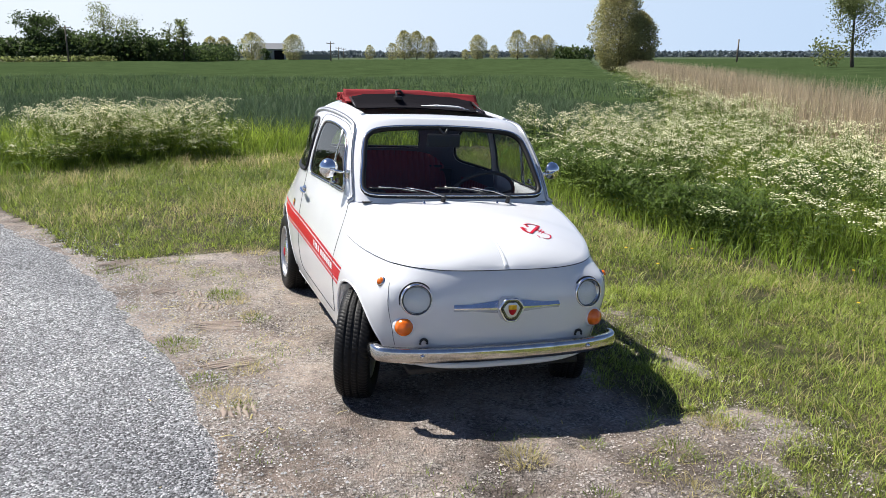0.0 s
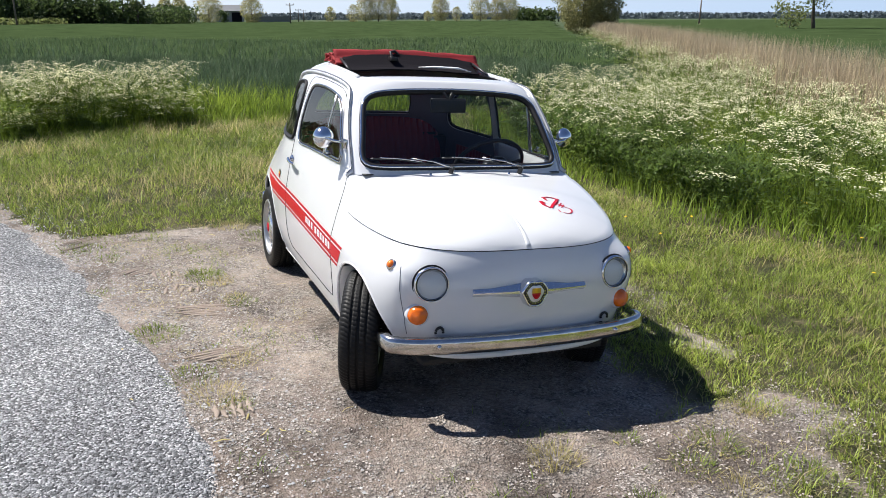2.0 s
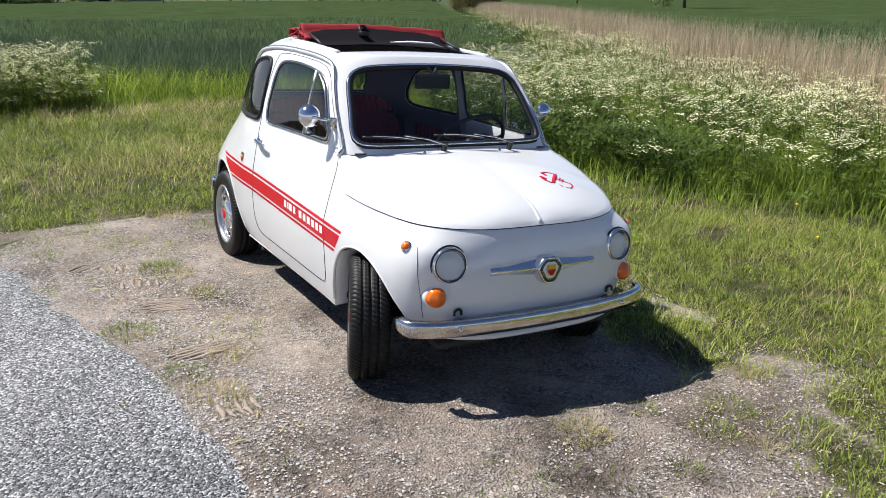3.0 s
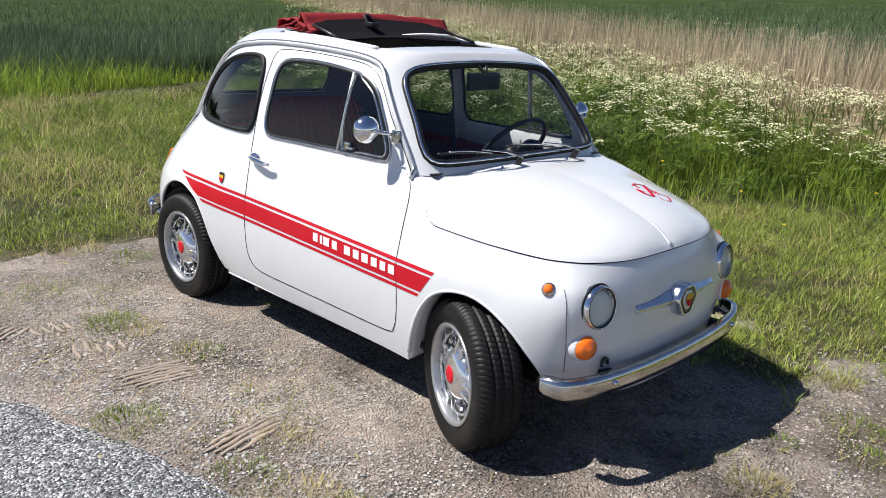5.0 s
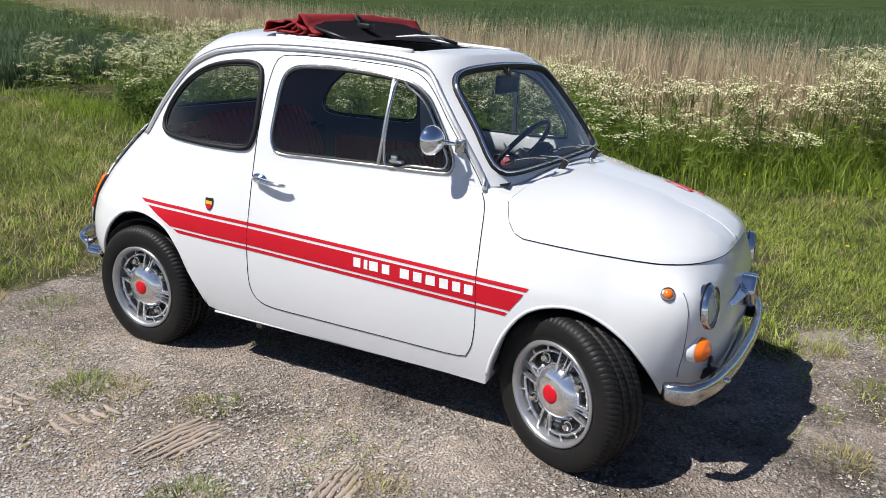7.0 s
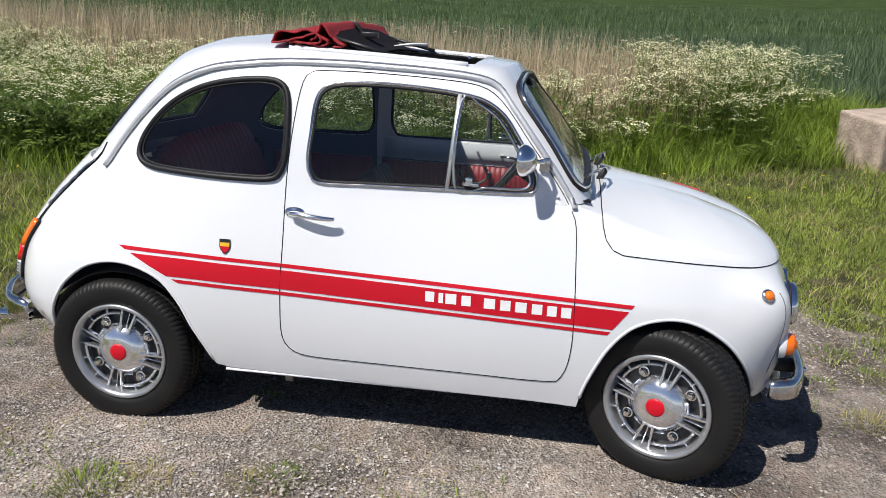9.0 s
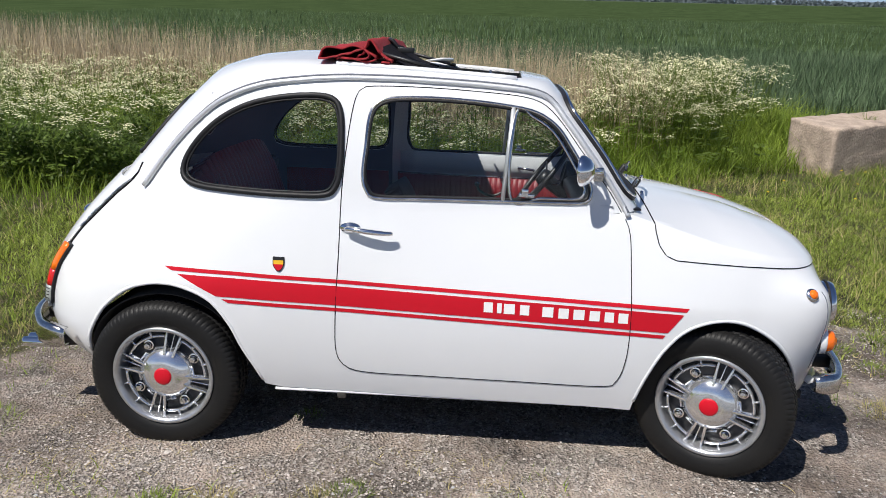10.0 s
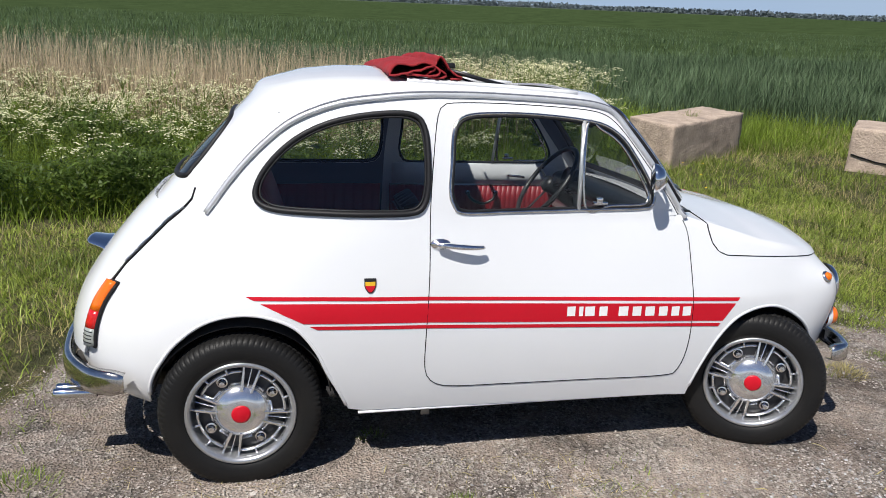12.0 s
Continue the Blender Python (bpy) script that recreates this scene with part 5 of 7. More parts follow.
# washer jets and cowl vents
for x in (-0.20, 0.20):
    bm = bmesh.new()
    p, n = near(x, 0.215, 0.9)
    lathe(bm, [(0.0, 0.014), (0.005, 0.012), (0.007, 0.0)], 12, aim(p, (0, 0, 1)))
    part("washer_jet", bm, CHROME, car)


def door_mirror(sx):
    b0, n = side_at(0.428, 0.985, 0.010)
    hd = Vector((-0.634, 0.482, 1.010))
    M = Matrix.Diagonal((1 if sx < 0 else -1, 1, 1, 1))
    bm = bmesh.new()
    box(bm, b0.x - 0.012, b0.x + 0.008, b0.y - 0.016, b0.y + 0.016, b0.z - 0.022, b0.z + 0.022)
    bmesh.ops.transform(bm, matrix=M, verts=bm.verts)
    clamp = bevelled(part("door_mirror", bm, CHROME_OLD, car, "round chrome door mirror on a short arm"), 0.004)
    bm = bmesh.new()
    tube(bm, [b0 + Vector((-0.008, 0, 0.006)), lerp(b0, hd, 0.5) + Vector((-0.012, -0.026, 0.004)), hd + Vector((0, -0.030, 0))], 0.0065, False, 10)
    bmesh.ops.transform(bm, matrix=M, verts=bm.verts)
    part("mirror_arm", bm, CHROME, clamp)
    m = aim(hd, (-0.30, -1, 0.05))
    bm = bmesh.new()
    lathe(bm, [(0.0, 0.036), (0.020, 0.033), (0.036, 0.022), (0.047, 0.006), (0.050, -0.006), (0.047, -0.010)], 36, m)
    bmesh.ops.transform(bm, matrix=M, verts=bm.verts)
    part("mirror_shell", bm, CHROME, clamp)
    bm = bmesh.new()
    lathe(bm, [(0.0, -0.009), (0.046, -0.009)], 36, m)
    bmesh.ops.transform(bm, matrix=M, verts=bm.verts)
    part("mirror_face", bm, MIRROR, clamp)


door_mirror(-1)
door_mirror(1)


# ---- wheels ----
def wheel():
    """A wheel about the x axis; its outer face looks along -x."""
    hub = bpy.data.objects.new("wheel", None)
    scene.collection.objects.link(hub)
    hub.parent = car
    half = [(0.168, 0.060), (0.176, 0.070), (0.190, 0.0775), (0.208, 0.0805), (0.226, 0.079), (0.234, 0.0765), (0.240, 0.073), (0.2475, 0.066), (0.2515, 0.057)]
    tread = [(0.2535 + 0.003 * (1 - (x / 0.05) ** 2), x) for x in (0.050, 0.045, 0.040, 0.036)] + [(0.2480, 0.034), (0.2480, 0.028)] + [(0.2558, x) for x in (0.026, 0.021, 0.016, 0.011, 0.007)] + [(0.2485, 0.005)]
    half, tread = ([(0.168 + (r - 0.168) * 1.07, x * 1.02) for r, x in rows] for rows in (half, tread))
    prof = [(r, -x) for r, x in half + tread] + [(r, x) for r, x in (half + tread)[::-1]]
    bm = bmesh.new()
    rings = lathe(bm, prof, 516)
    # curved cuts that sweep from the shoulders into the ribs
    for (r, x), ring in zip(prof, rings):
        if r < 0.2355 or abs(r - 0.2538) < 0.0005:
            continue
        u = (0.080 - abs(x)) / 0.080
        sweep = 2.6 * u * u if abs(x) > 0.034 else 1.1 - 12.0 * abs(x)
        deep = 0.0034 if abs(x) > 0.034 else 0.0028
        for k, v in enumerate(ring):
            ph = (k / 6.0 + math.copysign(sweep, x)) % 1.0
            if ph < 0.30:
                sc = (r - deep * min(1, (r - 0.233) / 0.008)) / r
                v.co.y, v.co.z = v.co.y * sc, v.co.z * sc
    for v in bm.verts:
        if v.co.z < -0.2475:
            v.co.z = -0.2475 + (v.co.z + 0.2475) * 0.12
    part("tyre", bm, RUBBER, hub, "black treaded rubber tyre")
    for rr in (0.198, 0.238):
        line_part("sidewall_rib", [(-0.0795 + (0.004 if rr > 0.2 else 0.001), rr * math.cos(a), rr * math.sin(a)) for a in np.linspace(0, 2 * math.pi, 64, endpoint=False)], 0.0022, RUBBER, hub, True, "", 4, 1.0, (1, 0, 0))
    bm = bmesh.new()
    lathe(bm, [(0.168, -0.060), (0.1745, -0.066), (0.1765, -0.074), (0.173, -0.078), (0.163, -0.076), (0.158, -0.066), (0.156, -0.050), (0.153, -0.035), (0.150, 0.0), (0.150, 0.06), (0.165, 0.065)], 72)
    part("rim", bm, RIM, hub, "polished silver alloy wheel rim")
    bm = bmesh.new()
    lathe(bm, [(0.150, -0.010), (0.140, -0.020), (0.12, -0.022), (0.0, -0.022)], 48)
    part("brake_drum", bm, CASTING, hub)
    bm = bmesh.new()
    lathe(bm, [(0.028, -0.076), (0.034, -0.0765), (0.055, -0.073), (0.074, -0.064), (0.087, -0.052), (0.094, -0.040), (0.095, -0.02)], 56)
    part("hub_dome", bm, POLISHED, hub)
    bm = bmesh.new()
    lathe(bm, [(0.0, -0.0805), (0.024, -0.080), (0.0305, -0.077), (0.0315, -0.072)], 36)
    part("hub_cap", bm, RED, hub, "round red centre cap")
    for k in range(4):
        g = pose(0, 0, 0, 90 * k + 14)
        bm = bmesh.new()
        # three ribs that splay towards the rim
        for off, w, x0, x1, r0, r1 in ((-0.0150, 0.0050, -0.066, -0.034, 0.072, 0.157), (0.0, 0.0024, -0.056, -0.034, 0.072, 0.156), (0.0150, 0.0050, -0.066, -0.034, 0.072, 0.157)):
            for v in box(bm, x0, x1, off - w, off + w, r0, r1):
                if abs(v.co.z - r1) < 1e-6:
                    v.co.y = off * 1.75 + (v.co.y - off) * 0.7
                    v.co.x += 0.014 if v.co.x < -0.05 else 0
        bmesh.ops.transform(bm, matrix=g, verts=bm.verts)
        bevelled(part("spoke", bm, POLISHED, hub, smooth=False), 0.002, 2)
        # inner arc rail with two short stays, and the wheel nut in its window
        g = pose(0, 0, 0, 90 * k + 59)
        bm = bmesh.new()
        arc = [g @ Vector((-0.048, 0.138 * math.sin(a), 0.138 * math.cos(a))) for a in np.linspace(-0.56, 0.56, 18)]
        tube(bm, arc, 0.0055, False, 8, 1.5, (1, 0, 0))
        arc = [g @ Vector((-0.046, rr * math.sin(a), rr * math.cos(a))) for a, rr in ((-0.56, 0.138), (-0.58, 0.098), (-0.2, 0.096))]
        tube(bm, arc, 0.005, False, 6)
        arc = [g @ Vector((-0.046, rr * math.sin(a), rr * math.cos(a))) for a, rr in ((0.56, 0.138), (0.58, 0.098), (0.2, 0.096))]
        tube(bm, arc, 0.005, False, 6)
        for a in (-0.24, 0.24):
            tube(bm, [g @ Vector((-0.054, rr * math.sin(a), rr * math.cos(a))) for rr in (0.134, 0.158)], 0.0042, False, 6)
        part("window_rail", bm, POLISHED, hub)
        bm = bmesh.new()
        lathe(bm, [(0.0, -0.060), (0.010, -0.059), (0.0125, -0.052), (0.0130, -0.02)], 6, g @ Matrix.Translation((0, 0, 0.114)))
        lathe(bm, [(0.0135, -0.043), (0.018, -0.042), (0.019, -0.018)], 18, g @ Matrix.Translation((0, 0, 0.114)))
        part("wheel_nut", bm, CHROME, hub, "", False)
    return hub


STEER = 23
w0 = wheel()
w0.matrix_basis = pose(-0.578, 1.850, 0.242, 0, 0, 0)
w1 = copy_thing(w0, pose(-0.562, -0.016, 0.2475, 0, 0, -STEER))
w2 = copy_thing(w0, pose(0.578, 1.850, 0.242, 0, 0, 180))
w3 = copy_thing(w0, pose(0.562, 0.012, 0.2475, 0, 0, 180 - STEER))


# ---- the car: inside and below ----
def pleated(name, x0, x1, z0, z1, y0, lean, depth, pleats, material, parent, label="", lie=False):
    """A padded panel with upright pleats; lie: it lies flat as a cushion, z then runs along y."""
    bm = bmesh.new()
    nx, nz = pleats * 6, 8
    G = []
    for i in range(nx + 1):
        u = i / nx
        row = []
        for j in range(nz + 1):
            v = j / nz
            puff = abs(math.sin(math.pi * u * pleats)) ** 0.6 * 0.010 + (1 - (2 * v - 1) ** 6) * 0.02 + (1 - (2 * u - 1) ** 10) * 0.015
            x, z = lerp(x0, x1, u), lerp(z0, z1 - (0 if lie else 0.11 * abs(2 * u - 1) ** 5), v)
            row.append(bm.verts.new((x, z, y0 + puff + lean * v) if lie else (x, y0 - puff + lean * v, z)))
        G.append(row)
    for i in range(nx):
        for j in range(nz):
            bm.faces.new((G[i][j], G[i + 1][j], G[i + 1][j + 1], G[i][j + 1]))
    ob = part(name, bm, material, parent, label)
    shell(ob, depth, -1 if lie else 1)
    return ob


def seat(name, x0, x1, y, back_y, back_z0, back_z1, lean, pleats, label, cover):
    hub = bpy.data.objects.new(name, None)
    scene.collection.objects.link(hub)
    hub.parent = car
    tagged(hub, label)
    pleated("seat_back", x0, x1, back_z0, back_z1, back_y, lean, 0.07, pleats, cover, hub)
    pleated("seat_cushion", x0, x1, y, back_y + 0.02, 0.37, 0.02, 0.08, pleats, cover, hub, "", True)
    bm = bmesh.new()
    box(bm, x0 + 0.03, x1 - 0.03, y + 0.05, back_y - 0.02, 0.27, 0.36)
    part("seat_base", bm, UNDER, hub)
    return hub


seat("rear_seat", -0.46, 0.46, 1.33, 1.66, 0.44, 0.960, 0.15, 22, "red pleated vinyl rear bench seat", VINYL)
for x in (-0.30, 0.30):
    seat("front_seat", x - 0.21, x + 0.21, 0.66, 1.06, 0.40, 0.80, 0.12, 8, "dark pleated vinyl front seat", VINYL_DARK)
bm = bmesh.new()
box(bm, -0.54, 0.54, 0.02, 1.62, 0.235, 0.262)
part("cabin_floor", bm, CARPET, car)
bm = bmesh.new()
box(bm, -0.42, 0.42, -0.36, 0.30, 0.21, 0.235)
box(bm, -0.42, 0.42, 0.30, 1.50, 0.205, 0.234)
box(bm, -0.40, 0.40, 1.50, 2.30, 0.25, 0.30)
box(bm, -0.42, 0.42, 0.28, 0.30, 0.235, 0.80)
box(bm, -0.50, 0.50, 1.76, 1.79, 0.28, 0.84)
part("underbody", bm, UNDER, car, "dark underbody floor pan")
line_part("front_axle", [(-0.52, 0.0, 0.215), (0.52, 0.0, 0.215)], 0.022, UNDER, car)
line_part("rear_axle", [(-0.52, 1.84, 0.245), (0.52, 1.84, 0.245)], 0.026, UNDER, car)
line_part("exhaust_pipe", [(0.1, 1.5, 0.20), (-0.1, 1.9, 0.19), (-0.44, 2.33, 0.262)], 0.022, UNDER, car)
# parcel shelf behind the bench
bm = bmesh.new()
box(bm, -0.42, 0.42, 1.75, 1.97, 0.850, 0.866)
part("parcel_shelf", bm, CARPET, car)
# wheel housings
for sx in (-1, 1):
    for yc, rr in ((-0.01, 0.300), (1.845, 0.285)):
        bm = bmesh.new()
        rows = []
        for a in np.linspace(0.12, math.pi - 0.12, 22):
            y, z = yc + rr * math.cos(a), 0.26 + rr * 0.94 * math.sin(a)
            xo = min(0.62, -side_at(y, max(z, 0.30))[0].x - 0.012)
            rows.append([bm.verts.new((sx * x, y, z)) for x in (xo, 0.38)])
        for A, B in zip(rows, rows[1:]):
            bm.faces.new((A[0], A[1], B[1], B[0]))
        bm.faces.new([r[1] for r in rows])
        shell(part("wheel_housing", bm, UNDER, car), 0.004, 0)
    # inner door: white upper panel is the shell itself; the pleated red card below
    bm = bmesh.new()
    G = []
    for i in range(0, 217):
        y = lerp(0.33, 1.215, i / 216)
        row = []
        for j in range(7):
            v = j / 6
            z = lerp(0.33, 0.782, v)
            row.append(bm.verts.new((sx * (0.599 - 0.004 * abs(math.sin(math.pi * i / 6)) ** 0.7 - 0.002 * math.sin(math.pi * v)) * taper(y, z), y, z)))
        G.append(row)
    for A, B in zip(G, G[1:]):
        for j in range(6):
            bm.faces.new((A[j], A[j + 1], B[j + 1], B[j]))
    shell(part("door_card", bm, VINYL, door_obs[sx], "red pleated vinyl door panel"), 0.006, 0)
    bm = bmesh.new()
    rows = [[bm.verts.new((sx * x * taper(y, z), y, z)) for x, z in ((0.601, 0.786), (0.602, 0.84), (0.604, 0.882), (0.606, 0.888), (0.616, 0.889))] for y in np.linspace(0.37, 1.205, 12)]
    for A, B in zip(rows, rows[1:]):
        for j in range(4):
            bm.faces.new((A[j], A[j + 1], B[j + 1], B[j]))
    shell(part("inner_door_cap", bm, PAINT, door_obs[sx], "white painted inner door top"), 0.003, 0)
    line_part("card_strip", [(sx * 0.602 * taper(y, 0.786), y, 0.786) for y in np.linspace(0.33, 1.215, 10)], 0.005, CHROME_OLD, door_obs[sx], False, "", 6)
    pts = [(sx * 0.594, 0.84, 0.752), (sx * 0.570, 0.825, 0.722), (sx * 0.564, 0.77, 0.702), (sx * 0.570, 0.722, 0.722), (sx * 0.594, 0.705, 0.752)]
    pts = [(x * taper(y, z), y, z) for x, y, z in pts]
    line_part("pull_strap", spline(pts, 24), 0.0065, BLACK, door_obs[sx], False, "black door pull strap", 8)
    for y in (0.84, 0.705):
        bm = bmesh.new()
        lathe(bm, [(0.0, 0.010), (0.012, 0.008), (0.014, 0.0)], 14, aim((sx * 0.598 * taper(y, 0.75), y, 0.75), (-sx, 0, 0)))
        part("strap_stud", bm, CHROME, door_obs[sx])
    line_part("window_crank", [(sx * 0.556, 0.655, 0.838), (sx * 0.537, 0.652, 0.838), (sx * 0.532, 0.60, 0.834), (sx * 0.532, 0.585, 0.833), (sx * 0.512, 0.585, 0.833)], 0.006, CHROME, door_obs[sx], False, "chrome window crank", 8)
    # rear side panel
    bm = bmesh.new()
    G = []
    for i in range(0, 67):
        y = lerp(1.26, 1.74, i / 66)
        xx = 0.592 - 0.006 * abs(math.sin(math.pi * i / 6)) ** 0.7 - max(0, y - 1.5) * 0.10
        G.append([bm.verts.new((sx * xx, y, z)) for z in ((0.30, 0.55, 0.79) if y < 1.47 else (0.60, 0.70, 0.79))])
    for A, B in zip(G, G[1:]):
        for j in range(2):
            bm.faces.new((A[j], A[j + 1], B[j + 1], B[j]))
    shell(part("rear_side_panel", bm, VINYL, car, "red pleated vinyl rear side panel"), 0.006, 0)
# dashboard: black shelf, white fascia, round speedometer
bm = bmesh.new()
rows = []
for y, z in ((0.300, 0.874), (0.40, 0.872), (0.455, 0.866), (0.475, 0.850), (0.475, 0.825), (0.450, 0.815)):
    rows.append([bm.verts.new((x, y - 0.03 * (abs(x) / 0.50) ** 3, z)) for x in np.linspace(-0.50, 0.50, 17)])
for A, B in zip(rows, rows[1:]):
    for k in range(16):
        bm.faces.new((A[k], A[k + 1], B[k + 1], B[k]))
dash = shell(part("dashboard", bm, BLACK, car, "black padded dashboard shelf over white fascia"), 0.006)
bm = bmesh.new()
box(bm, -0.50, 0.50, 0.415, 0.440, 0.70, 0.818)
bevelled(part("fascia", bm, PAINT, dash), 0.004)
bm = bmesh.new()
lathe(bm, [(0.055, 0.0), (0.062, 0.02), (0.055, 0.05), (0.048, 0.052), (0.046, 0.045), (0.0, 0.045)], 32, aim((0.25, 0.425, 0.855), (0, 1, 0.25)))
part("speedometer", bm, BLACK, dash)
# steering wheel and column
sc = Vector((0.245, 0.560, 0.852))
ax = Vector((0, 0.80, 0.60)).normalized()
sm = aim(sc, ax)
bm = bmesh.new()
tube(bm, [sm @ Vector((0, 0.186 * math.cos(a), 0.186 * math.sin(a))) for a in np.linspace(0, 2 * math.pi, 56, endpoint=False)], 0.0105, True, 10)
sw = part("steering_wheel", bm, BLACK, car, "black three-spoke steering wheel")
for a in (0.25, math.pi - 0.25, -math.pi / 2):
    line_part("spoke", [sm @ Vector((-0.02, 0.03 * math.cos(a), 0.03 * math.sin(a))), sm @ Vector((0, 0.18 * math.cos(a), 0.18 * math.sin(a)))], 0.008, BLACK, sw, False, "", 8, 0.5, (0, 1, 0))
bm = bmesh.new()
lathe(bm, [(0.0, 0.012), (0.03, 0.010), (0.038, -0.01), (0.030, -0.04), (0.022, -0.30), (0.0, -0.30)], 24, sm)
part("column", bm, BLACK, sw)
line_part("stalk", [sm @ Vector((-0.05, 0.03, 0)), sm @ Vector((-0.05, 0.15, 0.03))], 0.005, CHROME_OLD, sw)
# inside mirror on its stem
bm = bmesh.new()
box(bm, -0.105, 0.080, 0.500, 0.522, 1.126, 1.196)
im = bevelled(part("inside_mirror", bm, BLACK, car, "black inside rear-view mirror"), 0.008, 3)
for k in (-0.045, 0.020):
    line_part("mirror_stem", [(-0.0125, 0.505, 1.185), (-0.0125 + (k + 0.0125) * 0.5, 0.515, 1.212), (k, 0.545, 1.238)], 0.007, BLACK, im)
# headlining patch behind the roof opening
bm = bmesh.new()
rows = []
for y in np.linspace(1.33, 1.72, 8):
    z = float(np.interp(y, [1.3, 1.5, 1.72], [1.296, 1.290, 1.235]))
    rows.append([bm.verts.new((x, y, z - 0.05 * (abs(x) / 0.45) ** 3)) for x in np.linspace(-0.44, 0.44, 13)])
for A, B in zip(rows, rows[1:]):
    for k in range(12):
        bm.faces.new((A[k], A[k + 1], B[k + 1], B[k]))
shell(part("headlining", bm, SHADE_GREY, car), 0.003)

# ---- folded canvas roof ----
roofz = lambda y: float(np.interp(y, [0.7, 0.9, 1.2, 1.4, 1.6], [1.273, 1.290, 1.311, 1.321, 1.305]))


def drape(name, prof, x0, x1, material, parent, seed, t=0.006, wob=0.006, label="", n=40):
    """A fold of cloth: a profile of (y, z) drawn across the car, uneven along x."""
    prof = spline(prof, 40)
    bm = bmesh.new()
    rows = []
    for i in range(n + 1):
        u = i / n
        x = lerp(x0, x1, u)
        sag = -0.014 * (2 * u - 1) ** 2
        row = []
        for k, (y, z) in enumerate(prof):
            w = noise.noise(Vector((x * 9, k * 0.25, seed))) * wob
            sq = 1 - 0.25 * max(0, abs(2 * u - 1) - 0.8) * math.sin(k * 0.4 + seed)
            row.append(bm.verts.new((x + noise.noise(Vector((k * 0.4, seed, u * 3))) * 0.010, y + w, (z - 1.30) * sq + 1.30 + sag + w * 0.8)))
        rows.append(row)
    for A, B in zip(rows, rows[1:]):
        for k in range(len(prof) - 1):
            bm.faces.new((A[k], A[k + 1], B[k + 1], B[k]))
    return shell(part(name, bm, material, parent, label), t, 0)


roof = bpy.data.objects.new("canvas_roof", None)
scene.collection.objects.link(roof)
roof.parent = car
tagged(roof, "folded-back red canvas sunroof with black lining")
drape("canvas_fold", [(1.360, 1.332), (1.345, 1.356), (1.29, 1.366), (1.24, 1.374), (1.195, 1.352), (1.165, 1.334), (1.20, 1.326), (1.29, 1.334)], -0.420, 0.420, CANVAS, roof, 3)
drape("canvas_fold", [(1.360, 1.330), (1.30, 1.336), (1.25, 1.352), (1.215, 1.362), (1.19, 1.345), (1.205, 1.330), (1.25, 1.334), (1.30, 1.328)], -0.424, 0.424, CANVAS, roof, 8)
drape("canvas_fold", [(1.235, 1.330), (1.215, 1.352), (1.200, 1.382), (1.185, 1.388), (1.165, 1.366), (1.135, 1.336), (1.115, 1.326), (1.15, 1.322)], -0.418, 0.418, CANVAS, roof, 5)
drape("canvas_lining", [(1.180, 1.378), (1.150, 1.356), (1.115, 1.334), (1.075, 1.312), (1.02, 1.296)], -0.375, 0.375, CANVAS_DARK, roof, 6, 0.006, 0.003)
for sx in (-1, 1):
    line_part("roof_arm", [(sx * 0.385, 1.16, roofz(1.16) + 0.030), (sx * 0.385, 1.06, roofz(1.06) + 0.014), (sx * 0.390, 0.95, roofz(0.95) - 0.004)], 0.007, BLACK, roof, False, "", 8)
    line_part("roof_rail", [TREE.ray_cast(Vector((sx * 0.412, y, 2)), Vector((0, 0, -1)))[0] + Vector((0, 0, 0.002)) for y in np.linspace(0.70, 1.30, 12)], 0.010, PAINT, roof, False, "", 8)
    bm = bmesh.new()
    lathe(bm, [(0.0, 0.012), (0.006, 0.010), (0.008, 0.0)], 12, aim((sx * 0.40, 0.80, roofz(0.80) - 0.018), (0, 0, 1)))
    part("roof_stud", bm, CHROME, roof)
line_part("roof_front_rail", [(x, 0.672, roofz(0.69) + 0.006 - 0.016 * (abs(x) / 0.37) ** 2) for x in np.linspace(-0.37, 0.37, 24)], 0.0075, ALLOY, roof, False, "grey front rail of the roof opening", 8)
bm = bmesh.new()
box(bm, -0.125, -0.085, 1.075, 1.135, 1.338, 1.358)
tube(bm, [(-0.105, 1.13, 1.352), (-0.105, 1.155, 1.382), (-0.075, 1.17, 1.386), (-0.06, 1.16, 1.37)], 0.008, False, 8)
bevelled(part("roof_clasp", bm, BLACK, roof, "black roof catch"), 0.004)
# soft roll that hangs inside the opening
line_part("roof_strap", [(0.02, 1.04, 1.312), (0.10, 0.99, 1.318), (0.22, 0.96, 1.316), (0.30, 0.965, 1.300)], [0.004, 0.012, 0.013, 0.004], WHITE_DECAL, roof, False, "pale cloth strip", 8, 0.5)


# ---- verge grass ----
def clump_density(x, y, seed):
    return np.clip((fbm(x, y, 0.28, seed) - 0.33) * 3.0, 0.0, 1)


def turf_keep(x, y, r):
    m = grass_mask(x, y)
    return (r < m ** 1.5 * (0.25 + 0.75 * clump_density(x, y, 91))) & ~tall_mask(x, y)


x, y = scatter(330000, -4.5, 7.0, -4.0, 9.6, 11, turf_keep)
rs = np.random.RandomState(12)
far = np.clip((np.hypot(x + 1.5, y + 1) - 3) / 8, 0, 1)
H = (0.028 + 0.100 * rs.rand(len(x)) ** 1.8) * (0.7 + 0.9 * fbm(x, y, 0.7, 14)) * (1 + far * 0.6)
sel = rs.rand(len(x)) < 0.88 - 0.45 * (fbm(x, y, 0.8, 16) > 0.56)
P = stand(x, y)
blades("verge_grass", P[sel], H[sel], (0.0014 + 0.0022 * rs.rand(len(x)))[sel] * (1 + far[sel]), 1.15, GRASS, "short green grass on the trodden verge", "grass", 13)
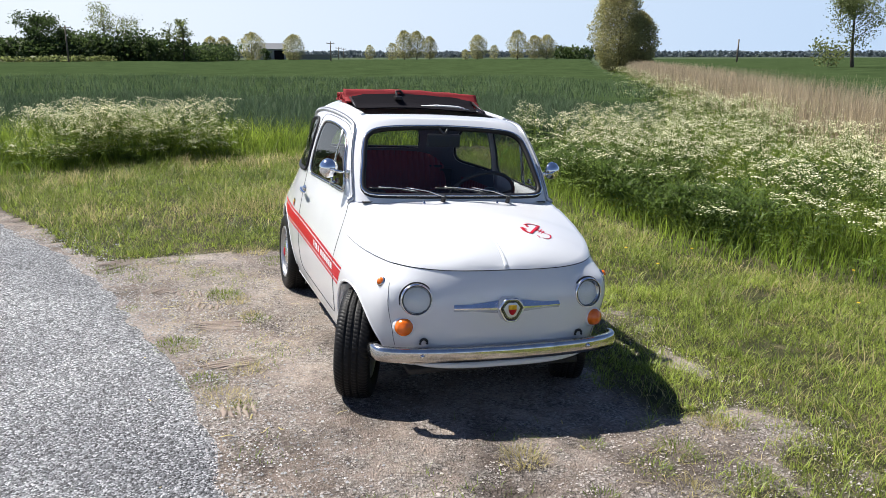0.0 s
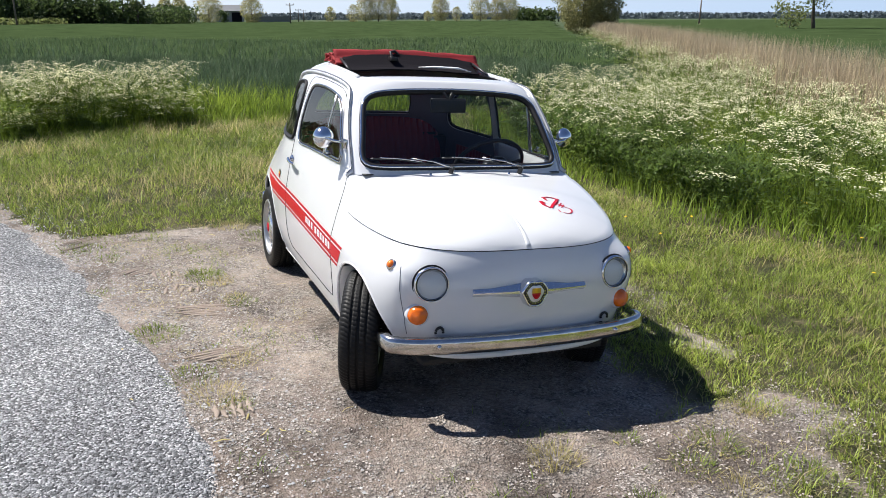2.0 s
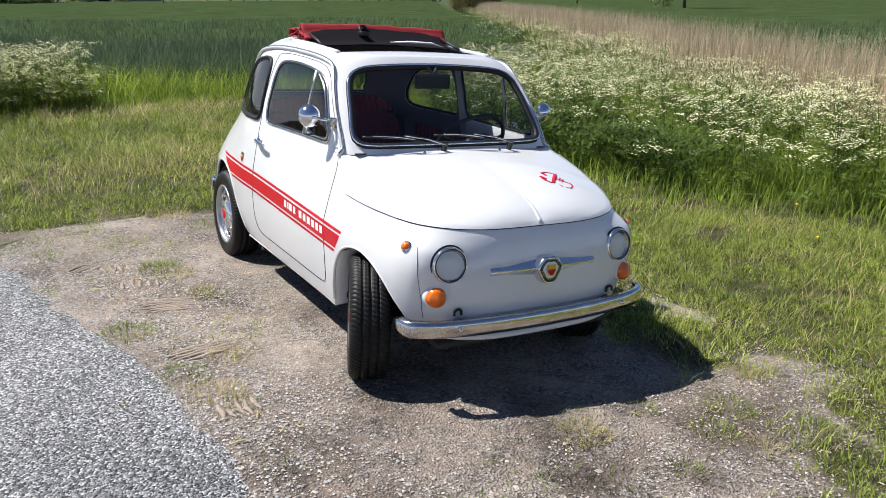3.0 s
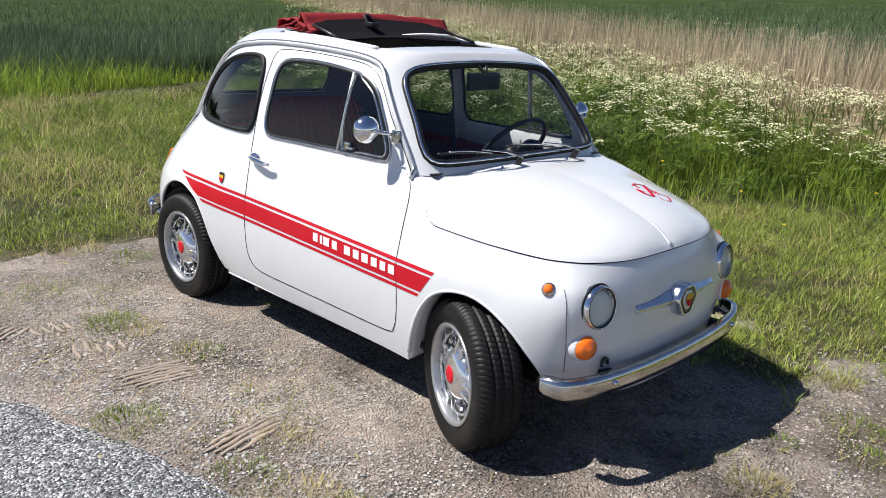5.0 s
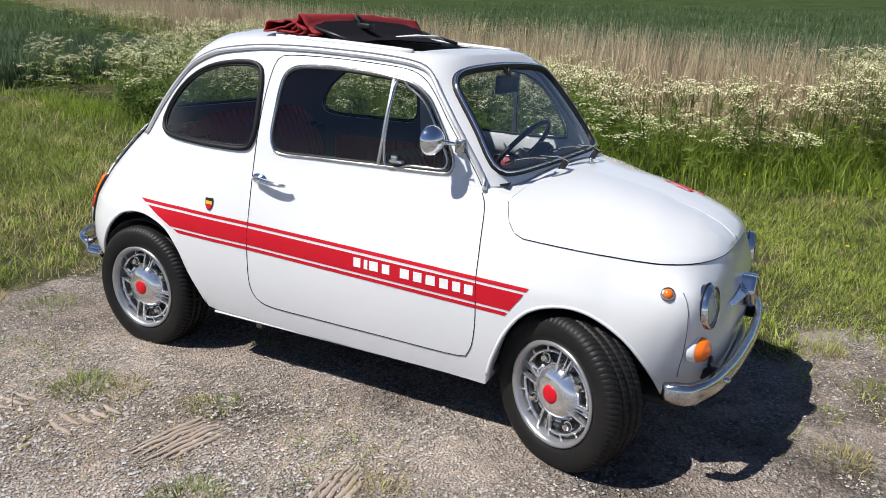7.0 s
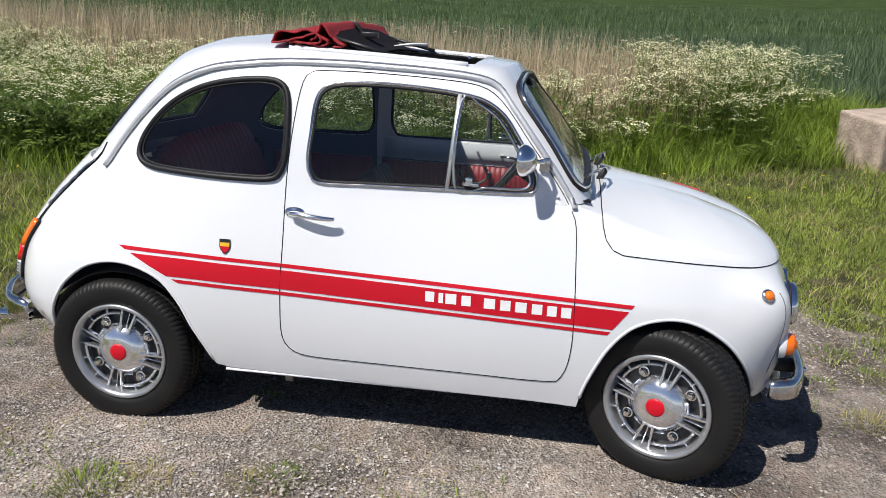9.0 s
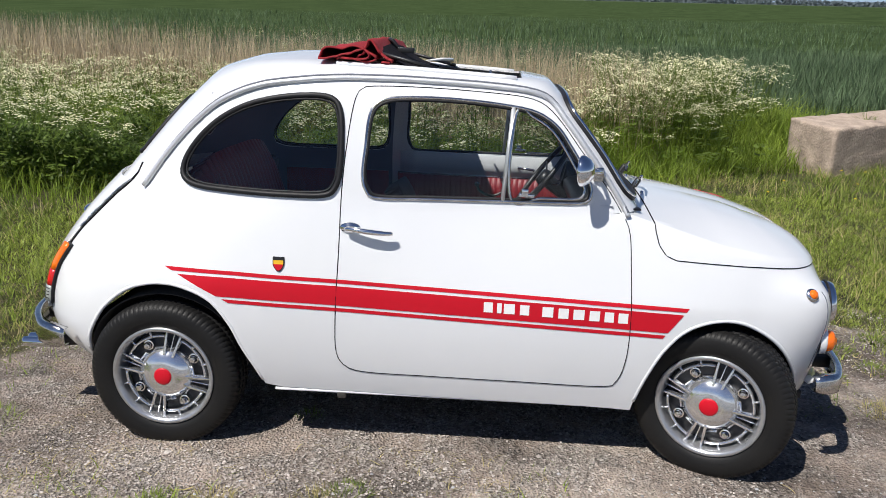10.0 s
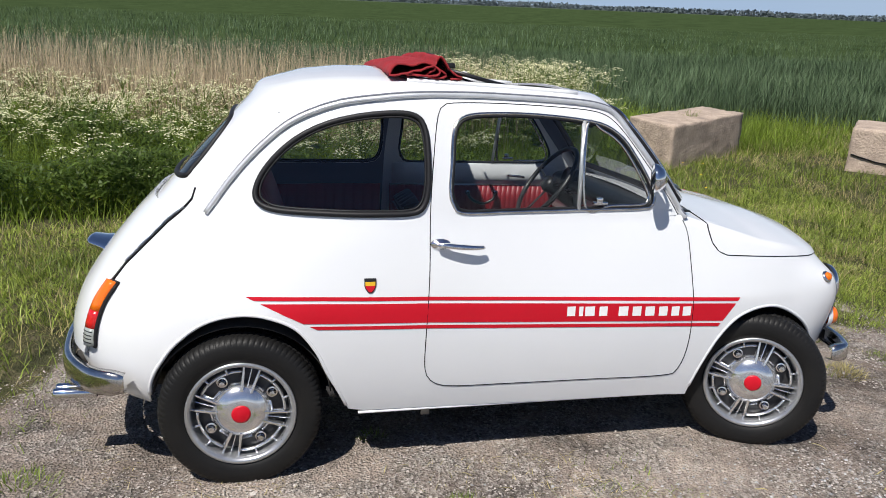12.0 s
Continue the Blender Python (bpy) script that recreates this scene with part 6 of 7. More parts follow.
blades("dry_grass", P[~sel], H[~sel] * 1.1, (0.0014 + 0.0014 * rs.rand(len(x)))[~sel] * (1 + far[~sel]), 1.2, GRASS_DRY, "straw-coloured dead grass among the turf", "grass", 15)

# rough olive grass further along the verge, round the blocks
x, y = scatter(120000, 2.0, 11.0, -12.0, -1.0, 311, lambda x, y, r: (grass_mask(x, y) > 0.5) & ~((x < 7.0) & (y > -4.0)) & ~crop_mask(x, y) & (r < 0.35 + 0.65 * clump_density(x, y, 93)))
rs = np.random.RandomState(312)
H = (0.05 + 0.11 * rs.rand(len(x)) ** 1.6) * (0.6 + 1.0 * fbm(x, y, 0.8, 313))
sel = rs.rand(len(x)) < 0.45 + 0.5 * (fbm(x, y, 1.0, 314) > 0.5)
P = stand(x, y)
W = 0.0024 + 0.0030 * rs.rand(len(x))
blades("rough_grass", P[sel], H[sel], W[sel], 1.0, GRASS, "rough olive grass round the concrete blocks", "grass", 315)
blades("rough_dry_grass", P[~sel], H[~sel], W[~sel] * 0.8, 1.2, GRASS_DRY, "straw-coloured dead grass round the concrete blocks", "grass", 316)

# clumps of young grass whose blades spread from the root
def clumps(name, n, x0, x1, y0, y1, seed, per, rad, h, w, label, keep, material):
    cx, cy = scatter(n, x0, x1, y0, y1, seed, keep)
    rs = np.random.RandomState(seed + 1)
    m = len(cx) * per
    a, d = rs.rand(m) * 6.283, np.sqrt(rs.rand(m))
    size = np.repeat(0.6 + 0.8 * rs.rand(len(cx)), per)
    X, Y = np.repeat(cx, per) + np.cos(a) * d * rad * size, np.repeat(cy, per) + np.sin(a) * d * rad * size
    H = h * (0.45 + 0.75 * rs.rand(m)) * size * (1.1 - 0.5 * d)
    blades(name, stand(X, Y, -0.004), H, w * (0.6 + 0.8 * rs.rand(m)), 0.9, material, label, "grass", seed + 2, 2, 0.5, a + rs.randn(m) * 0.5)


def clump_keep(x, y, r):
    g = grass_mask(x, y)
    return (g > 0.12) & (r < 0.25 + 0.75 * g) & (fbm(x, y, 0.45, 96) > 0.40 - 0.1 * g) & ~tall_mask(x, y)


clumps("young_grass", 15000, 0.2, 4.2, -3.6, 1.4, 331, 9, 0.038, 0.056, 0.0022, "clumps of bright young grass on the verge", clump_keep, GRASS_BRIGHT)
clumps("young_grass_north", 6500, -4.4, 2.6, 3.0, 8.6, 334, 8, 0.055, 0.070, 0.0036, "clumps of bright young grass behind the car", clump_keep, GRASS_BRIGHT)
clumps("young_grass_east", 5000, 1.0, 7.0, 1.0, 4.0, 337, 8, 0.05, 0.085, 0.0030, "clumps of bright young grass beside the bank", clump_keep, GRASS_BRIGHT)

# sparse grass that grows out of the gravel
x, y = scatter(60000, -2.6, 2.6, -3.6, 4.2, 17, lambda x, y, r: (r < np.clip((fbm(x, y, 0.55, 18) - 0.55 + 0.05 * np.clip(y, 0, 3)) * 4, 0, 1)) & (x > road_edge(y) + 0.03) & ~((np.abs(x) < 0.62) & (y > -0.3) & (y < 2.2)))
rs = np.random.RandomState(19)
blades("sparse_grass", stand(x, y), 0.015 + 0.040 * rs.rand(len(x)), 0.0014 + 0.0016 * rs.rand(len(x)), 1.1, GRASS, "thin low grass growing through gravel", "grass", 20)

# matted dead grass lying on the dirt
x, y = scatter(60000, -2.4, 2.4, -3.4, 3.9, 317, lambda x, y, r: (r < np.clip((fbm(x, y, 0.7, 318) - 0.53) * 5, 0, 0.7)) & (x > road_edge(y) + 0.05) & ~((np.abs(x) < 0.62) & (y > -0.3) & (y < 2.2)))
rs = np.random.RandomState(319)
blades("matted_grass", stand(x, y, 0.0), 0.010 + 0.016 * rs.rand(len(x)), 0.0009 + 0.0010 * rs.rand(len(x)), 2.6, GRASS_DRY, "matted straw-coloured grass lying on the dirt", "grass", 320)

# lush tall grass on the banks
def tall_keep(x, y, r):
    return tall_mask(x, y) & ~crop_mask(x, y) & (r < 0.35 + 0.65 * fbm(x, y, 0.5, 23)) & ((ditch(x, y) < -0.7) | (ditch(x, y) > 1.2))


def tall_grass(n, x0, x1, y0, y1, seed, hs, name, label):
    x, y = scatter(n, x0, x1, y0, y1, seed, tall_keep)
    rs = np.random.RandomState(seed + 1)
    d = np.where(y < 7.2, x - np.interp(y, BANK_Y, BANK_X), y - np.interp(x, NORTH_X, NORTH_Y))
    edge = np.clip(d / 0.9, 0.0, 1)
    H = (0.14 + 0.40 * rs.rand(len(x)) ** 1.3) * (0.40 + 0.60 * edge) * (0.75 + 0.5 * fbm(x, y, 0.9, 26)) * hs
    blades(name, stand(x, y), H, (0.0026 + 0.0036 * rs.rand(len(x))) * (1 + np.clip(y - 7, 0, 4) * 0.15), 0.65, GRASS_TALL, label, "grass", seed + 2, 2)


tall_grass(95000, 2.3, 8.5, -6.0, 8.5, 24, 1.05, "tall_grass", "lush tall green grass on the bank")
tall_grass(75000, -9.0, 4.5, 7.8, 11.8, 34, 1.5, "field_edge_grass", "lush tall green grass before the wheat")
tall_grass(20000, -18.0, -9.0, 8.5, 14, 36, 1.2, "far_verge_grass", "tall green grass before the wheat")
tall_grass(26000, 6.0, 15.0, 2.0, 14, 38, 1.2, "ditch_grass", "rough green grass by the ditch")
tall_grass(26000, 5.5, 10.5, -14, -3.0, 39, 0.8, "block_grass", "tall green grass round the concrete blocks")
x, y = scatter(60000, -14, 30, -3.5, 60, 28, lambda x, y, r: (ditch(x, y) > -3.6) & (ditch(x, y) < 3.2) & ((y > 9) | (ditch(x, y) < 3)) & (x > 5) & tall_mask(x, y) & (r < 0.4))
blades("bank_grass", stand(x, y), 0.25 + 0.4 * np.random.RandomState(29).rand(len(x)), np.full(len(x), 0.006), 0.7, GRASS_TALL, "rough green grass along the ditch", "grass", 30, 2)

x, y = scatter(16000, 4.3, 8.6, -3.2, -0.2, 360, lambda x, y, r: (x > np.interp(y, BANK_Y, BANK_X) - 0.1) & ~((y < -2.45) & (x < 6.4)) & ~crop_mask(x, y) & (r < 0.3 + 0.7 * fbm(x, y, 0.4, 361)))
rs = np.random.RandomState(362)
blades("ditch_end_grass", stand(x, y), (0.25 + 0.40 * rs.rand(len(x))) * np.clip(0.45 + (x - np.interp(y, BANK_Y, BANK_X)) * 0.6, 0.45, 1.15), 0.0035 + 0.004 * rs.rand(len(x)), 0.8, GRASS_TALL, "lush tall green grass beside the concrete block", "grass", 363, 3)

# dark leafy weeds on the bank: many small leaves up unseen stems
x, y = scatter(90000, 3.0, 6.4, 1.6, 7.5, 364, lambda x, y, r: (x > np.interp(y, BANK_Y, BANK_X) + 0.35) & (ditch(x, y) < -0.6) & (r < np.clip((fbm(x, y, 0.75, 365) - 0.44) * 4.5, 0, 1) * np.clip((y - 1.6) / 1.2, 0, 1)))
rs = np.random.RandomState(366)
top = 0.22 + 0.42 * fbm(x, y, 0.45, 367)
blades("bank_weeds", stand(x, y, top * rs.rand(len(x)) ** 0.6), 0.035 + 0.05 * rs.rand(len(x)), 0.007 + 0.007 * rs.rand(len(x)), 2.2, WEED_LEAF, "dark green leafy weeds on the bank", "weeds", 368, 3)

# dry reeds in the ditch
n = 46000
rs = np.random.RandomState(31)
s = -2.0 + 148 * rs.rand(n) ** 2.0
q = np.clip(rs.randn(n) * 0.62 + 0.35, -1.0, 1.9)
x, y = 6.5 + 0.48 * s + 0.877 * q, 0.877 * s - 0.48 * q
k = (x > 4.6) & (y > -1.25) & (rs.rand(n) < np.clip((s + 1.5) / 1.7, 0.0, 1))
x, y, s = x[k], y[k], s[k]
H = (0.85 + 0.55 * rs.rand(len(x))) * np.interp(s, [-2, 0, 30, 150], [0.85, 1.0, 1.1, 1.1])
blades("dry_reeds", stand(x, y, -0.05), H, 0.0035 + 0.003 * rs.rand(len(x)) + s * 0.00012, 0.22, REED, "tall straw-coloured dead reeds in the ditch", "reeds", 32, 2)


# cow parsley: stems, lacy leaves, flat white flower heads
def parsley(name, X, Y, seed, hmin, hmax, heads, material_set, label, big=1.0):
    rs = np.random.RandomState(seed)
    SV, SF, FV, FF, LV, LF = [], [], [], [], [], []
    for px, py in zip(X, Y):
        pz = float(uneven(px, py))
        h = hmin + (hmax - hmin) * rs.rand()
        lean = rs.randn(2) * 0.10
        nh = rs.randint(heads[0], heads[1] + 1)
        top = np.array([px + lean[0] * h, py + lean[1] * h, pz + h])
        base = np.array([px, py, pz])
        segs = [(base, base + (top - base) * 0.72, 0.0035)]
        fork = base + (top - base) * (0.45 + 0.3 * rs.rand())
        for k in range(nh):
            a = rs.rand() * 6.283
            r = (0.04 + 0.13 * rs.rand()) * big
            tip = top + np.array([math.cos(a) * r, math.sin(a) * r, -0.16 * rs.rand() * h])
            segs.append((lerp(fork, base + (top - base) * 0.72, rs.rand()), tip, 0.0022))
            R = (0.026 + 0.024 * rs.rand()) * big
            tilt = rs.randn(2) * 0.42
            m = rs.randint(9, 15)
            for f in range(m):
                rr, b = R * math.sqrt((f + 0.4) / m), f * 2.4 + a
                c = tip + np.array([math.cos(b) * rr, math.sin(b) * rr, (rr / R) ** 2 * -0.016 + tilt[0] * math.cos(b) * rr + tilt[1] * math.sin(b) * rr])
                w = (0.0060 + 0.0042 * rs.rand()) * big
                o = len(FV)
                th = rs.rand() * 6.28
                FV += [c + np.array([math.cos(th + j * 1.5708) * w, math.sin(th + j * 1.5708) * w, rs.randn() * 0.0015]) for j in range(4)]
                FF += [(o, o + 1, o + 2), (o, o + 2, o + 3)]
        for a, b, r in segs:
            o = len(SV)
            for e in (a, b):
                SV += [e + np.array([math.cos(j * 2.094) * r, math.sin(j * 2.094) * r, 0]) for j in range(3)]
            for j in range(3):
                SF += [(o + j, o + (j + 1) % 3, o + 3 + (j + 1) % 3), (o + j, o + 3 + (j + 1) % 3, o + 3 + j)]
        for k in range(rs.randint(3, 6)):
            a, t = rs.rand() * 6.283, 0.1 + 0.6 * rs.rand()
            c0 = base + (top - base) * t
            ln = (0.14 + 0.12 * rs.rand()) * big
            for j in range(5):
                u = 0.25 + 0.75 * j / 4
                for sg in (-1, 1):
                    c = c0 + np.array([math.cos(a) * ln * u, math.sin(a) * ln * u, 0.05 * u - 0.10 * u * u])
                    w = ln * 0.42 * (1.15 - u)
                    b = a + sg * 1.1
                    d = np.array([math.cos(b) * w, math.sin(b) * w, -0.02 * rs.rand()])
                    e = np.array([-math.sin(b), math.cos(b), 0]) * w * 0.22
                    o = len(LV)
                    LV += [c, c + d * 0.55 + e, c + d, c + d * 0.55 - e]
                    LF += [(o, o + 1, o + 2), (o, o + 2, o + 3)]
    place(raw_mesh(name + "_heads", FV, FF), material_set[0], label, "flowers", "stuff", False)
    place(raw_mesh(name + "_stems", SV, SF), material_set[1], "thin green stems of white wildflowers", "stems", "stuff", False)
    place(raw_mesh(name + "_leaves", LV, LF), material_set[1], "feathery green leaves of white wildflowers", "leaves", "stuff", False)


def off_blocks(x, y):
    """Clear of the open ground round the concrete blocks."""
    return ~((y < -2.0) | ((y < -1.4) & (x < 6.2)))


def east_keep(x, y, r):
    d = ditch(x, y)
    inb = off_blocks(x, y) & (x > np.interp(y, BANK_Y, BANK_X) + 0.25) & (d < -0.35) & ~crop_mask(x, y)
    r = r * np.where((y > 2.0) & (y < 4.6) & (x < 5.6), 2.0, 1.0)
    return inb & (r < np.clip((fbm(x, y, 1.4, 41) - 0.26) * 3.2, 0.08, 1) * np.clip((x - np.interp(y, BANK_Y, BANK_X)) * 1.1, 0.2, 1))


x, y = scatter(4000, 2.4, 15, -3.0, 14, 42, east_keep)
parsley("cow_parsley", x, y, 43, 0.35, 0.92, (5, 10), (PETAL, PARSLEY_LEAF), "lacy white wildflower heads on the bank", 1.35)
x, y = scatter(1500, -9.0, 0.0, 8.3, 10.8, 44, lambda x, y, r: tall_mask(x, y) & (((x > -3.3) & (x < -0.5)) | (r < 0.10)) & (r < 0.9))
parsley("bank_parsley", x, y, 45, 0.22, 0.95, (5, 9), (PETAL, PARSLEY_LEAF), "lacy white wildflower heads before the field", 1.4)
x, y = scatter(700, 5.0, 14, -3.8, 12, 46, lambda x, y, r: (ditch(x, y) > 0.9) & (ditch(x, y) < 2.6) & (r < 0.75 * (1 - 0.05 * np.clip(y, 0, 12))) & off_blocks(x, y))
parsley("ditch_parsley", x, y, 47, 0.75, 1.15, (4, 9), (PETAL, PARSLEY_LEAF), "tall white wildflower heads beyond the ditch", 1.3)
x, y = scatter(620, 4.9, 10.5, -2.5, -0.3, 346, lambda x, y, r: (ditch(x, y) > -0.6) & (ditch(x, y) < 3.0) & ~((y < -1.7) & (x < 6.6)) & (r < 0.35 + 0.65 * fbm(x, y, 0.8, 345)))
parsley("ditch_end_parsley", x, y, 347, 0.55, 1.15, (5, 11), (PETAL, PARSLEY_LEAF), "tall white wildflower clump at the end of the reeds", 1.35)
rs = np.random.RandomState(48)
s = 12 + 60 * rs.rand(520) ** 1.4
q = -1.2 + rs.randn(520) * 0.9
parsley("far_parsley", 6.5 + 0.48 * s + 0.877 * q, 0.877 * s - 0.48 * q, 49, 0.5, 0.9, (4, 7), (PETAL, PARSLEY_LEAF), "pale wildflower heads along the ditch", 1.8)


# ---- wheat ----
def wheat(name, n, x0, x1, y0, y1, seed, w, label):
    rs = np.random.RandomState(seed)
    x, y = scatter(n, x0, x1, y0, y1, seed, lambda x, y, r: crop_mask(x, y))
    P = stand(x, y, 0.10)
    H = 0.42 + 0.16 * np.random.RandomState(seed + 1).rand(len(x)) + 0.10 * (fbm(x, y, 3.0, 51) - 0.5)
    blades(name, P, H, w * (0.7 + 0.6 * rs.rand(n)[:len(x)]), 0.45, WHEAT, label, "wheat", seed + 2, 2)


wheat("wheat_near_west", 55000, -16, 11, 10.5, 22, 101, 0.0100, "dense blue-green young wheat")
wheat("wheat_mid_west", 24000, -40, 22, 22, 48, 102, 0.016, "dense blue-green young wheat")
wheat("wheat_near_east", 60000, 8.5, 22, -22, 9, 103, 0.0110, "dense blue-green young wheat")
wheat("wheat_mid_east", 24000, 22, 55, -50, 25, 104, 0.017, "dense blue-green young wheat")
def edge_wheat(name, n, x0, x1, y0, y1, seed):
    """Blades that stand from the soil up along the field's edge."""
    x, y = scatter(n, x0, x1, y0, y1, seed, lambda x, y, r: crop_mask(x, y) & ~(crop_mask(x - 1.1, y) & crop_mask(x, y - 1.1) & crop_mask(x + 1.1, y)))
    rs = np.random.RandomState(seed + 1)
    blades(name, stand(x, y), 0.45 + 0.18 * rs.rand(len(x)), 0.005 + 0.005 * rs.rand(len(x)), 0.4, WHEAT, "young wheat at the edge of the field", "wheat", seed + 2, 2)


edge_wheat("wheat_edge_west", 130000, -16, 12, 10.4, 19, 131)
edge_wheat("wheat_edge_east", 130000, 8.5, 16, -16, 12, 134)
def inner_crop(x, y):
    return crop_mask(x - 0.45, y) & crop_mask(x, y - 0.45) & crop_mask(x + 0.45, y) & crop_mask(x, y + 0.45)


# closed canopy of the crop: a rough sheet at ear height that runs to the far hedges
def canopy(name, X, Y, keep):
    XX, YY = np.meshgrid(X, Y)
    d = np.hypot(XX, YY)
    zz = gz(XX, YY) + 0.17 + 0.23 * np.clip(d / 60 - 0.15, 0, 1) + 0.06 * np.clip(d / 40 - 0.2, 0, 1.6) + (fbm(XX, YY, 0.8, 53) - 0.5) * 0.10 + (vnoise(XX, YY, 0.23, 54) - 0.5) * 0.09 + (fbm(XX, YY, 14, 55) - 0.5) * 0.12
    V = np.column_stack([XX.ravel(), YY.ravel(), zz.ravel()])
    nx, ny = len(X), len(Y)
    i = np.arange(nx * ny).reshape(ny, nx)
    Fq = np.column_stack([i[:-1, :-1].ravel(), i[:-1, 1:].ravel(), i[1:, 1:].ravel(), i[1:, :-1].ravel()])
    c = V[Fq].mean(1)
    return place(raw_mesh(name, V, Fq[keep(c[:, 0], c[:, 1])]), CROP, "closed green canopy of the wheat field", "wheat", "stuff")


CROP = mat("wheat_canopy", (0.054, 0.080, 0.033), 1.0, col2=(0.025, 0.041, 0.016), scale=0.35, bump=0.10, bscale=7, spec=0.0, rvar=0.0)
canopy("wheat_field_west", np.arange(-110, 130, 0.7), np.concatenate([np.arange(11, 40, 0.40), np.arange(40, 260, 2.2)]), lambda x, y: inner_crop(x, y) & (ditch(x, y) < 0))
canopy("wheat_field_east", np.concatenate([np.arange(8.5, 40, 0.42), np.arange(40, 420, 3.5)]), np.concatenate([np.arange(-330, -30, 3.5), np.arange(-30, 20, 0.42), np.arange(20, 230, 2.4)]), lambda x, y: inner_crop(x, y) & (ditch(x, y) > 0))


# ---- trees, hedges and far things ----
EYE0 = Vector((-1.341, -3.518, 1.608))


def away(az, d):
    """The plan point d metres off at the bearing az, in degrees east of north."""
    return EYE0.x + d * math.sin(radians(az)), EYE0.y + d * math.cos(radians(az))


def tree(name, x, y, h, spread, seed, leaf, label, bare=0.25, n=1500, leafsize=0.22, stems=1, fill=1.0, full=False):
    """A tapered trunk with limbs, and a crown of many small leaf clumps with gaps."""
    rs = np.random.RandomState(seed)
    root = tagged(new(name), label, "tree", "field trees")
    root.location = (x, y, float(gz(x, y)))
    bm = bmesh.new()
    tips = []
    for s in range(stems):
        off = np.array([rs.randn() * 0.3, rs.randn() * 0.3, 0]) * (stems > 1)
        ln = rs.randn(2) * 0.04 * h
        top = np.array([off[0] + ln[0], off[1] + ln[1], h * 0.93])
        pts = [lerp(off, top, t) + np.array([math.sin(t * 5 + seed) * 0.012 * h, math.cos(t * 4 + s) * 0.012 * h, 0]) for t in np.linspace(0, 1, 8)]
        r0 = h * 0.022 / math.sqrt(stems)
        tube(bm, pts, [r0 * (1 - 0.93 * t) for t in np.linspace(0, 1, 8)], False, 8)
        for k in range(int(16 / stems) + 6):
            t = bare + (0.95 - bare) * rs.rand()
            b = lerp(off, top, t)
            a = rs.rand() * 6.283
            r = spread * (0.35 + 0.65 * rs.rand()) * math.sqrt(max(0.08, 1 - ((t - bare) / (1.02 - bare) * 2 - 0.85) ** 2 * 0.75))
            e = b + np.array([math.cos(a) * r, math.sin(a) * r, r * (0.35 + 0.7 * rs.rand())])
            mid = lerp(b, e, 0.5) + np.array([0, 0, -0.08 * r])
            tube(bm, [b, mid, e], [r0 * 0.35 * (1.1 - t), r0 * 0.2 * (1.1 - t), r0 * 0.05], False, 5)
            tips += [lerp(b, e, u) for u in (0.45, 0.7, 0.9, 1.0)]
    part("trunk", bm, BARK, root)
    tips = np.array(tips)
    m = int(n * fill)
    if full:
        t, a = rs.rand(m) ** 0.9, rs.rand(m) * 6.283
        rim = spread * np.minimum(1, 0.52 + 1.3 * t) * np.sqrt(np.clip(1 - t ** 2.6, 0.02, 1))
        rim = rim * (0.52 + 0.86 * fbm(a * 1.6 + seed, t * 6, 1.0, seed))
        r = rim * rs.rand(m) ** 0.38
        c = np.column_stack([np.cos(a) * r, np.sin(a) * r, h * (bare + (1 - bare) * t)]) + rs.randn(m, 3) * spread * 0.03
    else:
        c = tips[rs.randint(0, len(tips), m)] + rs.randn(m, 3) * np.array([1, 1, 0.85]) * spread * 0.17
    c = c[c[:, 2] > h * bare * 0.7]
    m = len(c)
    sz = leafsize * (0.5 + rs.rand(m))[:, None]
    u = rs.randn(m, 3)
    u /= np.linalg.norm(u, axis=1)[:, None]
    v = np.cross(u, rs.randn(m, 3))
    v /= np.linalg.norm(v, axis=1)[:, None]
    V = np.stack([c - u * sz * 0.5, c + v * sz * 0.42, c + u * sz * 0.6, c - v * sz * 0.38], 1).reshape(-1, 3)
    Fq = np.arange(m * 4).reshape(m, 4)
    finish("crown", raw_mesh("crown", V, Fq), leaf, root, "", False)
    return root


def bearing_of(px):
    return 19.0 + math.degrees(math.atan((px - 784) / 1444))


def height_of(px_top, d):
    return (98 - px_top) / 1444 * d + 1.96


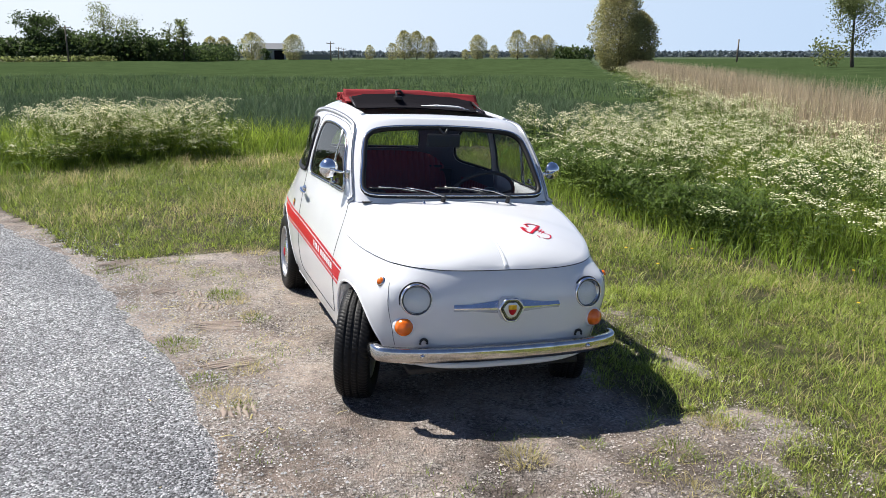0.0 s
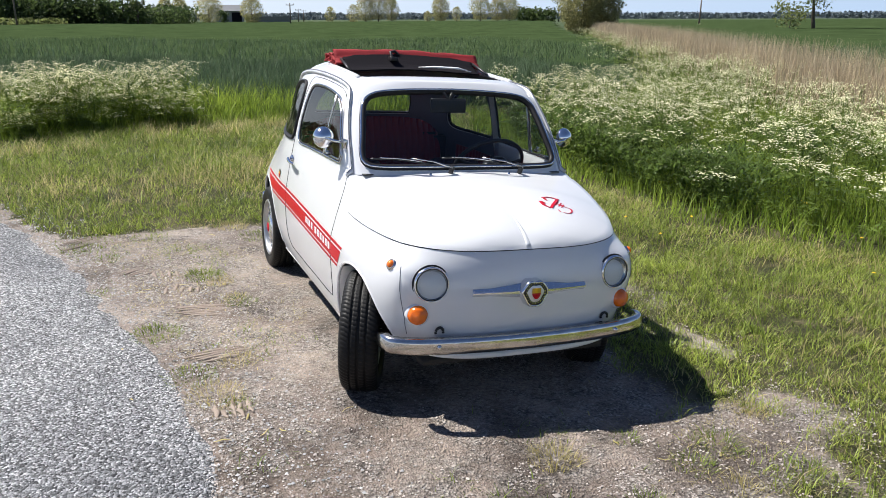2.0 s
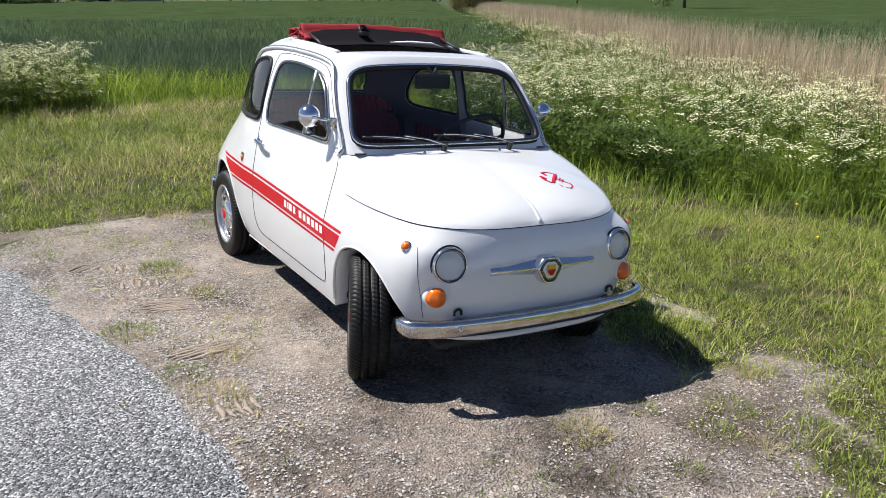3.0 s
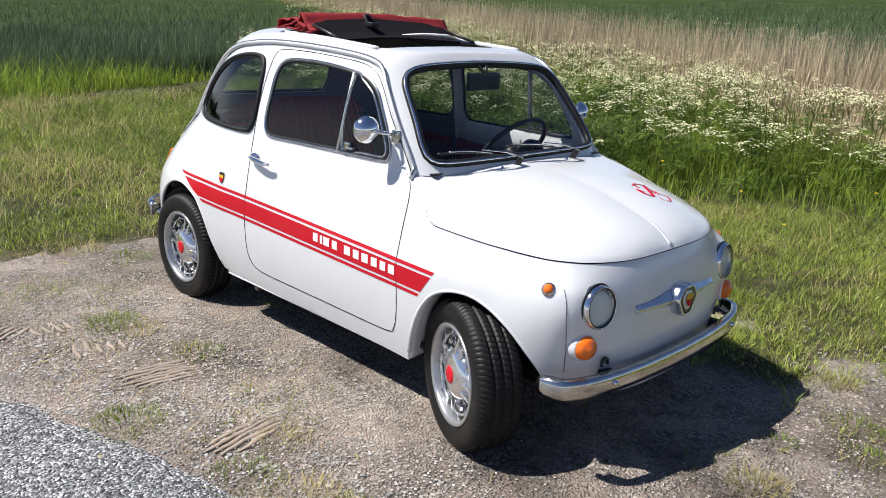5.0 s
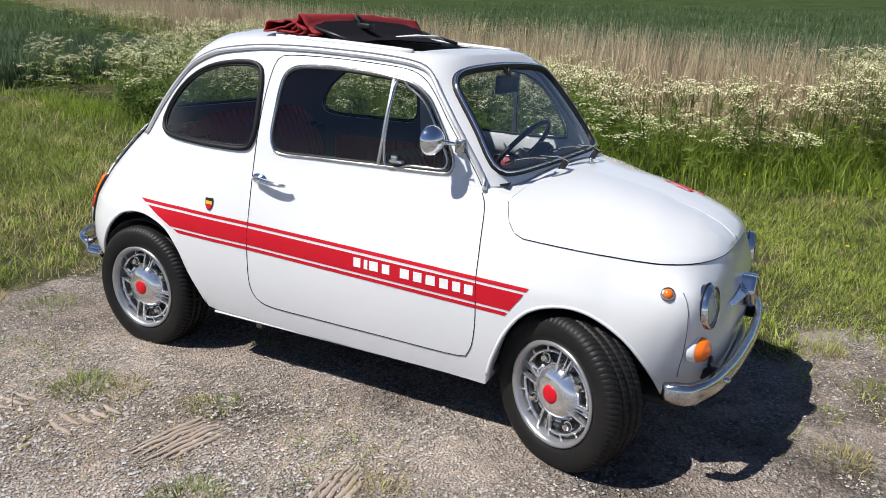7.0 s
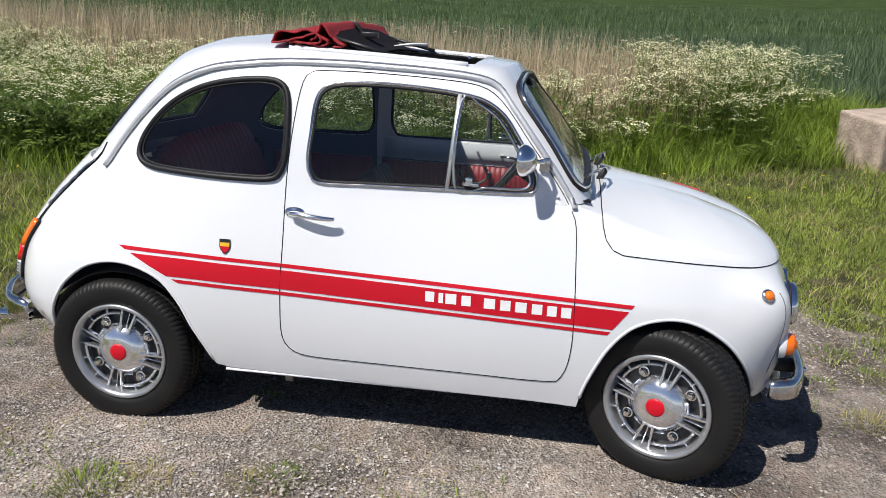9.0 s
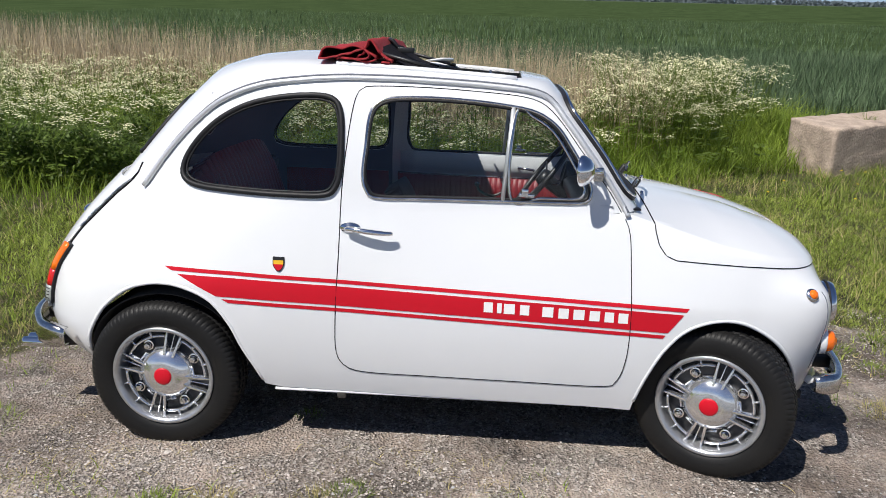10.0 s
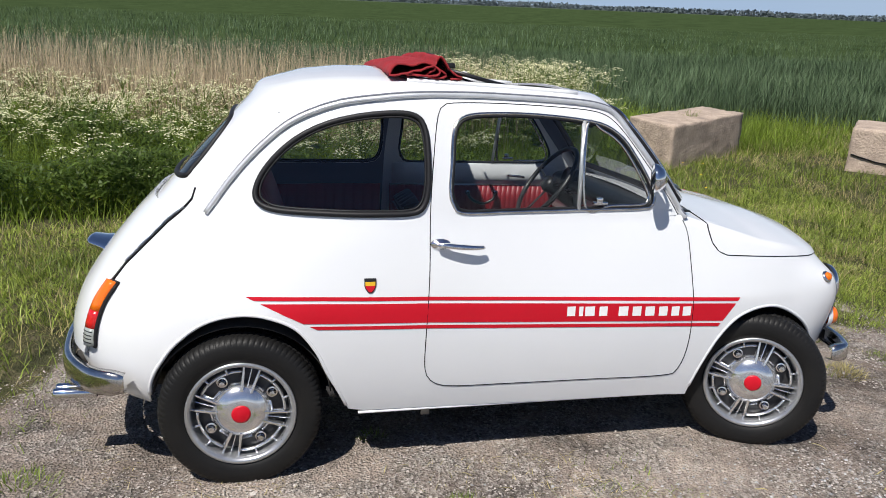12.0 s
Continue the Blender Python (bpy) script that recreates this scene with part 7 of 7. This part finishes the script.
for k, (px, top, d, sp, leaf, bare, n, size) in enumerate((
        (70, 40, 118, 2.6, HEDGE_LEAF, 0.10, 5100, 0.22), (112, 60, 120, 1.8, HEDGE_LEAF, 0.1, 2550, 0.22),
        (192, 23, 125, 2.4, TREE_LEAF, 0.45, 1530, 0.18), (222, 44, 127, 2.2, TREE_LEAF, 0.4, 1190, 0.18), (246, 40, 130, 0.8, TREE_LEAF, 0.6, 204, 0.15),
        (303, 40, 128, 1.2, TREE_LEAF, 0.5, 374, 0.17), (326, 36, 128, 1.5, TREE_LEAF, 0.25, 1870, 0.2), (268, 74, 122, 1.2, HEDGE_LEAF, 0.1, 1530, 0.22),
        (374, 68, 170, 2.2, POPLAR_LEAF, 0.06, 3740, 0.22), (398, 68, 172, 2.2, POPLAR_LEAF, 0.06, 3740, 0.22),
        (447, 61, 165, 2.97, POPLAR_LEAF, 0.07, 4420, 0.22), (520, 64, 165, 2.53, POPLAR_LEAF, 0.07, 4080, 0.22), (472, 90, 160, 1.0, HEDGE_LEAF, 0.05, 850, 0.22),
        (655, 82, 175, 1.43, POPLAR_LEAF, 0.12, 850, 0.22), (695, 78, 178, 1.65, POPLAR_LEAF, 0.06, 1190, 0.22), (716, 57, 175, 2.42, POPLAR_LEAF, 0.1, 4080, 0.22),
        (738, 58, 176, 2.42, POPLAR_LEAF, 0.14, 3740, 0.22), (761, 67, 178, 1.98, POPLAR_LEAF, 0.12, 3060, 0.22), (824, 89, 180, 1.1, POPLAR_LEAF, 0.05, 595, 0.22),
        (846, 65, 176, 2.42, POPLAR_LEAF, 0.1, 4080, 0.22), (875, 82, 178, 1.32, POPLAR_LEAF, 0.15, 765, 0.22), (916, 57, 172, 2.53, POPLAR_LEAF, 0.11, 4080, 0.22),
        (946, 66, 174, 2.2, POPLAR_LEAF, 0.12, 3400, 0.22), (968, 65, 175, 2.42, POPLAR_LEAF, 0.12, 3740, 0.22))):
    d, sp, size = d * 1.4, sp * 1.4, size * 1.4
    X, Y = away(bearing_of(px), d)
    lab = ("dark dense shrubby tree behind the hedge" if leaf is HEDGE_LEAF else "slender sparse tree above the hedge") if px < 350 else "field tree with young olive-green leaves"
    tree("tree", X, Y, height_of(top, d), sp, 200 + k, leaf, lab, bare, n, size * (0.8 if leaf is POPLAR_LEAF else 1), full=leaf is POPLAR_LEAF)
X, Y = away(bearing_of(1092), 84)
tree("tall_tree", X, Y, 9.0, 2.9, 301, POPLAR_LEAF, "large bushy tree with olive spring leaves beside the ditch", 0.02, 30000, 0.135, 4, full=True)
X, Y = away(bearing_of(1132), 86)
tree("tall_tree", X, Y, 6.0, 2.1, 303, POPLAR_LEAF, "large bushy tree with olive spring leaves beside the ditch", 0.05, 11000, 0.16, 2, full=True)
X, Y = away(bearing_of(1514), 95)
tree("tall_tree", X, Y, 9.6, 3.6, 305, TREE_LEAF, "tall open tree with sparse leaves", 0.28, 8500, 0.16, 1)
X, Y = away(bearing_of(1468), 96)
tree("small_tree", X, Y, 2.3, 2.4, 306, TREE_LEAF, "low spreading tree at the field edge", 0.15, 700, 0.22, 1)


def thicket(name, pts, h, w, n, size, seed, leaf, label):
    """A long band of leaf clumps: a hedge or a far wood, with an uneven top."""
    rs = np.random.RandomState(seed)
    t = rs.rand(n)
    P = np.array(pts, float)
    s = np.linspace(0, 1, len(P))
    x, y = np.interp(t, s, P[:, 0]), np.interp(t, s, P[:, 1])
    prof = 0.45 + 0.75 * fbm(t * 400, t * 0 + seed, 9.0, seed) 
    z = h * prof * rs.rand(n)
    c = np.column_stack([x + rs.randn(n) * w, y + rs.randn(n) * w, gz(x, y) + z])
    sz = size * (0.5 + rs.rand(n))[:, None]
    u = rs.randn(n, 3)
    u /= np.linalg.norm(u, axis=1)[:, None]
    v = np.cross(u, rs.randn(n, 3))
    v /= np.linalg.norm(v, axis=1)[:, None]
    V = np.stack([c - u * sz * 0.5, c + v * sz * 0.45, c + u * sz * 0.6, c - v * sz * 0.4], 1).reshape(-1, 3)
    return place(raw_mesh(name, V, np.arange(n * 4).reshape(n, 4)), leaf, label, "hedge", "stuff", False)


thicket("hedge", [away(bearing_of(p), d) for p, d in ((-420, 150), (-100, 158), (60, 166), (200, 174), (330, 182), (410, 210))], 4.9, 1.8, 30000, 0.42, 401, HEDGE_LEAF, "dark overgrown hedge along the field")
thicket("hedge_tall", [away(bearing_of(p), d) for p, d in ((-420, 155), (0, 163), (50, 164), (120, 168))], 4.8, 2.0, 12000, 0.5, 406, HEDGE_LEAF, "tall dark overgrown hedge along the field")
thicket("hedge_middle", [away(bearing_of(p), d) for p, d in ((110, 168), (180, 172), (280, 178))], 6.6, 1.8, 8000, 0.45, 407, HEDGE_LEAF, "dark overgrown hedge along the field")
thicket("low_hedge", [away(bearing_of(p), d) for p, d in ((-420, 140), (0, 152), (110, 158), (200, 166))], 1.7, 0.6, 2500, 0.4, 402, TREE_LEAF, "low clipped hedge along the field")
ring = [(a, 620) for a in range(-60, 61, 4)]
thicket("far_woods", [away(a, d) for a, d in ring], 5.0, 9.0, 28000, 1.9, 403, FAR_HAZED_LEAF, "far line of trees and hedges with haze in their colour")
thicket("far_hedges_east", [away(a, 760) for a in range(60, 150, 4)], 5.0, 8.0, 18000, 2.0, 404, FAR_HAZED_LEAF, "far line of hedges on rising ground with haze in their colour")
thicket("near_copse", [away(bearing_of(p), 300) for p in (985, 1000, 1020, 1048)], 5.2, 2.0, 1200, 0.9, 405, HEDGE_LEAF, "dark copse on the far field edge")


def utility_pole(az, d, h, lean=0.0, arms=True):
    X, Y = away(az, d)
    bm = bmesh.new()
    tube(bm, [(0, 0, 0), (lean, 0, h)], [0.16, 0.11], False, 8)
    if arms:
        box(bm, -0.9, 0.9, -0.06, 0.06, h - 0.5, h - 0.36)
        for k in (-0.8, 0, 0.8):
            tube(bm, [(k, 0, h - 0.36), (k, 0, h - 0.12)], 0.06, False, 6)
    ob = part("utility_pole", bm, POLE_WOOD, None)
    ob.location = (X, Y, float(gz(X, Y)))
    ob.rotation_euler = (0, 0, radians(-az))
    tagged(ob, "weathered wooden utility pole in the fields", "pole", "utility poles")


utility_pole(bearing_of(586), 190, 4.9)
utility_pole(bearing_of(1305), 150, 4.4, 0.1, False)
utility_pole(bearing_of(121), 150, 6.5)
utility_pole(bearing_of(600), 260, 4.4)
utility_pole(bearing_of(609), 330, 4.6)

# barn beyond the trees
barn = tagged(new("barn"), "grey metal farm shed beyond the field", "barn")
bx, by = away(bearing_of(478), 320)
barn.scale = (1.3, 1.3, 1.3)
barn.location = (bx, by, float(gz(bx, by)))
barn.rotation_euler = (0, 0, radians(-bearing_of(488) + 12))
bm = bmesh.new()
box(bm, -4.0, 4.0, -3.5, 3.5, 0, 3.3)
part("wall", bm, BARN_WALL, barn, "", False)
bm = bmesh.new()
vs = [bm.verts.new(p) for p in ((-4.4, -3.9, 3.2), (4.4, -3.9, 3.2), (4.4, 0, 4.9), (-4.4, 0, 4.9), (4.4, 3.9, 3.2), (-4.4, 3.9, 3.2))]
bm.faces.new((vs[0], vs[1], vs[2], vs[3]))
bm.faces.new((vs[3], vs[2], vs[4], vs[5]))
shell(part("roof", bm, STEEL_ROOF, barn, "", False), 0.08)
bm = bmesh.new()
box(bm, 0.6, 3.4, -3.56, -3.48, 0, 2.8)
part("doorway", bm, GAP, barn, "", False)
shed = tagged(new("low_shed"), "long low pale shed beyond the field", "shed")
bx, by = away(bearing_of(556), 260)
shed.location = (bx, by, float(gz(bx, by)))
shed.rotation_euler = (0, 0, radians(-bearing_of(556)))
bm = bmesh.new()
box(bm, -7.0, 5.0, -3, 3, 0, 1.7)
part("wall", bm, BARN_WALL, shed, "", False)
bm = bmesh.new()
box(bm, -7.4, 5.4, -3.4, 3.4, 1.7, 2.1)
part("roof", bm, STEEL_ROOF, shed, "", False)


# ---- concrete blocks ----
def concrete_block(corners, z0, z1, seed, label):
    """A cast block on four plan corners, with chipped edges and a lifting hollow on top."""
    bm = bmesh.new()
    c = [Vector((x, y, 0)) for x, y in corners]
    n = 26
    def P(u, v, w):
        p = lerp(lerp(c[0], c[1], u), lerp(c[3], c[2], u), v)
        return Vector((p.x, p.y, lerp(z0, z1, w)))
    faces = [lambda a, b: P(a, 0, b), lambda a, b: P(1, a, b), lambda a, b: P(1 - a, 1, b), lambda a, b: P(0, 1 - a, b), lambda a, b: P(a, b, 1)]
    mid = P(0.5, 0.5, 0.5)
    for f in faces:
        G = []
        for i in range(n + 1):
            row = []
            for j in range(n + 1):
                p = f(i / n, j / n)
                d = p - mid
                k = noise.noise(p * 9 + Vector((seed, 0, 0))) * 0.010 + noise.noise(p * 28) * 0.007 - max(0, noise.noise(p * 4 + Vector((seed, 5, 0)))) * 0.012
                row.append(bm.verts.new(p + d.normalized() * k))
            G.append(row)
        for i in range(n):
            for j in range(n):
                bm.faces.new((G[i][j], G[i + 1][j], G[i + 1][j + 1], G[i][j + 1]))
    bmesh.ops.remove_doubles(bm, verts=bm.verts, dist=0.003)
    # worn corners
    for v in bm.verts:
        e = sum(abs(t) for t in ((v.co.z - mid.z) / (z1 - z0) * 2,))
        r = (v.co - mid)
        u = max(abs(r.dot((c[1] - c[0]).normalized())) / (c[1] - c[0]).length, abs(r.dot((c[3] - c[0]).normalized())) / (c[3] - c[0]).length) * 2
        if e > 0.93 and u > 0.93:
            v.co -= r.normalized() * (0.018 + 0.02 * noise.noise(v.co * 13))
    top = P(0.5, 0.5, 1)
    for v in bm.verts:
        d = (Vector((v.co.x, v.co.y, 0)) - Vector((top.x, top.y, 0))).length
        if d < 0.16 and v.co.z > z1 - 0.05:
            v.co.z -= 0.05 * (1 - d / 0.16)
    ob = part("concrete_block", bm, CONCRETE, None)
    return tagged(ob, label, "block", "concrete blocks"), top


# pale glowing band added far behind everything: haze painted low over the horizon
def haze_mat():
    m = bpy.data.materials.new("horizon_haze_glow")
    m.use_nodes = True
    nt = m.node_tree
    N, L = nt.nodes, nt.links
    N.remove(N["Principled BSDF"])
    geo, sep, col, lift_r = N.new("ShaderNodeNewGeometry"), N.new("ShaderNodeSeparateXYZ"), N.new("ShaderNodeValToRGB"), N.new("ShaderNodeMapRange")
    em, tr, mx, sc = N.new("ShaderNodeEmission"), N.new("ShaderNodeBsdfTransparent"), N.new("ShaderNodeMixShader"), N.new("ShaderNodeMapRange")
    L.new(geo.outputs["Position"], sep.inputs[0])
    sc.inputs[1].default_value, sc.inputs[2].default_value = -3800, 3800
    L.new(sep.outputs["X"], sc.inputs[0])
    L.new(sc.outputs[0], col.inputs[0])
    # painted haze brightness: paler to the west, darker and bluer to the east
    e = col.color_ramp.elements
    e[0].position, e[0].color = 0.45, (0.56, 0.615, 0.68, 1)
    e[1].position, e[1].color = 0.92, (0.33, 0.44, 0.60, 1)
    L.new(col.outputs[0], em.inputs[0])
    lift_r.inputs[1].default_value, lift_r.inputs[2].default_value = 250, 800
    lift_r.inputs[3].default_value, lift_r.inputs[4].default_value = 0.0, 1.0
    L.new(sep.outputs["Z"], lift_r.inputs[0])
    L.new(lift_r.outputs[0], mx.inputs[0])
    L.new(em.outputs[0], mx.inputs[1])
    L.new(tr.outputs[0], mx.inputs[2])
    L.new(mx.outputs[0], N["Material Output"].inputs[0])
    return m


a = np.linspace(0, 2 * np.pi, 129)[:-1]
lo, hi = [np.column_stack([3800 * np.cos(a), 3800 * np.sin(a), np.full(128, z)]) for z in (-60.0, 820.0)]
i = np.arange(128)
place(raw_mesh("backdrop", np.vstack([lo, hi]), np.column_stack([i, (i + 1) % 128, (i + 1) % 128 + 128, i + 128])), haze_mat(), "glowing band with pale sky haze painted low over the horizon", "sky", "structure")


block_a, top_a = concrete_block([(5.25, -2.63), (6.40, -4.20), (7.11, -4.00), (5.96, -2.43)], -0.40, 0.36, 3, "weathered pinkish concrete block in the grass")
block_b, top_b = concrete_block([(5.15, -4.85), (4.35, -5.75), (5.10, -6.40), (5.90, -5.50)], -0.40, 0.37, 7, "cracked weathered concrete block at the verge")
bm = bmesh.new()
tube(bm, [(5.125, -4.865, 0.06), (4.95, -5.06, 0.00), (4.76, -5.27, -0.03), (4.56, -5.50, -0.09)], 0.008, False, 5)
part("crack", bm, GAP, block_b)


def tuft(x, y, r, n, h, seed, dry=0.2, name="grass_tuft", label="small green grass tuft growing in the gravel"):
    """A clump of fine blades on its own."""
    rs = np.random.RandomState(seed)
    a, d = rs.rand(n) * 6.283, r * np.sqrt(rs.rand(n))
    X, Y = x + np.cos(a) * d, y + np.sin(a) * d
    H = h * (0.4 + 0.6 * rs.rand(n)) * (1 - 0.4 * d / r)
    ob = blades(name, stand(X, Y, -0.004), H, 0.0013 + 0.0012 * rs.rand(n), 1.0, GRASS if rs.rand() > dry else GRASS_DRY, label, "grass", seed, 3, 0.5, a + rs.randn(n) * 0.5)
    del ob["kind"]
    return tagged(ob, label, "grass tuft", "tufts in the gravel")


for k, (x, y, r, n, h) in enumerate(((-0.08, -0.85, 0.10, 220, 0.075), (0.28, -0.78, 0.06, 60, 0.05), (-1.39, 0.85, 0.13, 300, 0.06), (-1.08, 1.72, 0.12, 300, 0.07), (-1.00, 1.57, 0.08, 160, 0.05),
                                     (-1.27, 0.29, 0.12, 240, 0.05), (-1.19, 0.07, 0.13, 260, 0.06), (-0.42, 1.40, 0.05, 50, 0.05), (-0.62, 2.55, 0.14, 220, 0.06), (-0.93, 1.17, 0.09, 150, 0.05),
                                     (-1.05, 0.39, 0.09, 170, 0.05), (-0.95, 1.26, 0.08, 110, 0.05), (-0.76, 2.87, 0.13, 260, 0.07), (-1.66, 1.60, 0.10, 130, 0.04), (-1.62, 2.30, 0.10, 130, 0.05),
                                     (0.42, -1.02, 0.09, 130, 0.06), (0.62, -0.92, 0.10, 150, 0.07), (0.10, -1.18, 0.07, 90, 0.05), (0.80, -1.20, 0.10, 150, 0.06), (-0.75, -1.05, 0.07, 90, 0.05),
                                     (-1.80, 2.62, 0.14, 200, 0.05), (-1.35, 2.75, 0.14, 180, 0.05), (-1.20, 2.35, 0.15, 200, 0.04), (-1.55, 3.10, 0.16, 220, 0.06), (-0.95, 3.05, 0.14, 180, 0.05), (0.95, -0.72, 0.08, 130, 0.08), (-1.12, -0.06, 0.07, 90, 0.05), (0.49, -1.21, 0.08, 120, 0.06))):
    tuft(x, y, r, n, h, 500 + k)
on_block = tuft(top_a.x, top_a.y, 0.10, 60, 0.20, 540, 0.0, "grass_tuft", "grass growing from the block's lifting hollow")
on_block.location.z = 0.32 - float(uneven(top_a.x, top_a.y))


# loose stones on the verge and at the road's edge
def stones(name, n, x0, x1, y0, y1, seed, size, keep, label, material=STONE):
    rs = np.random.RandomState(seed)
    x, y = scatter(n, x0, x1, y0, y1, seed, keep)
    m = len(x)
    base = np.array([(0, 0, 1), (1, 0, -0.2), (0, 1, -0.2), (-1, 0, -0.2), (0, -1, -0.2)], float)
    tri = np.array([(0, 1, 2), (0, 2, 3), (0, 3, 4), (0, 4, 1)])
    sz = size * (0.35 + 1.3 * rs.rand(m) ** 3)
    V = base[None] * (0.7 + 0.6 * rs.rand(m, 5, 1)) * sz[:, None, None] * np.array([1, 1, 0.62])
    a = rs.rand(m) * 6.283
    R = np.stack([np.cos(a), -np.sin(a), np.sin(a), np.cos(a)], 1).reshape(m, 2, 2)
    V[:, :, :2] = np.einsum("nij,nkj->nki", R, V[:, :, :2])
    V += np.column_stack([x, y, uneven(x, y) + 0.003 + sz * 0.15])[:, None, :]
    Fa = (tri[None] + (np.arange(m) * 5)[:, None, None]).reshape(-1, 3)
    return place(raw_mesh(name, V.reshape(-1, 3), Fa), material, label, "stones", "stuff", False)


def bare(x, y, r):
    return (x > road_edge(y) - 0.1) & (r < (1 - grass_mask(x, y)) * (1 - 0.85 * dark_soil_mask(x, y)) * (0.15 + 0.85 * (fbm(x, y, 0.5, 77) > 0.45)))


stones("gravel", 190000, -2.3, 1.6, -3.6, 3.5, 601, 0.0040, bare, "small grey and buff stones pressed into dirt")
stones("pebbles", 1500, -2.3, 1.6, -3.6, 3.5, 602, 0.0085, bare, "loose larger pebbles on the dirt")
stones("road_chippings", 120000, -3.4, -0.6, -3.2, 4.4, 603, 0.0052, lambda x, y, r: (x < road_edge(y) + 0.8) & (r < np.clip(0.50 - (x - road_edge(y)) * 0.75, 0.03, 0.6) * (0.2 + 1.6 * fbm(x, y, 0.4, 604))), "loose grey chippings on the road and its edge", CHIPPING)


# tyre prints: short dried ridges
def tyre_print(x, y, ang, n, ln, gap, seed):
    rs = np.random.RandomState(seed)
    root = tagged(new("tyre_print"), "dried tyre tread print in the dirt", "tyre print", "tyre prints")
    root.location = (x, y, float(uneven(x, y)) + 0.001)
    root.rotation_euler = (0, radians(1.9), radians(ang))
    for k in range(n):
        bm = bmesh.new()
        o = (k - n / 2) * gap
        l = ln * (0.6 + 0.5 * rs.rand())
        s = (rs.rand() - 0.5) * 0.06
        pts = [(s + l * (t - 0.5), o + rs.randn() * 0.003 + 0.02 * math.sin(t * 2), 0.001) for t in np.linspace(0, 1, 9)]
        tube(bm, pts, [0.0012 + (0.0085 + 0.005 * rs.rand()) * math.sin(math.pi * (0.06 + 0.88 * t)) for t in np.linspace(0, 1, 9)], False, 6, 0.55)
        part("ridge", bm, MUD, root)


for k, a in enumerate(((-1.11, 0.50, 5, 5, 0.30, 0.026), (-1.13, 1.12, -14, 7, 0.34, 0.024), (-1.22, 1.53, 72, 5, 0.18, 0.045), (-1.76, 2.84, 37, 6, 0.46, 0.034), (-1.14, -0.08, 82, 5, 0.20, 0.032), (-1.45, 1.95, 30, 5, 0.24, 0.035), (-1.30, 1.84, 85, 4, 0.16, 0.045))):
    tyre_print(*a, 700 + k)

# straw and dead leaves on the ground
rs = np.random.RandomState(801)
for k in range(34):
    x, y = (-1.6 + 1.0 * rs.rand(), -1.4 + 4.2 * rs.rand()) if k < 22 else (0.2 + 1.2 * rs.rand(), -1.5 + 1.2 * rs.rand())
    bm = bmesh.new()
    l, a, w = 0.02 + 0.05 * rs.rand(), rs.rand() * 6.283, 0.0015 + 0.004 * rs.rand() ** 2
    rows = []
    for t in np.linspace(-0.5, 0.5, 5):
        ww = w * math.sqrt(max(0.02, 1 - 4 * t * t))
        c = Vector((math.cos(a) * l * t, math.sin(a) * l * t, 0.005 + 0.004 * math.sin(t * 5 + k)))
        s = Vector((-math.sin(a), math.cos(a), 0.1)) * ww
        rows.append([bm.verts.new(c - s), bm.verts.new(c + s)])
    for A, B in zip(rows, rows[1:]):
        bm.faces.new((A[0], A[1], B[1], B[0]))
    ob = shell(part("straw", bm, GRASS_DRY, None), 0.0008)
    ob.location = (x, y, float(uneven(x, y)) + 0.004)
    tagged(ob, "pale dry straw piece lying on the gravel", "straw", "straw pieces")

# dandelions in the verge
x, y = scatter(400, 2.0, 5.0, -3, 6, 811, lambda x, y, r: (grass_mask(x, y) > 0.9) & (r < 0.12))
V, Fa = [], []
rs = np.random.RandomState(812)
for px, py in zip(x, y):
    pz = float(uneven(px, py)) + 0.06 + 0.12 * rs.rand()
    o = len(V)
    V.append((px, py, pz + 0.006))
    V += [(px + 0.014 * math.cos(j * 0.785), py + 0.014 * math.sin(j * 0.785), pz) for j in range(8)]
    Fa += [(o, o + 1 + j, o + 1 + (j + 1) % 8) for j in range(8)]
place(raw_mesh("dandelions", V, Fa), PETAL_YELLOW, "tiny yellow flowers in the grass", "flowers", "stuff", False)
